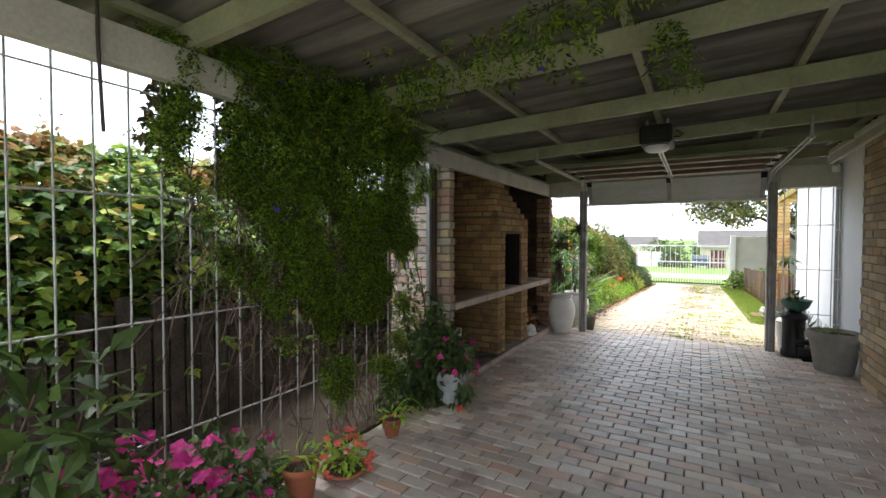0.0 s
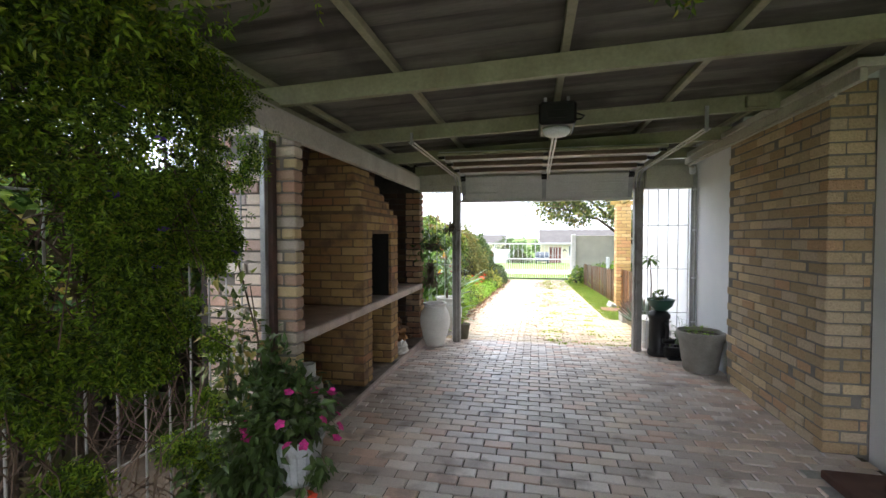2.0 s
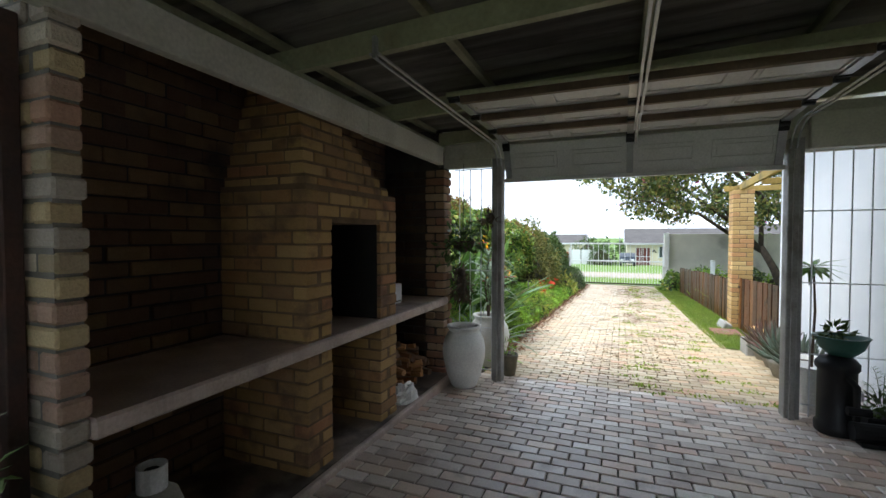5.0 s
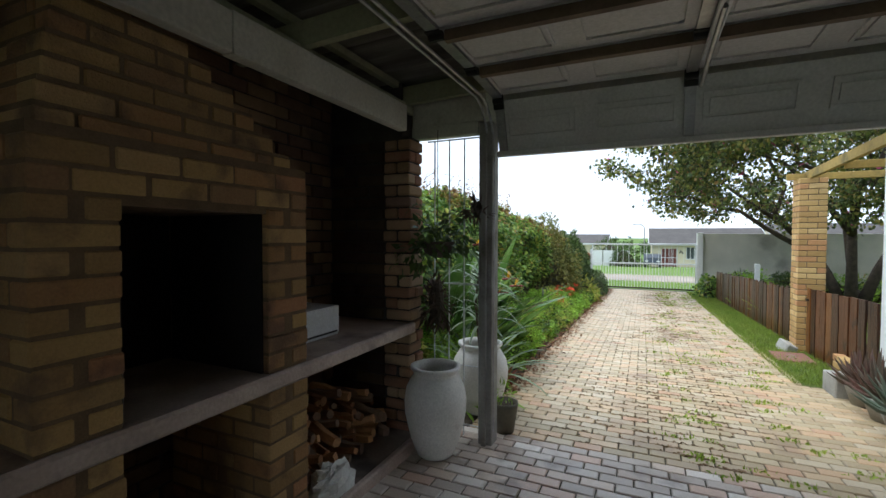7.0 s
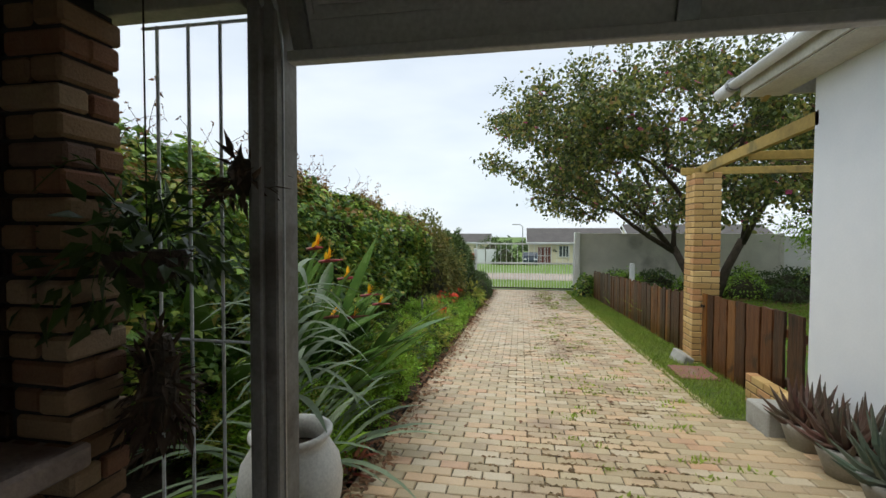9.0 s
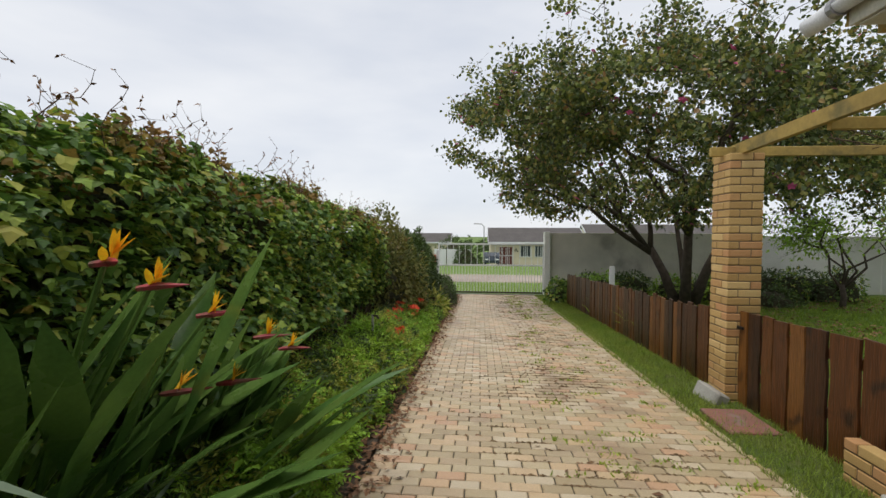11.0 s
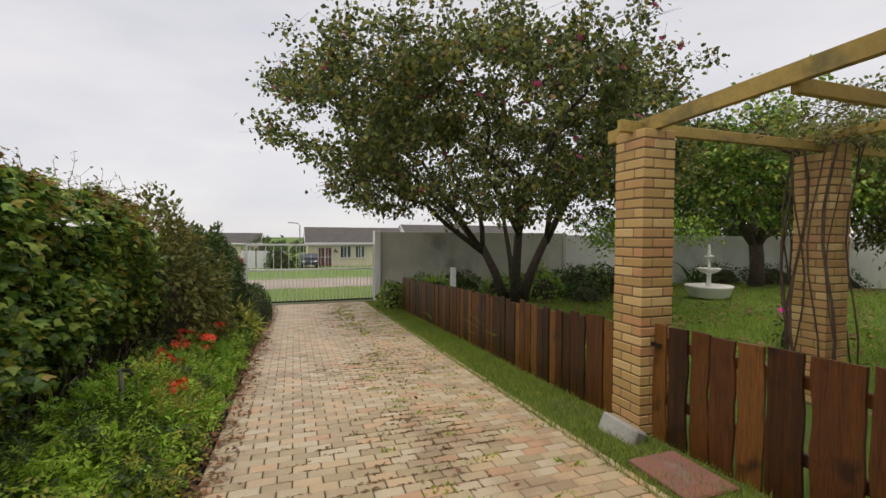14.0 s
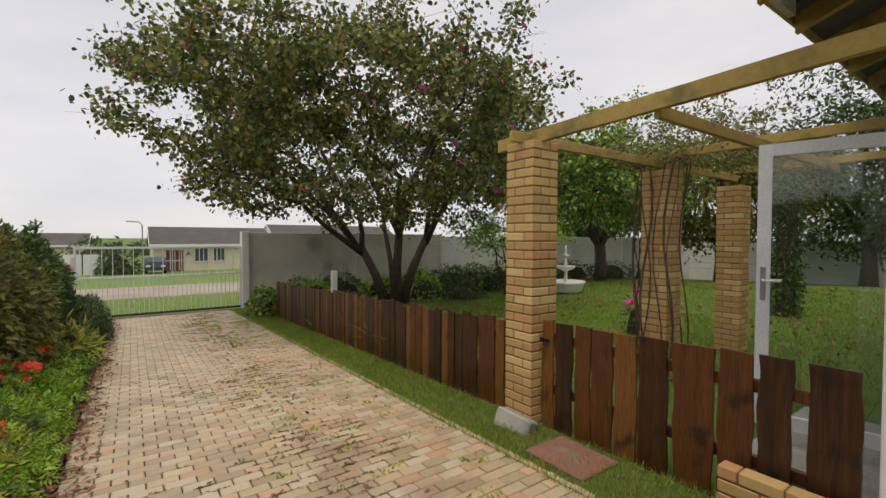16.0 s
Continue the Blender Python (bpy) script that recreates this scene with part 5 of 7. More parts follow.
def vine_points(n):
    out = []
    while len(out) < n:
        z = 0.12 + 2.4 * random.random() ** 0.8
        lo = 1.12 + max(0, 2.0 - z) * 0.74 + 0.2 * noise.noise((z * 2, 3.0, 0))
        hi = 3.25 + 0.35 * min(1, max(0, (z - 1.3) / 0.6)) - 2.2 * max(0, z - 2.15) + 0.2 * noise.noise((z * 3, 8.0, 0))
        y = random.uniform(lo, max(lo + 0.3, hi))
        bulge = 0.13 + 0.27 * max(0, (z - 1.1) / 1.3) * math.sin(math.pi * min(1, max(0, (y - 1.0) / 2.8)))
        bulge *= 1 + 0.85 * noise.noise((y * 2.2, z * 1.5, 5.0))
        x = -2.42 + bulge * random.uniform(0.15, 1.0) ** 0.6 + random.uniform(-0.08, 0.02)
        if noise.noise((y * 3.1, z * 2.2, 2.0)) + 0.5 * noise.noise((y * 8, z * 5, 4.0)) > (0.2 if z > 1.5 else 0.2 - 0.3 * (1.5 - z)):
            continue
        out.append((x, y, z))
    return np.array(out)


vp = vine_points(21000)
green = vp[vp[:, 2] > 0.7 - 0.6 * RNG.random(len(vp))]
n = len(green)
v = leaves(green, around(n, 0.6) + np.array([0.45, 0, -0.75]), around(n, 0.5) + np.array([0.8, -0.3, 0.6]), RNG.uniform(0.04, 0.085, n), SPRAY)
part("leaves", cloud_mesh("leaves", v, SPRAY[1], M_VINELEAF, ORIG[vine.name]), M_VINELEAF, vine, kind="stuff")
# a runner climbing from the mass to the sheets, and a clump hanging from a joist
runner = [Vector(p) for p in ((-2.25, 2.5, 2.4), (-1.8, 2.25, 2.44), (-1.37, 2.07, 2.46), (-0.83, 1.94, 2.47), (-0.54, 1.85, 2.48), (-0.3, 1.83, 2.5), (0.1, 1.8, 2.58))]
part("runner", Build().tube(runner, [0.009, 0.008, 0.007, 0.006, 0.005, 0.004, 0.003], 5), M_TWIG, vine, "thin brown climbing stem")
trail = []
for i in range(520):
    u = random.random() ** 1.7 * 5.999
    p = runner[int(u)].lerp(runner[int(u) + 1], u - int(u))
    fade = 1 - u / 6.5
    trail.append((p.x + random.gauss(0, 0.05), p.y + random.gauss(0, 0.05 + 0.12 * fade), p.z - 0.01 - abs(random.gauss(0, 0.04 + 0.14 * fade))))
trail += [(-2.24 + random.gauss(0, 0.08), 2.78 + random.gauss(0, 0.2), 2.3 + random.gauss(0, 0.13)) for _ in range(900)]
trail += [(-2.16 + random.gauss(0, 0.07), 2.15 + random.gauss(0, 0.28), 2.3 + random.gauss(0, 0.12)) for _ in range(1500)]
trail += [(-0.13 + 0.05 * random.gauss(0, 1), 2.44 + 0.05 * random.gauss(0, 1), random.uniform(2.27, 2.56)) for _ in range(46)]
trail += [(-0.13 + 0.15 * k / 14, 2.46 + 0.3 * k / 14, 2.36 - 0.03 * math.sin(k)) for k in range(14)]
n = len(trail)
v = leaves(trail, around(n, 0.7) + np.array([0, 0, -0.6]), around(n, 0.6) + np.array([0, -0.4, 0.4]), RNG.uniform(0.06, 0.11, n), SPRAY)
part("trailing_leaves", cloud_mesh("leaves", v, SPRAY[1], M_VINELEAF, ORIG[vine.name]), M_VINELEAF, vine, kind="stuff")
dv = vine_points(9000)
dv = dv[(dv[:, 2] > 0.5) & (dv[:, 1] < 3.0)]
dv[:, 0] = -2.46 + RNG.uniform(0, 0.12, len(dv))
n = len(dv)
v = leaves(dv, around(n, 1.0), around(n, 0.6) + np.array([0.8, 0, 0.2]), RNG.uniform(0.045, 0.08, n), PLAIN)
part("dry_leaves", cloud_mesh("dry_leaves", v, PLAIN[1], M_DRYVINE, ORIG[vine.name]), M_DRYVINE, vine, "dry brown inner leaves", kind="stuff")
twigs = Build()
for i in range(420):
    y0 = random.uniform(1.3, 3.1)
    z0 = random.uniform(0.1, 2.2)
    if z0 < 2.0 - (y0 - 1.1) / 0.72 - 0.3:
        continue
    p = Vector((-2.4 + random.uniform(-0.04, 0.1), y0, z0))
    pts = [p]
    for k in range(3):
        p = p + Vector((random.gauss(0, 0.04), random.gauss(0, 0.12), random.gauss(-0.1, 0.12)))
        pts.append(p)
    twigs.tube(pts, 0.0035, 3, False)
part("dry_growth", twigs, M_TWIG, vine, "tangle of dry brown twigs", kind="stuff")
flowers(vine, [tuple(vp[i] + np.array([0.06, 0, 0])) for i in range(0, 900, 25) if vp[i][2] > 1.3] + [(-0.75, 2.35, 2.42), (-0.72, 2.36, 2.45), (-0.13, 2.42, 2.38), (-0.11, 2.43, 2.52)], 0.03, M_PURPLE, "violet_blossoms")


# ---- hedges ----
M_AUTUMN = material("reddening_leaf", [(0.16, 0.07, 0.02), (0.15, 0.12, 0.025)], 2, 0.5, 40, 0, leafy=0.3, island=True, vary=0.35)
def creeper_hedge(name, y0, y1, face, z_top, depth, n, label, wisps=20, low=0.0, leaf=0.084):
    """A creeper-covered bank: a dark sheet for its inner shade, lobed leaves over front and top."""
    base = ground(face, (y0 + y1) / 2)
    t = thing(name, (face - depth / 2, (y0 + y1) / 2, base), label, "hedge")
    bump = lambda y, z: 0.34 * noise.noise((y * 0.9, z * 1.1, 4.0)) + 0.2 * noise.noise((y * 2.5, z * 2.9, 9.0)) - 0.75 * max(0.0, z - z_top + 0.6) ** 1.5 - 0.8 * max(0.0, 0.5 - z)
    height = lambda y: z_top - 0.055 * min(5, max(0, y - 10.5)) + 0.14 * noise.noise((y * 0.55, 2.0, 0)) + 0.13 * noise.noise((y * 1.9, 6.0, 0))
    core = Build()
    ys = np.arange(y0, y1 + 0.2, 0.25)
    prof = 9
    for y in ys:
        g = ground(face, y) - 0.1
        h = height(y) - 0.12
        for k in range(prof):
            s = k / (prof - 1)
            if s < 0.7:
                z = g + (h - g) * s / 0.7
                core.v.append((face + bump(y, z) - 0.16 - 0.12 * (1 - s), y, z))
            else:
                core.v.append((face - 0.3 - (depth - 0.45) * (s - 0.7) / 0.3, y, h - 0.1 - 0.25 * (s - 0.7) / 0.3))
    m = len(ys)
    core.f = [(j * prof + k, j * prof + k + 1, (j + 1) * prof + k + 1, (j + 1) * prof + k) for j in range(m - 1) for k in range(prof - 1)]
    part("inner_growth", core, M_CORE, t, "dark sheet for the shade behind the leaves")
    pts, nrm = [], []
    while len(pts) < n:
        y = random.uniform(y0, y1)
        h = height(y)
        g = ground(face, y)
        if random.random() < 0.38:
            u = random.random() ** 1.3
            pts.append((face + bump(y, h) - depth * u, y, h - 0.1 * u + random.gauss(0, 0.06) + 0.16 * max(0.0, noise.noise((y * 3.3, u * 4, 7.0)))))
            nrm.append((0.35, 0, 1))
        else:
            z = g + (h - g) * random.random()
            if z < g + low + 0.3 * noise.noise((y * 1.5, 0, 3)) and random.random() < 0.85:
                continue
            pts.append((face + bump(y, z) + random.gauss(0, 0.075), y, z))
            nrm.append((1, 0, 0.45))
    k = len(pts)
    v = leaves(pts, around(k, 0.55) + np.array([0.75, 0, -0.35]), np.array(nrm) * 0.55 + around(k, 0.35) + np.array([0, 0, 0.75]), RNG.uniform(0.5, 1.35, k) * leaf, LOBED)
    part("leaves", cloud_mesh("leaves", v, LOBED[1], M_HEDGELEAF, ORIG[t.name]), M_HEDGELEAF, t, kind="stuff")
    high = [(p[0] + 0.05, p[1], p[2] + 0.04) for p in pts if p[2] > height(p[1]) - 0.34 and noise.noise((p[1] * 1.3, p[2] * 2.2, 1.0)) + 0.25 * noise.noise((p[1] * 5, p[2] * 5, 3.0)) > 0.12 and random.random() < 0.8]
    k = len(high)
    v = leaves(high, around(k, 0.6) + np.array([0.6, 0, -0.2]), around(k, 0.4) + np.array([0.4, 0, 0.8]), RNG.uniform(0.4, 0.9, k) * leaf, LOBED)
    part("autumn_leaves", cloud_mesh("autumn_leaves", v, LOBED[1], M_AUTUMN, ORIG[t.name]), M_AUTUMN, t, "reddening upper leaves", kind="stuff")
    tw, tl = Build(), []
    for i in range(wisps):
        y = random.uniform(y0, y1)
        p = Vector((face - random.uniform(-0.1, depth * 0.6), y, height(y) - 0.05))
        pts = [p]
        for q in range(5):
            p = p + Vector((random.gauss(0.02, 0.04), random.gauss(0, 0.07), random.uniform(0.02, 0.10)))
            pts.append(p)
            tl += [tuple(p)] * 2
        tw.tube(pts, [0.003, 0.0027, 0.0023, 0.002, 0.0016, 0.001], 4, False)
    for i in range(wisps):
        y = random.uniform(y0, y1)
        p = Vector((face - random.uniform(0.05, 0.3), y, ground(face, y) - 0.02))
        pts = [p]
        for q in range(4):
            p = p + Vector((random.gauss(0.03, 0.03), random.gauss(0, 0.09), random.uniform(0.1, 0.26)))
            pts.append(p)
        tw.tube(pts, [0.014, 0.012, 0.01, 0.008, 0.006], 5, False)
    part("tendril_growth", tw, M_TWIG, t, kind="stuff")
    k = len(tl)
    v = leaves(tl, around(k, 1), around(k, 1), RNG.uniform(0.018, 0.045, k), PLAIN)
    part("tendril_leaves", cloud_mesh("leaves", v, PLAIN[1], M_DEADLEAF, ORIG[t.name]), M_DEADLEAF, t, kind="stuff")
    return t


creeper_hedge("creeper_hedge", 7.9, 16.6, -3.16, 2.08, 1.3, 36000, "tall creeper-covered hedge along the driveway", 130, 0.6, 0.074)
creeper_hedge("creeper_hedge", -3.4, 6.5, -3.55, 2.1, 1.2, 26000, "creeper-covered hedge behind the wire screen", 10, 0.85)
# dry lath fence in the shade behind the screen
laths = thing("lath_fence", (-3.5, 1.0, -0.05), "old grey-brown lath fence under the creeper", "fence")
for i in range(46):
    y = -2.0 + 0.12 * i
    part("lath", Build().box(-3.5 + random.uniform(-0.02, 0.02), y, -0.1, -3.47, y + 0.1, 1.0 + random.uniform(-0.1, 0.1), 0.004), M_BARK, laths)


def shrub_of(name, x, y, rx, ry, rz, n, leaf, mat, label, shape=PLAIN, lift=0.0, shell=0.75):
    z = ground(x, y) - 0.02
    t = thing(name, (x, y, z), label, "shrub")
    # closed dark dome, its colour stands for shade between the leaves
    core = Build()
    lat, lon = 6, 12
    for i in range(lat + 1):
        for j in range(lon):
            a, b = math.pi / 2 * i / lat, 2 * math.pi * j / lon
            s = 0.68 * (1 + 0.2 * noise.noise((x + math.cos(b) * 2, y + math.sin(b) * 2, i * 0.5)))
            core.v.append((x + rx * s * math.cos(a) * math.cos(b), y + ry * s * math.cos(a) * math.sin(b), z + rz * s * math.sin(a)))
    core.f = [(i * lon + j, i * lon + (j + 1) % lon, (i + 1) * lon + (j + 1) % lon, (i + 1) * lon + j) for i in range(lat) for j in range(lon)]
    part("inner_growth", core, M_CORE, t, "dark shell for the shade among the branches")
    foliage(t, "leaves", dome(x, y, z + lift, rx, ry, rz, n, shell), leaf, shape, mat, 0.25, 0.7)
    return t


shrub_of("olive_shrub", -3.25, 17.2, 0.95, 0.9, 2.1, 5200, 0.1, M_OLIVELEAF, "tall olive-brown shrub in the hedge line", lift=0.25)
shrub_of("olive_shrub", -3.2, 18.4, 0.9, 0.95, 1.95, 5200, 0.1, M_TREELEAF, "loose olive-green shrub in the hedge line", lift=0.2)
shrub_of("dark_shrub", -3.2, 20.6, 0.85, 1.9, 2.3, 9000, 0.11, M_DARKLEAF, "tall dark green shrub near the gate")
shrub_of("dark_shrub", -3.35, 22.7, 0.8, 1.3, 2.2, 5000, 0.09, M_DARKLEAF, "rounded dark green shrub near the gate")
shrub_of("low_shrub", -2.3, 21.6, 0.45, 2.2, 0.95, 7000, 0.055, M_DARKLEAF, "low clipped dark shrub along the paving")
shrub_of("gold_shrub", -2.3, 18.9, 0.42, 0.6, 0.7, 420, 0.2, M_GOLDLEAF := material("variegated_leaf", [(0.12, 0.17, 0.02), (0.34, 0.30, 0.06)], 4, 0.5, 30, 0, leafy=0.3, island=True, vary=0.3), "yellow-green variegated shrub by the paving", NARROW, shell=0.4)
shrub_of("low_shrub", 1.5, 22.9, 0.45, 0.7, 0.8, 700, 0.1, M_HEDGELEAF, "yellow-green shrub at the fence end", LOBED)
for x, y, rx, rz, n in ((2.7, 23.6, 0.8, 1.0, 800), (4.2, 24.0, 0.9, 1.0, 800), (6.9, 23.6, 0.9, 0.95, 800), (8.6, 23.8, 1.0, 1.0, 800), (10.4, 23.7, 0.9, 0.9, 700), (15.5, 23.6, 1.1, 0.8, 700), (18.2, 23.4, 1.2, 0.9, 700), (22.0, 23.2, 1.4, 1.0, 700), (3.3, 21.4, 0.6, 0.6, 500), (7.4, 21.6, 0.7, 0.6, 500)):
    shrub_of("border_shrub", x, y, rx, rx, rz, n, 0.11, M_DARKLEAF, "dark green border shrub before the boundary wall")

for i in range(16):
    x, y = 2.2 + 0.55 * i + random.uniform(-0.2, 0.2), random.uniform(22.6, 24.3)
    shrub_of("border_shrub", x, y, random.uniform(0.5, 0.8), 0.6, random.uniform(0.7, 1.25), 620, 0.1, random.choice((M_HEDGELEAF, M_DARKLEAF, M_BEDLEAF)), "leafy green border shrub under the tree")
# low plants of the flower bed
bed = thing("bed_plants", (-2.5, 14, ground(-2.5, 14)), "mixed fresh green ground plants in the bed", "plants", kind="stuff")
sets = {"M_BEDLEAF": [], "M_DARKLEAF": [], "M_GOLD": []}
for i in range(1250):
    y = random.uniform(9.0, 20.5)
    x = random.uniform(-3.05, -2.14) if y < 16 else random.uniform(-2.6, -2.14)
    r, h = random.uniform(0.1, 0.26), random.uniform(0.26, 0.52) * (0.7 + 0.6 * (-2.0 - x))
    kind = random.choices(list(sets), (0.72, 0.14, 0.14))[0]
    sets[kind].append(dome(x, y, ground(x, y), r, r, h, 56, 0.35))
for i in range(90):
    y = random.uniform(9.4, 17)
    x = random.uniform(-3.0, -2.35)
    r = random.uniform(0.22, 0.36)
    kind = random.choices(list(sets), (0.5, 0.25, 0.25))[0]
    sets[kind].append(dome(x, y, ground(x, y), r, r, random.uniform(0.4, 0.62), 190, 0.75))
for kind, mat, leaf in (("M_BEDLEAF", M_BEDLEAF, 0.065), ("M_DARKLEAF", M_DARKLEAF, 0.075), ("M_GOLD", M_GOLDLEAF, 0.06)):
    pts_ = np.concatenate(sets[kind])
    foliage(bed, "leaves", pts_[::2], leaf, PLAIN, mat, -0.1, 1.6)
    foliage(bed, "ferny_leaves", pts_[1::2], leaf * 1.7, SPRAY, mat, -0.3, 1.2)
flowers(bed, [p for _ in range(22) for p in dome(random.uniform(-2.75, -2.3), random.gauss(16.3, 0.7), ground(-2.3, 17) + random.uniform(0.3, 0.55), 0.1, 0.1, 0.07, 7, 0.5)], 0.05, M_REDFLOWER)


# ---- strap-leaved plants ----
def strap_plant(name, x, y, count, length, width, mat, label, rise=(0.6, 1.45), bend=(0.3, 1.0), stalk=0.0, spread=0.15, toward=None):
    z = ground(x, y) - 0.02
    t = thing(name, (x, y, z), label, "plant")
    for i in range(count):
        b = Build()
        h = random.uniform(0, 2 * math.pi) if toward is None else random.gauss(toward, 0.95)
        strap(b, (x + random.gauss(0, spread), y + random.gauss(0, spread), z), h, length * random.uniform(0.65, 1.1), width * random.uniform(0.7, 1.1), random.uniform(*rise), random.uniform(*bend), stalk=stalk)
        part("leaf", b, mat, t, smooth=True)
    return t


M_BEAK = material("red_green_beak", [(0.45, 0.04, 0.07), (0.16, 0.08, 0.05)], 12, 0.5, 40, 0)


def strelitzia(x, y, count, length, label, tips):
    t = strap_plant("bird_of_paradise", x, y, count, length, 0.092, M_BLADE, label, (0.7, 1.42), (0.1, 0.75), 0.5, 0.2, toward=0.45)
    for tip in tips:
        a = random.gauss(0.1, 0.4)
        tip = Vector(tip)
        foot = Vector((x, y, ground(x, y)))
        part("flower_stalk", Build().tube([foot, foot.lerp(tip, 0.5) + Vector((0, 0, 0.12)), tip], [0.014, 0.012, 0.01], 6), M_BLADE, t)
        part("beak", Build().tube([tip - Vector((0.05, 0, 0)), tip + Vector((0.03, 0, 0.012)), tip + Vector((0.17 * math.cos(a), 0.17 * math.sin(a), 0.02))], [0.012, 0.018, 0.002], 6), M_BEAK, t, "pinkish red flower beak")
        b = Build()
        for k in range(5):
            strap(b, tip + Vector((0.01 * k, 0, 0.01)), a + random.gauss(0, 0.5), random.uniform(0.10, 0.13), 0.015, 0.55 + 0.25 * k, 0.15, n=3)
        part("petals", b, M_ORANGE, t, "orange-yellow upright petals")
    return t


strelitzia(-3.0, 9.6, 50, 1.7, "bird of paradise clump with orange flowers in the bed", ((-2.45, 9.5, 1.36), (-2.45, 9.71, 1.25), (-2.45, 10.08, 1.07), (-2.5, 9.9, 0.75)))
strelitzia(-2.8, 10.45, 44, 1.2, "bird of paradise with drooping leaves beside the hedge", ((-2.4, 10.53, 0.86), (-2.35, 10.74, 0.74), (-2.42, 10.19, 0.7)))
strap_plant("strap_leaf_plant", -2.38, 9.0, 50, 1.0, 0.024, M_GREYBLADE, "grey-green striped strap-leaved plant", (0.5, 1.4), (0.6, 1.6), spread=0.12)
strap_plant("strap_leaf_plant", -2.3, 8.6, 26, 0.5, 0.03, M_BEDLEAF, "bright green strap-leaved plant by the jar", (0.4, 1.3), (0.6, 1.6))
strap_plant("red_bromeliad", -2.02, 9.15, 18, 0.28, 0.022, material("red_strap_leaf", [(0.30, 0.03, 0.03), (0.16, 0.09, 0.03)], 6, 0.45, 40, 0, island=True, vary=0.3), "red-tipped rosette plant at the paving edge", (0.3, 1.1), (0.3, 0.9), spread=0.05)
for i in range(9):
    x, y = 2.1 + random.uniform(-0.2, 0.5), 14.2 + 0.85 * i
    strap_plant("border_lily", x, y, 18, 0.75, 0.016, M_BEDLEAF, "tufted green strap leaves behind the fence", (0.9, 1.5), (0.3, 1.1), spread=0.08)


def aloe(x, y, r, mat_leaf=None, mat_pot=None):
    z = ground(x, y)
    t = pot("potted_aloe", x, y, [(r * 0.55, 0), (r * 0.8, 0.16), (r * 0.85, 0.2), (r * 0.72, 0.2), (0.01, 0.17)], mat_pot or M_GREYPOT, "spiky " + ("grey-green" if mat_leaf else "reddish") + " aloe in a low grey pot at the wall", (r * 0.7, 0.18), "potted aloes", category="plant")
    for i in range(36):
        a, tier = 2.4 * i, i / 36
        b = Build()
        d = Vector((math.cos(a), math.sin(a), 0))
        rise = 0.12 + 1.2 * tier
        p0 = Vector((x, y, z + 0.17 + 0.05 * tier)) + d * 0.03
        ln = r * random.uniform(1.4, 2.0)
        p1 = p0 + (d * math.cos(rise) + Vector((0, 0, math.sin(rise)))) * ln * 0.5
        p2 = p1 + (d * math.cos(rise + 0.35) + Vector((0, 0, math.sin(rise + 0.35)))) * ln * 0.5
        b.tube([p0, p1, p2], [0.026, 0.022, 0.002], 5)
        part("leaf", b, mat_leaf or M_ALOE, t)


for x, y, r in ((1.36, 10.2, 0.2), (1.36, 9.75, 0.22), (1.32, 9.25, 0.24), (1.36, 8.85, 0.2)):
    aloe(x, y, r, M_ALOEGREY if y < 9.5 else None)
pot("round_pot", 1.25, 8.45, [(0.12, 0), (0.2, 0.12), (0.22, 0.24), (0.18, 0.36), (0.19, 0.39), (0.165, 0.39), (0.15, 0.33), (0.01, 0.3)], M_GLAZE, "round white glazed pot by the house wall", (0.15, 0.34))
solid("cement_planter", Build().box(1.18, 10.38, ground(1.2, 10.4) - 0.02, 1.55, 10.75, ground(1.2, 10.4) + 0.2, 0.012), M_CONC, "square pale cement planter at the house corner", "planter")


# ---- timber fence and pergola ----
def board(parent, y0, y1, x, z0, z1, rough=0.008):
    """A live-edged board: wavy sides, sawn top."""
    n = 9
    seed = random.random() * 50
    lo = [(y0 + rough * 1.6 * noise.noise((seed, 4 * k / n, 0)), z0 + (z1 - z0) * k / n) for k in range(n + 1)]
    hi = [(y1 + rough * 1.6 * noise.noise((seed + 9, 4 * k / n, 0)), z0 + (z1 - z0) * k / n + (random.uniform(-0.012, 0.012) if k == n else 0)) for k in range(n + 1)]
    part("board", Build().prism(lo + hi[::-1], "x", x, x + 0.024), M_FENCE, parent)


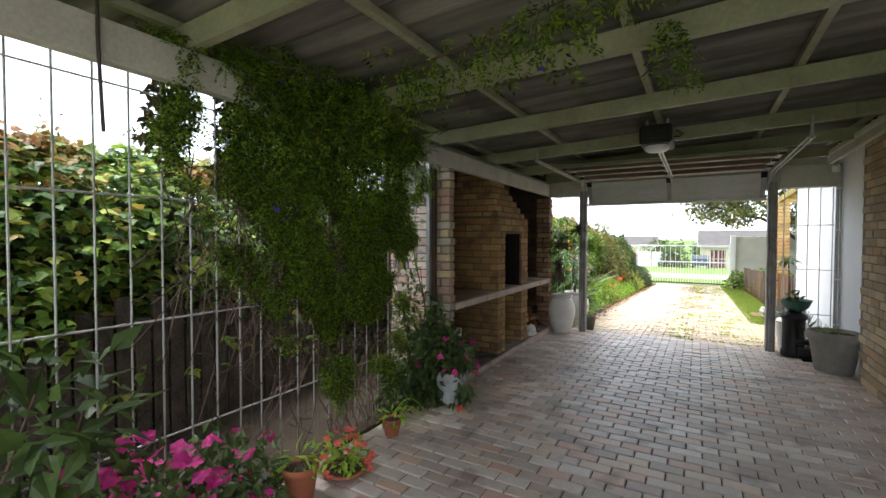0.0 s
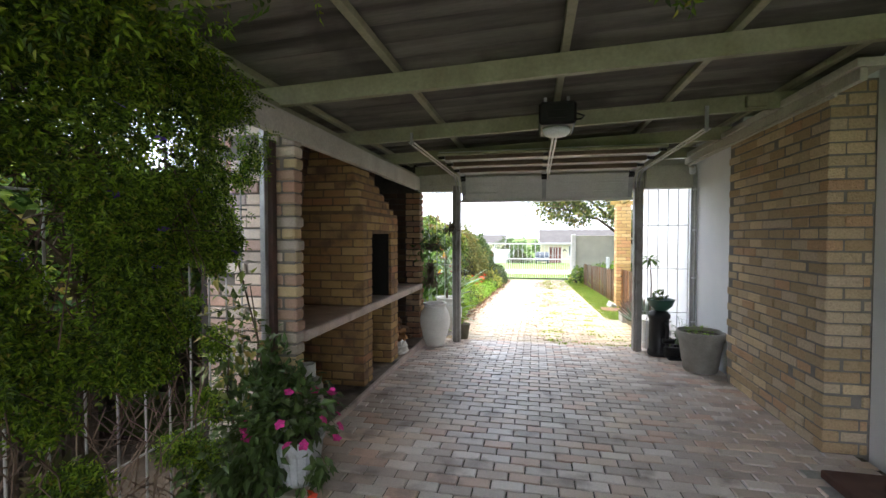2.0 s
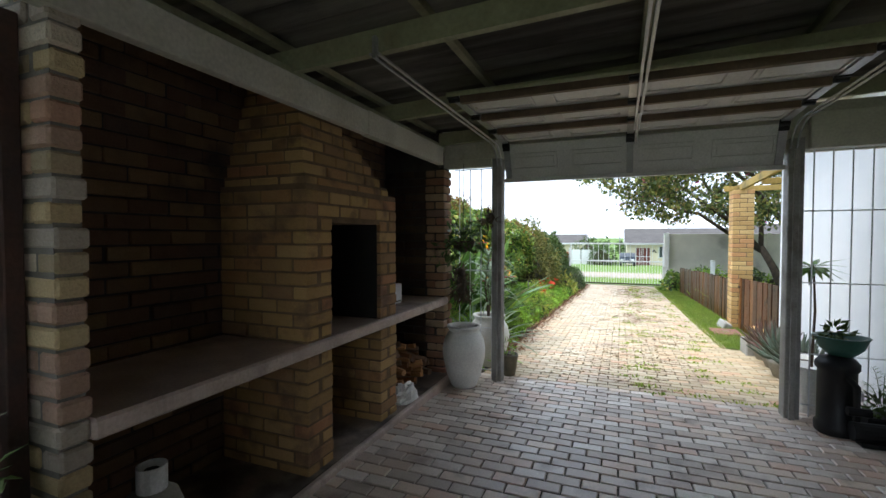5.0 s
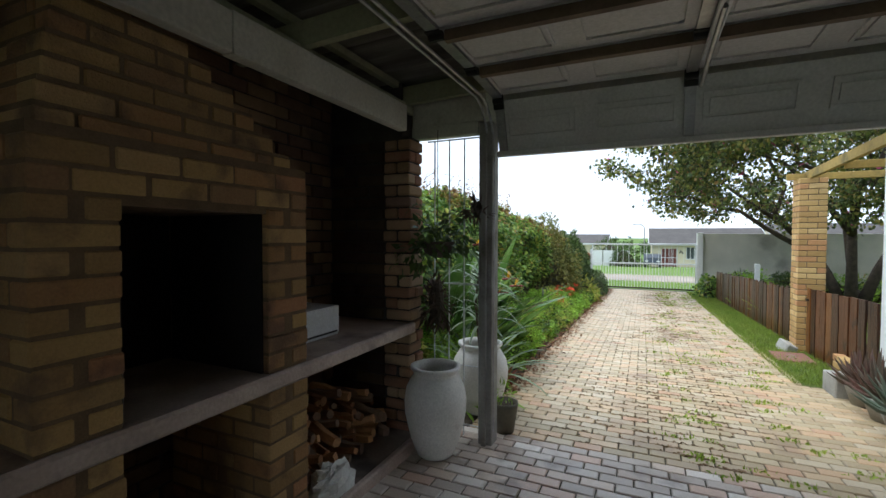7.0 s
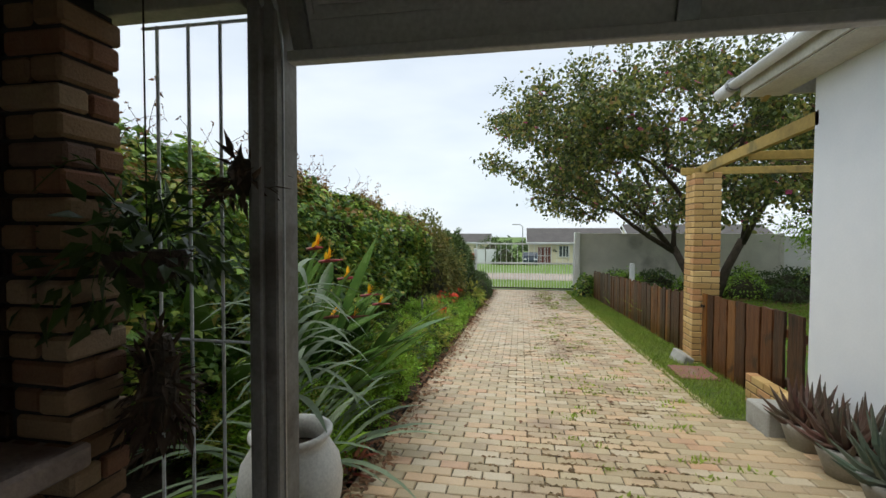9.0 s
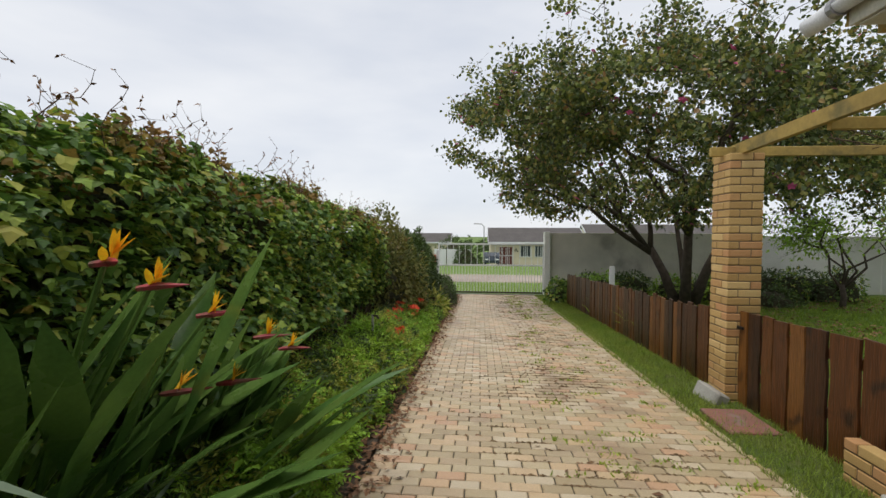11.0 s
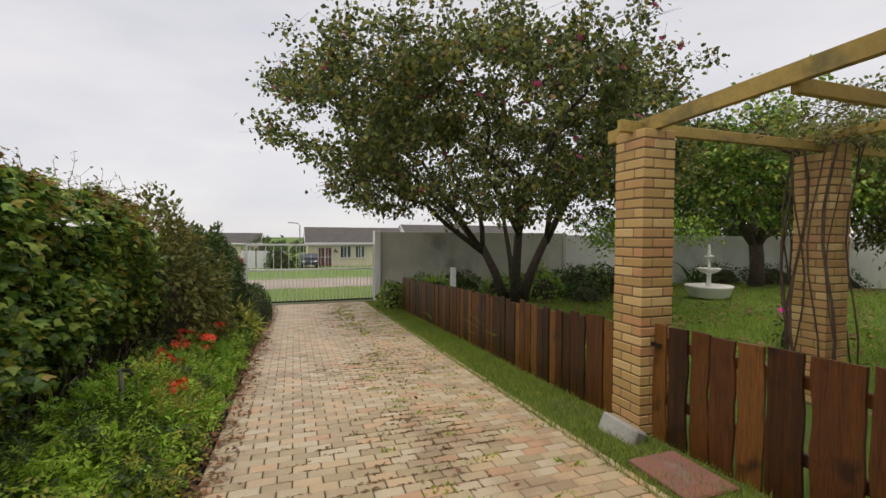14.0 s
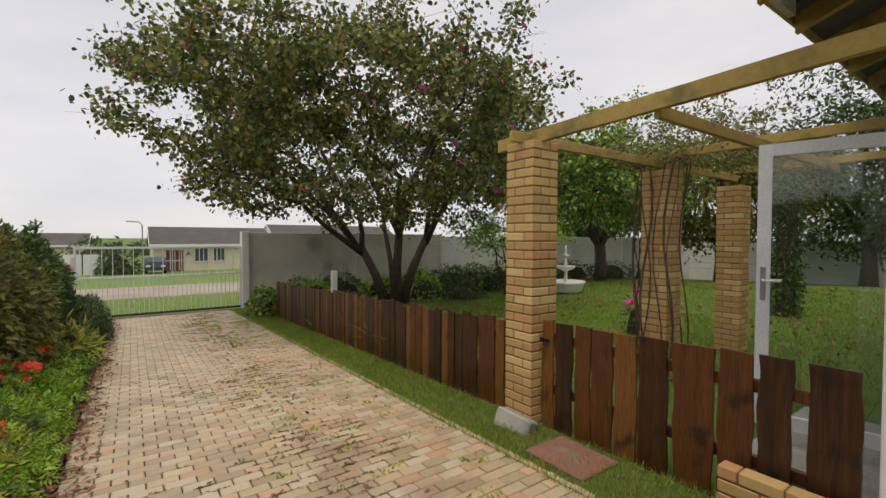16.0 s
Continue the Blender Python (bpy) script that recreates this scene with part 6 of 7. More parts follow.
def build_fence():
    t = thing("timber_fence", (1.65, 17.8, ground(1.6, 17.8)), "dark red-brown live-edge board fence beside the grass strip", "fence", "timber fences")
    y = 13.32
    while y < 22.2:
        w = random.uniform(0.10, 0.15)
        g = ground(1.65, y)
        board(t, y, y + w, 1.65 + random.uniform(-0.008, 0.008), g - 0.02, g + 0.93 + random.uniform(-0.03, 0.03))
        y += w + random.uniform(0.008, 0.026)
    for dz in (0.25, 0.72):
        b = Build()
        for k, (ya, yb) in enumerate(((13.3, 22.3),)):
            b.add([(x, yy, ground(1.6, yy) + dz + h) for yy in (ya, yb) for x, h in ((1.68, 0), (1.72, 0), (1.72, 0.07), (1.68, 0.07))], [(0, 1, 2, 3), (4, 5, 6, 7), (0, 1, 5, 4), (1, 2, 6, 5), (2, 3, 7, 6), (3, 0, 4, 7)])
        part("rail", b, M_FENCE, t)
    g = thing("timber_fence", (1.65, 12.0, ground(1.6, 12)), "dark stained wide-board fence panel between pillar and house", "fence", "timber fences")
    spans = ((12.80, 12.925), (12.60, 12.775), (12.41, 12.56), (12.20, 12.39), (12.0, 12.18), (11.76, 11.975), (11.45, 11.715), (11.23, 11.425), (11.03, 11.2), (10.73, 10.955))
    tops = (0.692, 0.695, 0.702, 0.698, 0.707, 0.722, 0.731, 0.739, 0.751, 0.751)
    for (a, b_), top in zip(spans, tops):
        board(g, a, b_, 1.62 + random.uniform(-0.006, 0.006), ground(1.6, a) - 0.03, top, 0.014)
    for z in (0.02, 0.5):
        part("rail", Build().box(1.65, 10.77, z, 1.69, 12.94, z + 0.08, 0.004), M_FENCE, g)
    part("latch", Build().box(1.6, 12.84, 0.5, 1.618, 12.94, 0.53, 0.003), M_BLACK, g, "black gate latch")


build_fence()
low = thing("low_brick_edge", (1.5, 11.1, ground(1.5, 11.1)), "low yellow brick edging beside the fence", "edging")
for dz in range(4):
    y = 11.35
    while y > 10.72:
        ln = 0.106 if y > 11.3 and dz % 2 else 0.222
        part("brick", Build().box(1.45, y - ln, -0.272 + COURSE * dz, 1.556, y, -0.272 + COURSE * dz + BRICK_H, 0.006), M_BRICK, low)
        y -= ln + JOINT
part("mortar", Build().box(1.457, 10.72, -0.3, 1.55, 11.343, 0.05, 0), M_BROWNMORTAR, low, "recessed brown mortar")
slab_ = thing("brick_slab", (1.25, 12.33, ground(1.25, 12.33)), "red brick paving patch at the pillar foot", "paving")
part("slab", Build().box(1.08, 12.06, ground(1.2, 12.3) - 0.06, 1.52, 12.61, ground(1.2, 12.3) + 0.036, 0.01), material("red_slab", [(0.28, 0.12, 0.085), (0.22, 0.12, 0.09)], 7, 0.8, 50, 0.5, 0.006, stain=(0.24, 0.20, 0.17), stain_scale=5), slab_)

pergola = thing("pergola", (1.67, 12.0, 2.33), "treated pine pergola beams on brick pillars", "pergola")
part("beam", Build().prism([(10.6, 2.43), (13.55, 2.335), (13.55, 2.455), (10.6, 2.55)], "x", 1.62, 1.68), M_PERGOLA, pergola)
for y in (11.9, 13.1):
    part("beam", Build().box(1.69, y - 0.025, 2.34, 6.2, y + 0.025, 2.44, 0.005), M_PERGOLA, pergola)
for x in (4.0, 6.07):
    part("beam", Build().box(x - 0.025, 10.8, 2.445, x + 0.025, 13.5, 2.545, 0.005), M_PERGOLA, pergola)
part("beam_end", Build().box(1.37, 13.075, 2.34, 1.615, 13.125, 2.44, 0.005), M_PERGOLA, pergola)
rose = thing("climbing_rose", (3.9, 13.1, ground(3.9, 13.1)), "rambling white rose over the pergola beams", "climber")
foliage(rose, "leaves", np.concatenate([dome(4.2, 13.0, 2.4, 1.3, 0.9, 0.5, 2200, 0.1), dome(5.4, 12.6, 2.4, 1.2, 0.9, 0.5, 1500, 0.1)]), 0.055, PLAIN, M_OLIVELEAF, 0.2)
flowers(rose, dome(4.4, 12.8, 2.45, 1.4, 0.8, 0.5, 40, 0.9), 0.03, M_WHITEMETAL, "white_roses")
for i in range(16):
    a = random.uniform(0, 6.28)
    x, y = 4.05 + 0.27 * math.cos(a), 13.12 + 0.27 * math.sin(a)
    w = random.uniform(0, 6)
    pts = [(x + 0.05 * math.sin(w + k * 0.7), y + 0.05 * math.cos(w + k * 0.9), ground(3.9, 13) + k * 0.33) for k in range(9)]
    part("stem", Build().tube(pts + [(pts[-1][0] + random.gauss(0, 0.6), pts[-1][1] + random.gauss(0, 0.3), 2.6)], random.choice((0.006, 0.009, 0.015)), 6), M_TWIG, rose)
bare = Build()
for i in range(40):
    p = Vector((random.uniform(2.6, 5.8), random.uniform(12.0, 13.4), 2.5))
    pts = [p]
    for k in range(5):
        p = p + Vector((random.gauss(0, 0.08), random.gauss(0, 0.06), random.gauss(0.005, 0.035)))
        pts.append(p)
    bare.tube(pts, 0.004, 4, False)
part("bare_growth", bare, M_TWIG, rose, kind="stuff")
column = thing("creeper_column", (10.1, 13.6, ground(10.1, 13.6)), "garden post clad in dark creeper on the lawn", "climber")
part("post", Build().box(9.95, 13.45, ground(10.1, 13.6) - 0.1, 10.25, 13.75, 2.45, 0.01), M_BARK, column)
foliage(column, "leaves", np.concatenate([dome(10.1, 13.6, ground(10.1, 13.6) + 0.25 * k, 0.36, 0.36, 0.4, 260, 0.6) for k in range(11)]), 0.09, PLAIN, M_DARKLEAF, 0.4)
bloom = shrub_of("rose_bush", 6.1, 14.6, 0.3, 0.3, 0.75, 160, 0.08, M_DARKLEAF, "small rose bush with magenta blooms on the lawn")
flowers(bloom, dome(6.1, 14.6, ground(6.1, 14.6) + 0.45, 0.24, 0.24, 0.35, 18, 0.8), 0.07, M_PINK)


# ---- house corner: glass door, eave and gutter ----
def build_glass_door():
    t = thing("glass_door", (2.5, 11.15, -0.02), "white framed glass door standing open outward", "door")
    u = Vector((-0.19, 0.76, 0)).normalized()
    wdt = 0.8
    o = Vector((2.61, 10.72, 0.04))
    nrm = Vector((-u.y, u.x, 0))

    def slab(name, a0, a1, z0, z1, th, mat, parent, label=""):
        vs = [o + u * a + nrm * h + Vector((0, 0, z)) for h in (-th, th) for a, z in ((a0, z0), (a1, z0), (a1, z1), (a0, z1))]
        return part(name, Build().add(vs, [(0, 1, 2, 3), (4, 5, 6, 7), (0, 1, 5, 4), (1, 2, 6, 5), (2, 3, 7, 6), (3, 0, 4, 7)]), mat, parent, label)

    slab("stile", 0, 0.085, 0, 2.12, 0.022, M_WHITEMETAL, t)
    slab("stile", wdt - 0.085, wdt, 0, 2.12, 0.022, M_WHITEMETAL, t)
    slab("rail", 0.086, wdt - 0.086, 0, 0.1, 0.02, M_WHITEMETAL, t)
    slab("rail", 0.086, wdt - 0.086, 2.03, 2.12, 0.02, M_WHITEMETAL, t)
    pane = slab("pane", 0.082, wdt - 0.082, 0.095, 2.035, 0.003, M_GLASS, t, "clear glass pane")
    pane.visible_shadow = False
    lock = slab("lock_plate", wdt - 0.06, wdt - 0.025, 0.95, 1.2, 0.026, M_GALV, t, "steel lock plate")
    c = o + u * (wdt - 0.042) + Vector((0, 0, 1.1))
    for s in (1, -1):
        part("handle", Build().tube([c + nrm * 0.02 * s, c + nrm * 0.06 * s, c + nrm * 0.06 * s - u * 0.11], 0.009, 8), M_WHITEMETAL, lock, "white lever handle")


build_glass_door()
solid("door_opening", Build().box(2.5, 10.45, 0.02, 2.55, 10.6, 2.19, 0.004).box(3.45, 10.45, 0.02, 3.5, 10.6, 2.19, 0.004).box(2.55, 10.45, 2.14, 3.45, 10.6, 2.19, 0.004), M_WHITEMETAL, "white door frame in the house wall", "door frame", kind="structure")
solid("patio", Build().box(1.95, 10.67, -0.5, 3.6, 11.5, -0.1, 0.01), M_CONC, "narrow grey concrete apron at the house door", "patio", kind="structure")


def build_eave():
    roof = Build()
    # roof plane falls towards +y; overhang past both house faces
    prof = [(11.2, 2.92), (6.5, 4.6), (6.5, 4.7), (11.2, 3.02)]
    roof.prism(prof, "x", 1.95, 16.2)
    roof.prism([(1.25, 2.97), (1.949, 3.24), (1.949, 3.34), (1.25, 3.07)], "y", 8.05, 11.2)
    solid("house_roof", roof, M_ROOFTILE, "low pitched house roof overhanging the wall", "roof", kind="structure")
    for i in range(12):
        x = 1.45 + 0.62 * i
        solid("eave_rafter", Build().prism([(11.19, 2.80), (10.4, 3.08), (10.4, 3.2), (11.19, 2.92)], "x", x, x + 0.05), M_PERGOLA, "bare timber rafter under the eave", "rafter", kind="structure")
    solid("fascia", Build().box(1.28, 11.202, 2.87, 16.2, 11.225, 3.06, 0.004), M_PERGOLA, "timber fascia board along the eave", "fascia", kind="structure")
    solid("eave_fascia", Build().box(1.27, 8.05, 2.85, 1.295, 11.19, 2.985, 0.003), M_WHITEWOOD, "white fascia board along the side eave", "fascia", kind="structure")
    solid("verge_board", Build().prism([(1.30, 2.86), (1.94, 2.86), (1.94, 3.23), (1.30, 2.975)], "y", 11.15, 11.19), M_WHITEWOOD, "white boxed end of the eave", "fascia", kind="structure")
    g = thing("gutter", (1.2, 11.3, 2.92), "white half-round gutter with capped outlet", "gutter")
    half = [(1.205 + 0.06 * math.cos(a), 2.99 + 0.06 * math.sin(a)) for a in np.linspace(math.pi, 2 * math.pi, 11)]
    part("trough", Build().prism(half + [(x * 0.9 + 1.205 * 0.1, z * 0.9 + 2.99 * 0.1) for x, z in half[::-1]], "y", 8.05, 11.28), M_WHITEMETAL, g, smooth=True)
    part("outlet", Build().tube([(1.205, 11.22, 2.975), (1.205, 11.33, 2.965), (1.16, 11.42, 2.935)], [0.066, 0.066, 0.06], 14), M_WHITEMETAL, g, "white outlet socket", smooth=True)
    part("joint_band", Build().tube([(1.205, 11.17, 2.98), (1.205, 11.215, 2.978)], 0.07, 14), M_GALV, g, "dark stained joint")
    solid("soffit", Build().box(1.297, 8.05, 2.835, 1.615, 11.14, 2.85, 0.002), M_WHITEWOOD, "white soffit board at the house corner", "soffit", kind="structure")


build_eave()
solid("ceiling_house", Build().box(1.9, -3.5, 2.95, 16, 10.41, 3.0, 0), M_WHITE, "plain ceiling closing the house", "ceiling", kind="structure")


# ---- gate, boundary wall and street ----
def build_gate():
    y, z0 = 25.0, -0.76
    t = thing("sliding_gate", (-0.6, y, z0), "white steel bar sliding gate, closed", "gate")
    x0, x1 = -2.7, 1.28
    for z, r in ((z0 + 0.05, 0.03), (0.33, 0.03), (1.14, 0.03)):
        part("rail", Build().box(x0, y - 0.025, z - r, x1, y + 0.025, z + r, 0.005), M_DARKMETAL if z < 0 else M_WHITEMETAL, t)
    for x in (x0, x1):
        part("stile", Build().box(x - 0.025, y - 0.024, z0 + 0.081, x + 0.025, y + 0.024, 1.17, 0.004), M_WHITEMETAL, t)
    k = 0
    x = x0 + 0.1
    while x < x1 - 0.05:
        part("bar", Build().box(x - 0.009, y - 0.009, z0 + 0.081, x + 0.009, y + 0.009, 1.109 if k % 2 == 0 else 0.299, 0.002), M_WHITEMETAL, t)
        x += 0.115
        k += 1
    solid("gate_track", Build().box(-3.2, 24.9, -0.84, 1.5, 25.1, -0.775, 0.006), M_DARKMETAL, "dark steel gate track across the driveway", "track", kind="structure")
    solid("gate_post", Build().box(1.31, 24.88, -0.9, 1.52, 25.2, 1.62, 0.012), M_WALLPAINT, "white plastered gate post", "post", kind="structure")
    m = thing("letter_box", (-2.85, 24.2, -0.8), "orange-red letter box on a white post", "letter box")
    part("post", Build().box(-2.72, 24.2, -0.85, -2.64, 24.28, 0.95, 0.004), M_WHITEMETAL, m)
    part("box", Build().box(-3.05, 24.1, 0.48, -2.725, 24.34, 0.76, 0.01), M_TERRA, m)


build_gate()


def wall_panels(name, x0, x1, y0, y1, top, label, step):
    """A boundary wall with posts."""
    mat = M_WALLGREY if x1 < 10 else M_WALLPAINT
    w = solid(name, Build().box(x0, y0, -1.9, x1, y1, top, 0.01), mat, label, "boundary wall", kind="structure")
    along = "x" if abs(x1 - x0) > abs(y1 - y0) else "y"
    a, b = (x0, x1) if along == "x" else (y0, y1)
    k = a + step
    while k < b:
        if along == "x":
            part("pier", Build().box(k - 0.07, y0 - 0.05, -1.9, k + 0.07, y0 - 0.002, top + 0.03, 0.006), mat, w)
        else:
            part("pier", Build().box(x0 - 0.05, k - 0.07, -1.9, x0 - 0.002, k + 0.07, top + 0.03, 0.006), M_WALLPAINT, w)
        k += step
    for z in (-0.55, -0.15, 0.25, 0.65, 1.05):
        if along == "y":
            part("panel_joint", Build().box(x0 - 0.012, y0, z - 0.006, x0 - 0.001, y1, z + 0.006, 0.001), M_CONC, w)
    return w


wall_panels("boundary_wall_north", 1.53, 9.0, 25.05, 25.22, 1.58, "weathered grey plastered boundary wall", 3.7)
wall_panels("boundary_wall_garden", 9.01, 30.0, 25.05, 25.22, 1.5, "white painted garden boundary wall", 4.3)
wall_panels("boundary_wall_east", 30.0, 30.2, -10, 25.22, 1.35, "pale precast panel boundary wall", 2.2)


def build_house(name, x0, x1, y0, depth, base, eave, ridge, label, detail=True):
    t = thing(name, ((x0 + x1) / 2, y0, base), label, "house", "houses across the road")
    part("wall", Build().box(x0, y0, base - 0.5, x1, y0 + depth, eave, 0.02), M_CREAMWALL, t)
    part("gable", Build().prism([(y0, eave), (y0 + depth, eave), (y0 + depth / 2, ridge - 0.1)], "x", x0, x1), M_CREAMWALL, t)
    part("roof", Build().prism([(y0 - 0.5, eave - 0.05), (y0 + depth / 2, ridge), (y0 + depth + 0.5, eave - 0.05), (y0 + depth + 0.5, eave + 0.1), (y0 + depth / 2, ridge + 0.15), (y0 - 0.5, eave + 0.1)], "x", x0 - 0.3, x1 + 0.3), M_ROOFTILE, t)
    part("fascia", Build().box(x0 - 0.3, y0 - 0.56, eave - 0.12, x1 + 0.3, y0 - 0.51, eave + 0.1, 0.01), M_WHITEMETAL, t)
    for x in (x0 - 0.36, x1 + 0.31):
        part("barge_board", Build().prism([(y0 - 0.5, eave - 0.12), (y0 + depth / 2, ridge - 0.1), (y0 + depth / 2, ridge + 0.2), (y0 - 0.5, eave + 0.15)], "x", x, x + 0.05), M_WHITEMETAL, t)
    if not detail:
        return t
    door = part("double_door", Build().box(x0 + 1.0, y0 - 0.06, base, x0 + 2.6, y0 - 0.002, base + 2.05, 0.02), M_BROWNDOOR, t, "red-brown shuttered double door")
    for k in range(5):
        part("door_bar", Build().box(x0 + 1.0 + 0.385 * k, y0 - 0.085, base + 0.05, x0 + 1.06 + 0.385 * k, y0 - 0.062, base + 2.0, 0.005), M_WHITEMETAL, door)
    part("door_rail", Build().box(x0 + 1.0, y0 - 0.09, base + 1.0, x0 + 2.6, y0 - 0.086, base + 1.06, 0.001), M_WHITEMETAL, door)
    for wx, ww in ((x0 + 3.5, 1.25), (x0 + 5.2, 1.1)):
        win = part("window", Build().box(wx, y0 - 0.03, base + 0.95, wx + ww, y0 - 0.002, base + 2.2, 0.01), M_DARKGLASS, t)
        for k in range(4):
            part("window_bar", Build().box(wx + (ww - 0.07) * k / 3, y0 - 0.06, base + 0.95, wx + (ww - 0.07) * k / 3 + 0.07, y0 - 0.031, base + 2.2, 0.004), M_WHITEMETAL, win)
        part("sill", Build().box(wx - 0.08, y0 - 0.12, base + 0.86, wx + ww + 0.08, y0 - 0.002, base + 0.94, 0.01), M_WHITEMETAL, win)
    part("wall_ornament", Build().tube([(x0 + 2.85, y0 - 0.05, base + 1.55), (x0 + 3.0, y0 - 0.05, base + 1.85), (x0 + 3.1, y0 - 0.05, base + 1.6), (x0 + 3.25, y0 - 0.05, base + 1.55)], 0.07, 6), M_BLACK, t, "dark metal wall ornament")
    return t


build_house("house", 0.2, 11.2, 61, 8.5, -1.95, 0.6, 2.35, "cream bungalow with grey roof and brown double doors")
build_house("house", 13.2, 30, 66, 9, -2.0, 0.9, 2.95, "long bungalow with grey roof behind the boundary wall", False)
build_house("house", -16, -6, 78, 8, -2.2, 0.3, 1.7, "distant low house with grey roof", False)
fence_far = thing("street_fence", (-4.5, 58, -1.8), "white panel garden wall by the road", "fence")
for k in range(3):
    part("panel", Build().box(-6.3 + 1.45 * k, 58, -2.0, -4.95 + 1.45 * k, 58.1, -0.1, 0.01), M_WHITEMETAL, fence_far)


def build_car():
    x, y, z = 0.2, 57.5, ground(0.2, 57.5)
    t = thing("parked_car", (x, y, z), "small dark hatchback parked before the house", "car")
    side = [(-1.9, 0.3), (1.9, 0.3), (1.95, 0.65), (1.7, 0.85), (0.9, 0.92), (0.45, 1.4), (-1.2, 1.42), (-1.85, 0.95), (-1.95, 0.6)]
    part("body", Build().prism([(y + u, z + w) for u, w in side], "x", x - 0.8, x + 0.8), M_CARPAINT, t)
    part("windscreen", Build().prism([(y + u, z + w) for u, w in ((-1.83, 1.0), (-1.25, 1.38), (-1.28, 1.4), (-1.87, 1.02))], "x", x - 0.68, x + 0.68), M_DARKGLASS, t)
    for sx in (-0.81, 0.8):
        part("side_window", Build().prism([(y + u, z + w) for u, w in ((-1.4, 0.98), (0.7, 0.98), (0.4, 1.33), (-1.15, 1.35))], "x", x + sx, x + sx + 0.012), M_DARKGLASS, t)
        for dy in (-1.25, 1.2):
            wheel = part("wheel", Build().tube([(x + sx * 0.86 - 0.08, y + dy, z + 0.3), (x + sx * 0.86 + 0.12, y + dy, z + 0.3)], 0.3, 16), M_BLACK, t)
            part("rim", Build().tube([(x + sx - 0.03, y + dy, z + 0.3), (x + sx + 0.05, y + dy, z + 0.3)], 0.18, 12), M_GALV, wheel)
    for sx in (-0.55, 0.55):
        part("headlight", Build().box(x + sx - 0.16, y - 1.97, z + 0.62, x + sx + 0.16, y - 1.9, z + 0.76, 0.01), M_WHITEMETAL, t)


M_CARPAINT = material("dark_blue_car_paint", [(0.06, 0.075, 0.10), (0.05, 0.06, 0.08)], 1, 0.25, 20, 0)
build_car()


def build_fountain():
    x, y = 10.8, 20.1
    z = ground(x, y) - 0.02
    t = thing("fountain", (x, y, z), "white tiered garden fountain on the lawn", "fountain")
    part("basin", Build().lathe(x, y, z, [(0.512, 0.000), (0.549, 0.046), (0.622, 0.276), (0.659, 0.313), (0.659, 0.368), (0.586, 0.368), (0.549, 0.276), (0.007, 0.258)], 32), M_GLAZE, t, smooth=True)
    part("pedestal", Build().lathe(x, y, z + 0.258, [(0.096, 0.000), (0.072, 0.092), (0.054, 0.368), (0.072, 0.460)], 18), M_GLAZE, t, smooth=True)
    part("lower_bowl", Build().lathe(x, y, z + 0.718, [(0.073, 0.000), (0.256, 0.074), (0.329, 0.147), (0.329, 0.175), (0.278, 0.166), (0.007, 0.110)], 28), M_GLAZE, t, smooth=True)
    part("upper_stem", Build().lathe(x, y, z + 0.828, [(0.060, 0.000), (0.042, 0.092), (0.036, 0.276), (0.048, 0.331)], 16), M_GLAZE, t, smooth=True)
    part("upper_bowl", Build().lathe(x, y, z + 1.159, [(0.036, 0.000), (0.120, 0.055), (0.156, 0.110), (0.144, 0.120), (0.006, 0.074)], 24), M_GLAZE, t, smooth=True)
    part("finial", Build().lathe(x, y, z + 1.233, [(0.036, 0.000), (0.054, 0.092), (0.030, 0.202), (0.042, 0.276), (0.012, 0.386)], 14), M_GLAZE, t, smooth=True)


build_fountain()


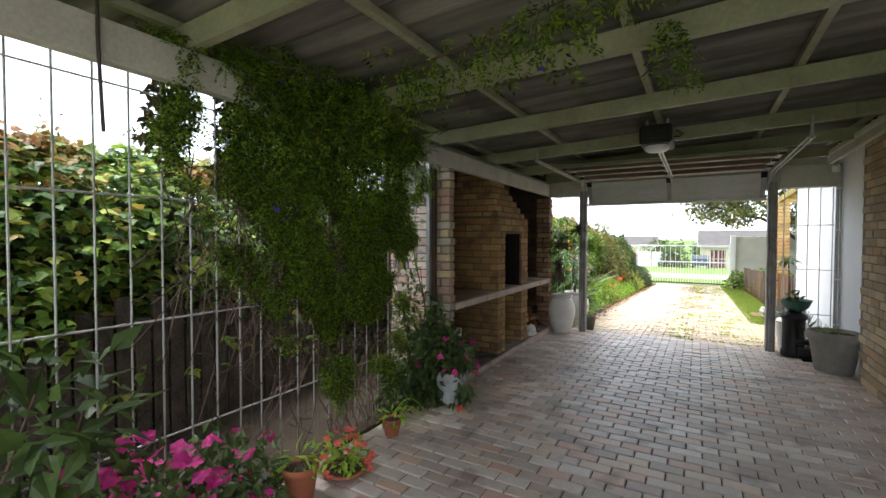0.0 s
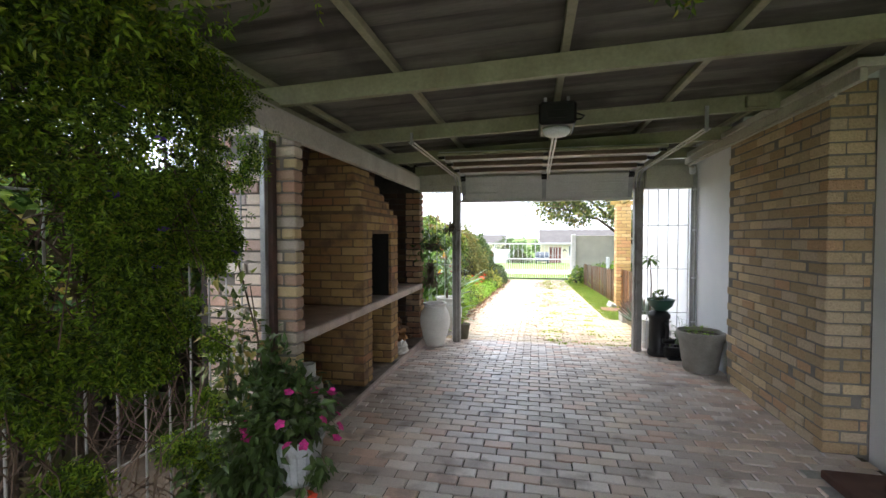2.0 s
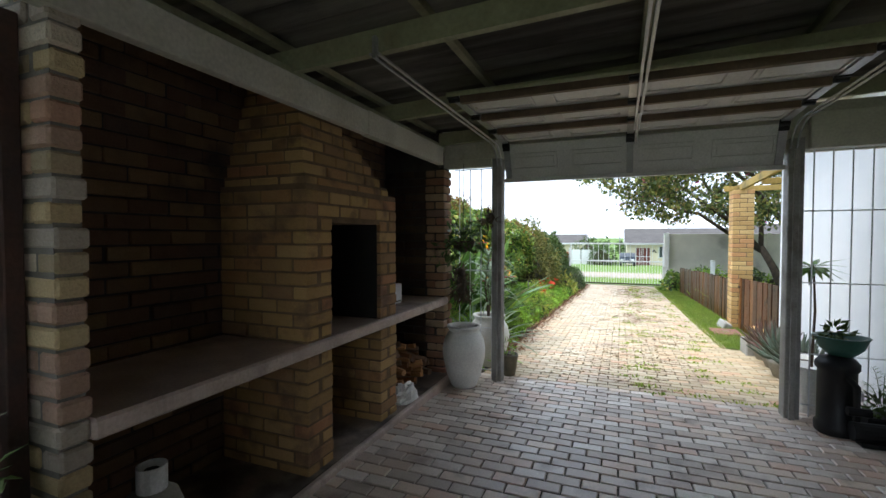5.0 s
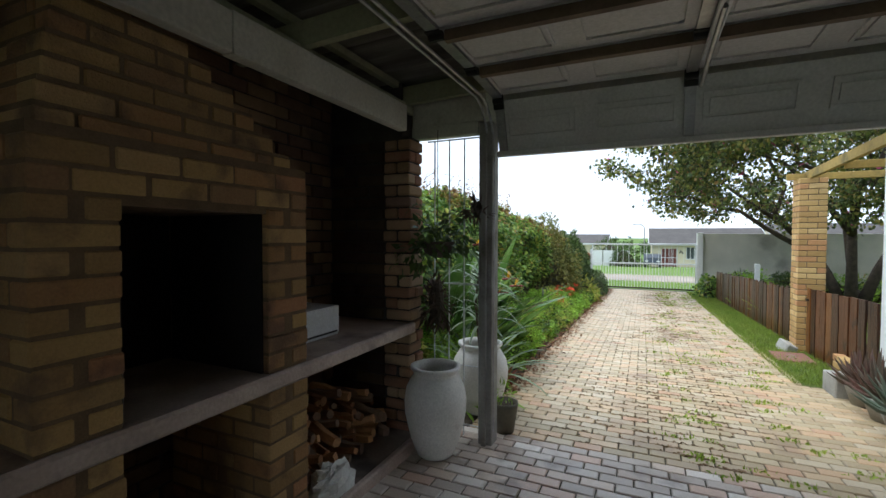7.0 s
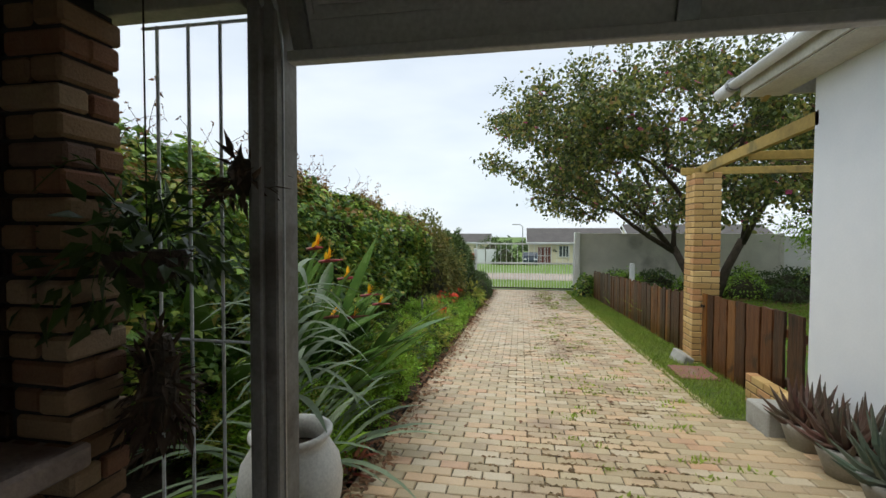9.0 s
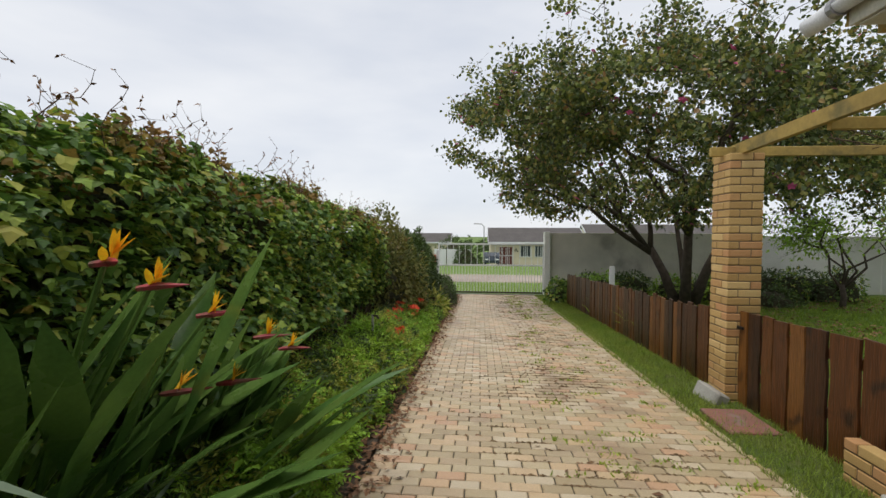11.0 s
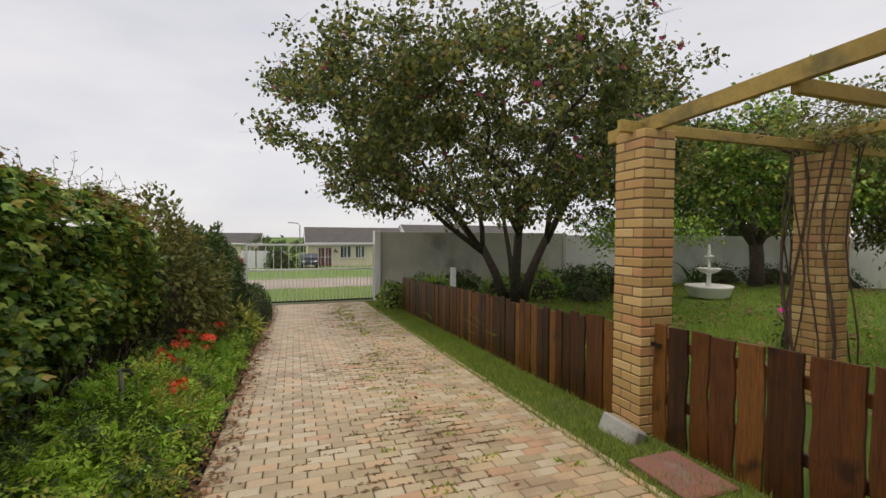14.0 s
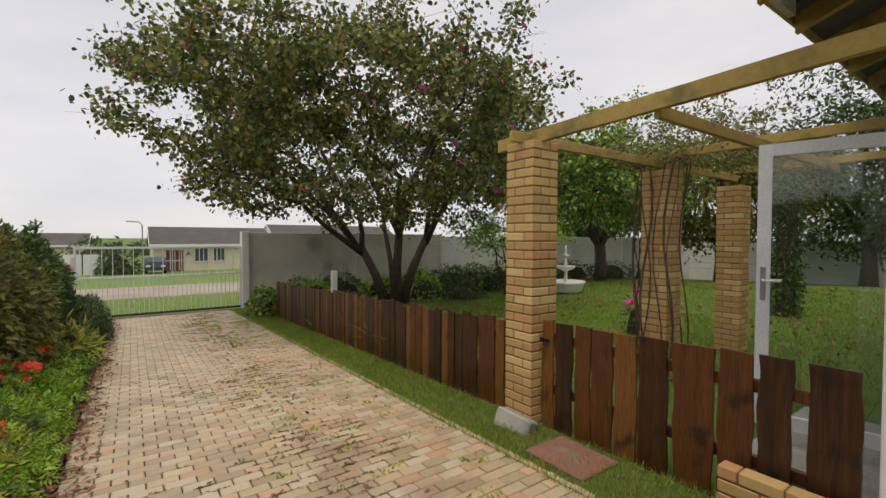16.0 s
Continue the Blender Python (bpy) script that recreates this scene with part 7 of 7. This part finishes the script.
# ---- trees ----
def tree(name, x, y, crown, radii, trunk_r, fork, limbs, clusters, per, leaf, mat, label, seed, spread=0.55, blossoms=0, shape=PLAIN, extra=0, gap=0.2, floor_z=-9.0, thin=0.72):
    """A forked trunk, limbs to all sides and leaf clumps with gaps between them."""
    rnd = random.Random(seed)
    z = ground(x, y) - 0.1
    t = thing(name, (x, y, z), label, "tree")
    c, r = Vector(crown), Vector(radii)
    nodes = []
    part("trunk", Build().tube([(x, y, z), (x + 0.05, y, z + fork * 0.5), (x + 0.02, y + 0.05, z + fork)], [trunk_r * 1.25, trunk_r, trunk_r * 0.95], 12), M_BARK, t, smooth=True)
    top = Vector((x + 0.02, y + 0.05, z + fork))
    stems_at = [top]
    for dx, dy, h in ((-0.55, 0.2, 1.3), (0.5, -0.3, 1.6), (-0.2, -0.55, 1.9))[:extra]:
        e = Vector((x + dx * 1.7, y + dy * 1.7, z + fork + h))
        part("trunk", Build().tube([(x + dx * 0.4, y + dy * 0.4, z), (x + dx, y + dy, z + (fork + h) * 0.55), e], [trunk_r * 0.9, trunk_r * 0.7, trunk_r * 0.6], 10), M_BARK, t, smooth=True)
        stems_at.append(e)
    for i in range(limbs):
        a = 2 * math.pi * (i + rnd.uniform(-0.25, 0.25)) / limbs
        end = c + Vector((r.x * 0.62 * math.cos(a), r.y * 0.62 * math.sin(a), r.z * rnd.uniform(-0.6, 0.6)))
        top = min(stems_at, key=lambda s: (Vector((s.x, s.y, 0)) + (Vector((s.x, s.y, 0)) - Vector((x, y, 0))) * 1.5 - Vector((end.x, end.y, 0))).length)
        p, pts, rad = top, [top - Vector((0, 0, 0.15))], [trunk_r * 0.5]
        for k in range(1, 7):
            s = k / 6
            q = top.lerp(end, s) + Vector((rnd.gauss(0, 0.15), rnd.gauss(0, 0.15), 0.5 * math.sin(math.pi * s) * rnd.uniform(0.2, 1)))
            pts.append(q)
            rad.append(trunk_r * 0.5 * (1 - 0.86 * s))
            nodes.append(q)
        part("limb", Build().tube(pts, rad, 8), M_BARK, t, smooth=True)
    boughs, leafp, outs = Build(), [], []
    spots = []
    while len(spots) < clusters:
        d = Vector((rnd.gauss(0, 1), rnd.gauss(0, 1), rnd.gauss(0, 1))).normalized()
        q = rnd.uniform(0.12, 1) ** 0.5
        lump = 1 + 0.32 * noise.noise((d.x * 1.8 + seed, d.y * 1.8, d.z * 1.8))
        p = c + Vector((d.x * r.x, d.y * r.y, d.z * r.z)) * q * lump
        if d.z < -0.45 and q < 0.6 or d.z > 0.3 and q > 0.5 and rnd.random() < thin:
            continue
        if p.z < floor_z + 0.5 * noise.noise((p.x * 0.8, p.y * 0.8, seed)) or noise.noise((p.x * 0.55, p.y * 0.55, p.z * 0.55 + seed)) > gap:
            continue
        spots.append((p, d))
    grown = [tuple(q) for q in nodes]
    hub = Vector((c.x, c.y, z + fork))
    for p, d in sorted(spots, key=lambda k: (k[0] - hub).length):
        near = Vector(grown[int(np.argmin(((np.array(grown) - np.array(p)) ** 2).sum(axis=1)))])
        out = min(1.0, (p - hub).length / max(r))
        mid = near.lerp(p, 0.5) + Vector((rnd.gauss(0, 0.06), rnd.gauss(0, 0.06), 0.05))
        boughs.tube([near, mid, p], [0.024 - 0.014 * out, 0.018 - 0.011 * out, 0.008 - 0.003 * out], 4, False)
        grown += [tuple(mid), tuple(p)]
        for k in range(3):
            e = p + Vector((rnd.gauss(0, 1), rnd.gauss(0, 1), rnd.gauss(0.1, 0.8))) * spread * 0.8
            boughs.tube([p, e], [0.006, 0.002], 3, False)
        for k in range(per):
            o = Vector((rnd.gauss(0, 1), rnd.gauss(0, 1), rnd.gauss(0, 0.7))) * spread * 0.55
            leafp.append(tuple(p + o))
            outs.append(tuple(d * 0.4))
    part("branchwork", boughs, M_BARK, t, kind="stuff")
    k = len(leafp)
    v = leaves(leafp, around(k, 0.7) + np.array(outs) + np.array([0, 0, -0.45]), around(k, 0.6) + np.array([0, 0, 0.7]), RNG.uniform(0.65, 1.3, k) * leaf, shape)
    part("crown", cloud_mesh("crown", v, shape[1], mat, ORIG[t.name]), mat, t, kind="stuff")
    if blossoms:
        flowers(t, [leafp[rnd.randrange(k)] for _ in range(blossoms)], 0.09, M_ROSE, "blossoms")
    return t


M_ROSE = material("rose_blossom", [(0.42, 0.06, 0.16), (0.5, 0.09, 0.2)], 8, 0.6, 30, 0, leafy=0.3, island=True, vary=0.2)
tree("spreading_tree", 5.3, 22.4, (3.7, 21.2, 4.9), (6.5, 5.0, 3.75), 0.19, 0.5, 13, 1060, 58, 0.105, M_TREELEAF, "large spreading tree with dull green leaves and pink flowers", 3, 0.36, 260, shape=ROUND, extra=3, gap=0.14, floor_z=2.0, thin=0.84)
tree("garden_tree", 9.0, 21.2, (9.2, 21.2, 1.75), (2.2, 1.8, 0.8), 0.07, 0.7, 6, 80, 24, 0.13, M_BEDLEAF, "small low-branching garden tree on the lawn", 5, 0.4)
tree("garden_tree", 15.2, 21.8, (15.6, 22.0, 4.4), (4.6, 3.6, 3.0), 0.24, 1.6, 8, 400, 44, 0.16, M_HEDGELEAF, "broad green garden tree near the boundary wall", 8, 0.55, shape=ROUND, gap=0.1, floor_z=1.9)
tree("garden_tree", 22.5, 20.0, (22.5, 20.5, 4.6), (5.0, 4.2, 3.9), 0.26, 2.0, 8, 520, 40, 0.25, M_OLIVELEAF, "tall rounded garden tree behind the pergola", 11, 0.7)
tree("garden_tree", 27.5, 15.5, (28.0, 15.5, 5.6), (4.8, 5.0, 4.8), 0.3, 2.2, 8, 540, 40, 0.27, M_DARKLEAF, "tall dark tree by the boundary wall", 13, 0.75)
tree("garden_tree", 26, 31, (25, 30, 4.6), (8, 4, 4.2), 0.3, 2.0, 8, 420, 36, 0.32, M_DARKLEAF, "tree standing beyond the boundary wall", 17, 0.8)
strap_plant("cycad", 13.2, 22.6, 40, 1.4, 0.04, M_DARKLEAF, "spiky dark cycad before the boundary wall", (0.3, 1.4), (0.4, 1.1), spread=0.08)

# far woods on the skyline
woods = thing("far_woods", (0, 140, -5), "distant dark tree line beyond the houses", "woods", kind="stuff")
wp = []
for i in range(900):
    x = random.uniform(-130, 170)
    y = random.uniform(110, 150)
    h = 4.6 + 2.2 * noise.noise((x * 0.05, 0, 1)) + 1.2 * noise.noise((x * 0.2, 2, 1))
    wp.append(np.array([x, y, -4.4 + h * random.random()]) + RNG.normal(0, 0.5, (12, 3)))
foliage(woods, "crowns", np.concatenate(wp), 1.5, PLAIN, M_DARKLEAF)
for x, y, rx, rz in ((-2.5, 57, 1.6, 2.4), (-4.6, 66, 2.6, 3.4), (-9, 60, 2.4, 3.2)):
    shrub_of("street_shrub", x, y, rx, rx, rz, 900, 0.3, M_DARKLEAF, "rounded green shrub across the road")
lamp_post = thing("street_lamp", (-0.6, 63, -2), "thin grey street lamp with curved arm", "street lamp")
part("pole", Build().tube([(-0.6, 63, -2), (-0.6, 63, 2.6), (-0.9, 63, 2.9), (-1.9, 63, 2.95)], 0.06, 8), M_GALV, lamp_post)


# ---- grass, weeds, fallen leaves ----
M_VERGE = material("bright_verge_turf", [(0.11, 0.19, 0.03), (0.16, 0.24, 0.045)], 0.7, 0.9, 30, 0.6, 0.03)
sheet("verge", -30, 60, 25.25, 31.68, -0.03, M_VERGE, "bright green grass verge outside the gate", "verge", nx=30, ny=6)
sheet("far_verge", -60, 90, 38.82, 59, -0.03, M_VERGE, "bright green lawn across the road", "verge", nx=30, ny=12)

def grass(name, boxes, n, size, label, mat=M_GRASS):
    t = thing(name, (boxes[0][0], boxes[0][2], ground(boxes[0][0], boxes[0][2])), label, "grass", kind="stuff")
    area = np.array([(b[1] - b[0]) * (b[3] - b[2]) for b in boxes])
    pick = RNG.choice(len(boxes), n, p=area / area.sum())
    p = np.array([(lambda x, y: (x, y, ground(x, y) - 0.085 + boxes[k][4]))(RNG.uniform(boxes[k][0], boxes[k][1]), RNG.uniform(boxes[k][2], boxes[k][3])) for k in pick])
    v = leaves(p, around(n, 0.45) + np.array([0, 0, 1.0]), around(n, 1.0), RNG.uniform(0.5, 1.3, n) * size, BLADE)
    part("blades", cloud_mesh("blades", v, BLADE[1], mat, ORIG[t.name]), mat, t, kind="stuff")
    return t


M_STRIPGRASS = material("worn_grass_blade", [(0.115, 0.185, 0.022), (0.19, 0.225, 0.04)], 2.6, 0.6, 30, 0, leafy=0.4, island=True, vary=0.45)
strip = sheet("grass_strip", 0.99, 1.66, 10.76, 24.9, 0.0, M_STRIP, "narrow turf strip beside the driveway", "turf", nx=3, ny=40, bow=0.03)
grass("strip_grass", [(0.93, 1.64, 10.8, 24.8, 0.08)], 36000, 0.065, "short green grass beside the driveway", M_STRIPGRASS)
grass("lawn_grass", [(1.8, 9, 13.4, 21, 0.0), (3.7, 16, 11.2, 24, 0.0)], 80000, 0.11, "mown lawn grass with fallen leaves")
grass("verge_grass", [(-4, 3, 25.3, 31.5, 0.0)], 9000, 0.12, "short verge grass outside the gate")
weeds = []
for i in range(240):
    y = random.uniform(7.9, 24) if random.random() < 0.7 else random.uniform(19, 24.5)
    x = random.choice((-0.05, 0.35, -0.15, 0.6, 0.9, -0.3)) + random.gauss(0, 0.13) + 0.02 * (y - 12)
    if -1.9 < x < 0.95:
        weeds.append(np.array([x, y, ground(x, y) - 0.005]) + RNG.normal(0, 1, (22, 3)) * np.array([0.06, 0.022, 0.0]))
wthing = thing("paving_weeds", (0.2, 14, ground(0.2, 14)), "green weeds growing in the paving joints", "weeds", kind="stuff")
wp = np.concatenate(weeds)
k = len(wp)
part("tufts", cloud_mesh("tufts", leaves(wp, around(k, 0.6) + np.array([0, 0, 0.7]), around(k, 1), RNG.uniform(0.015, 0.05, k), PLAIN), PLAIN[1], M_GRASSWEED := material("weed_leaf", [(0.17, 0.25, 0.035), (0.26, 0.31, 0.055)], 3, 0.6, 30, 0, leafy=0.3, island=True, vary=0.3), ORIG[wthing.name]), M_GRASSWEED, wthing, kind="stuff")
moss = []
for i in range(1500):
    y = 10.748 + 0.108 * random.randrange(-25, 130)
    x = -0.25 + 0.035 * (y - 12) + random.gauss(0, 0.5)
    if -1.9 < x < 0.93 and y < 24.7 and noise.noise((x * 0.9, y * 0.7, 6.0)) > -0.12:
        moss.append(np.array([x, y, ground(x, y) - 0.001]) + RNG.normal(0, 1, (9, 3)) * np.array([0.06, 0.009, 0.002]))
wm = np.concatenate(moss)
k = len(wm)
M_MOSS = material("brown_joint_moss", [(0.20, 0.115, 0.06), (0.17, 0.13, 0.06)], 6, 0.9, 60, 0, island=True, vary=0.4)
part("moss", cloud_mesh("moss", leaves(wm, around(k, 0.4) * np.array([1, 1, 0.1]) + np.array([0.8, 0, 0]), around(k, 0.2) + np.array([0, 0, 1]), RNG.uniform(0.02, 0.06, k), PLAIN), PLAIN[1], M_MOSS, ORIG[wthing.name]), M_MOSS, wthing, "brown moss and dry stalks", kind="stuff")
litter = thing("fallen_leaves", (-1.9, 15, ground(-1.9, 15)), "brown fallen leaves along the paving edge and lawn", "leaves", kind="stuff")
lp = []
for i in range(3600):
    y = random.uniform(8.6, 24.5)
    lp.append((-2.03 + random.gauss(0.05, 0.11), y, ground(-1.9, y) + 0.008 + random.uniform(0, 0.02)))
while len(lp) < 7800:
    x, y = random.uniform(1.9, 17), random.uniform(11.6, 23.5)
    if (x > 3.7 or y > 13.3) and noise.noise((x * 0.6, y * 0.6, 2.0)) > random.uniform(-0.5, 0.6):
        lp.append((x, y, ground(x, y) + random.uniform(0.0, 0.045)))
for i in range(330):
    y = random.uniform(14, 24)
    x = -0.25 + 0.03 * (y - 12) + random.gauss(0, 0.16)
    lp.append((x, y, ground(x, y) + 0.004))
for i in range(70):
    x, y = random.uniform(-1.8, 0.9), random.uniform(9, 24.5)
    lp.append((x, y, ground(x, y) + 0.01))
k = len(lp)
part("litter", cloud_mesh("litter", leaves(lp, around(k, 1) * np.array([1, 1, 0.2]), around(k, 0.3) + np.array([0, 0, 1]), np.where(np.array(lp)[:, 0] > 1.9, RNG.uniform(0.07, 0.13, k), RNG.uniform(0.03, 0.085, k)), PLAIN), PLAIN[1], M_DEADLEAF, ORIG[litter.name]), M_DEADLEAF, litter, kind="stuff")
tap = thing("garden_tap", (-2.62, 14.1, ground(-2.6, 14.1)), "grey standpipe tap in the flower bed", "tap")
part("pipe", Build().tube([(-2.62, 14.1, ground(-2.6, 14.1)), (-2.62, 14.1, 0.35)], 0.018, 8), M_GALV, tap)
part("spout", Build().tube([(-2.62, 14.1, 0.34), (-2.55, 14.08, 0.34), (-2.53, 14.07, 0.3)], 0.014, 8), M_DARKMETAL, tap)
part("lever", Build().tube([(-2.58, 14.09, 0.36), (-2.58, 14.09, 0.4), (-2.54, 14.05, 0.4)], 0.008, 6), M_DARKMETAL, tap)
solid("garden_marker", Build().box(2.3, 19.9, ground(2.3, 19.9), 2.42, 20.02, ground(2.3, 19.9) + 1.25, 0.008), M_WALLPAINT, "short white garden post behind the fence", "post")


# ---- paving ----
def paving(parent, x0, x1, y0, y1, near, single_mat=M_PAVER, joined_mat=M_PAVER_I):
    """Running bond across the drive, each paver with its own tilt."""
    L, W, J = 0.199, 0.099, 0.009
    rows = int((y1 - y0) / (W + J))
    singles, joined = [], []
    for r in range(rows):
        y = y0 + (r + 0.5) * (W + J)
        x = x0 - (0.104 if r % 2 else 0)
        while x < x1 - 0.02:
            a, b = max(x, x0), min(x + L, x1)
            if b - a > 0.04:
                (singles if near(y) and b - a > 0.19 and len(singles) < 300 else joined).append(((a + b) / 2, y, b - a))
            x += L + J
    c = 0.006

    def piece(l, w):
        v = [(sx * l / 2, sy * w / 2, h) for h in (-0.05, -c) for sx, sy in ((-1, -1), (1, -1), (1, 1), (-1, 1))]
        v += [(sx * (l / 2 - c), sy * (w / 2 - c), 0.0) for sx, sy in ((-1, -1), (1, -1), (1, 1), (-1, 1))]
        return np.array(v)

    faces = [(8, 9, 10, 11)] + [(a + o, (a + 1) % 4 + o, (a + 1) % 4 + o + 4, a + o + 4) for o in (0, 4) for a in range(4)]
    ox, oy, oz = ORIG[parent.name]
    base = cloud_mesh("paver", [piece(L, W)], faces, single_mat)
    for x, y, l in singles:
        ob = new("paver", base)
        ob.parent = parent
        slope = -math.atan(0.04) if y > 6 else 0
        ob.location = (x - ox, y - oy, ground(x, y) - oz + random.uniform(-0.003, 0.003))
        ob.rotation_euler = (slope + random.gauss(0, 0.006), random.gauss(0, 0.004), random.gauss(0, 0.008))
    out = []
    for x, y, l in joined:
        v = piece(l, W)
        a = random.gauss(0, 0.01)
        rot = np.array([(math.cos(a), -math.sin(a), 0), (math.sin(a), math.cos(a), 0), (0, 0, 1)])
        v = v @ rot.T
        v[:, 2] += random.gauss(0, 0.0016) + v[:, 0] * random.gauss(0, 0.005) + v[:, 1] * (random.gauss(0, 0.007) - (0.04 if y > 6 else 0))
        out.append(v + np.array([x, y, ground(x, y)]))
    part("pavers", cloud_mesh("pavers", out, faces, joined_mat, ORIG[parent.name]), joined_mat, parent, kind="stuff")


paving(floor, -2.24, 1.74, -3.4, 7.945, lambda y: 3.6 < y < 5.6, M_LITDUSTPAVER, M_LITDUSTPAVER_I)
paving(forecourt, -1.94, 1.6, 7.94, 10.75, lambda y: 9.3 < y < 10.7)
paving(driveway, -1.94, 0.96, 10.748, 24.9, lambda y: 10.7 < y < 13.4)
edge = thing("paving_edge", (0.98, 16, ground(0.98, 16)), "brick edging along the driveway", "edging", kind="structure")
for i in range(64):
    y = 10.8 + 0.215 * i
    if y < 24.6:
        part("edge_brick", Build().box(0.968, y, ground(1, y) - 0.07, 1.02, y + 0.205, ground(1, y + 0.2) + 0.012, 0.006), M_PAVER, edge)
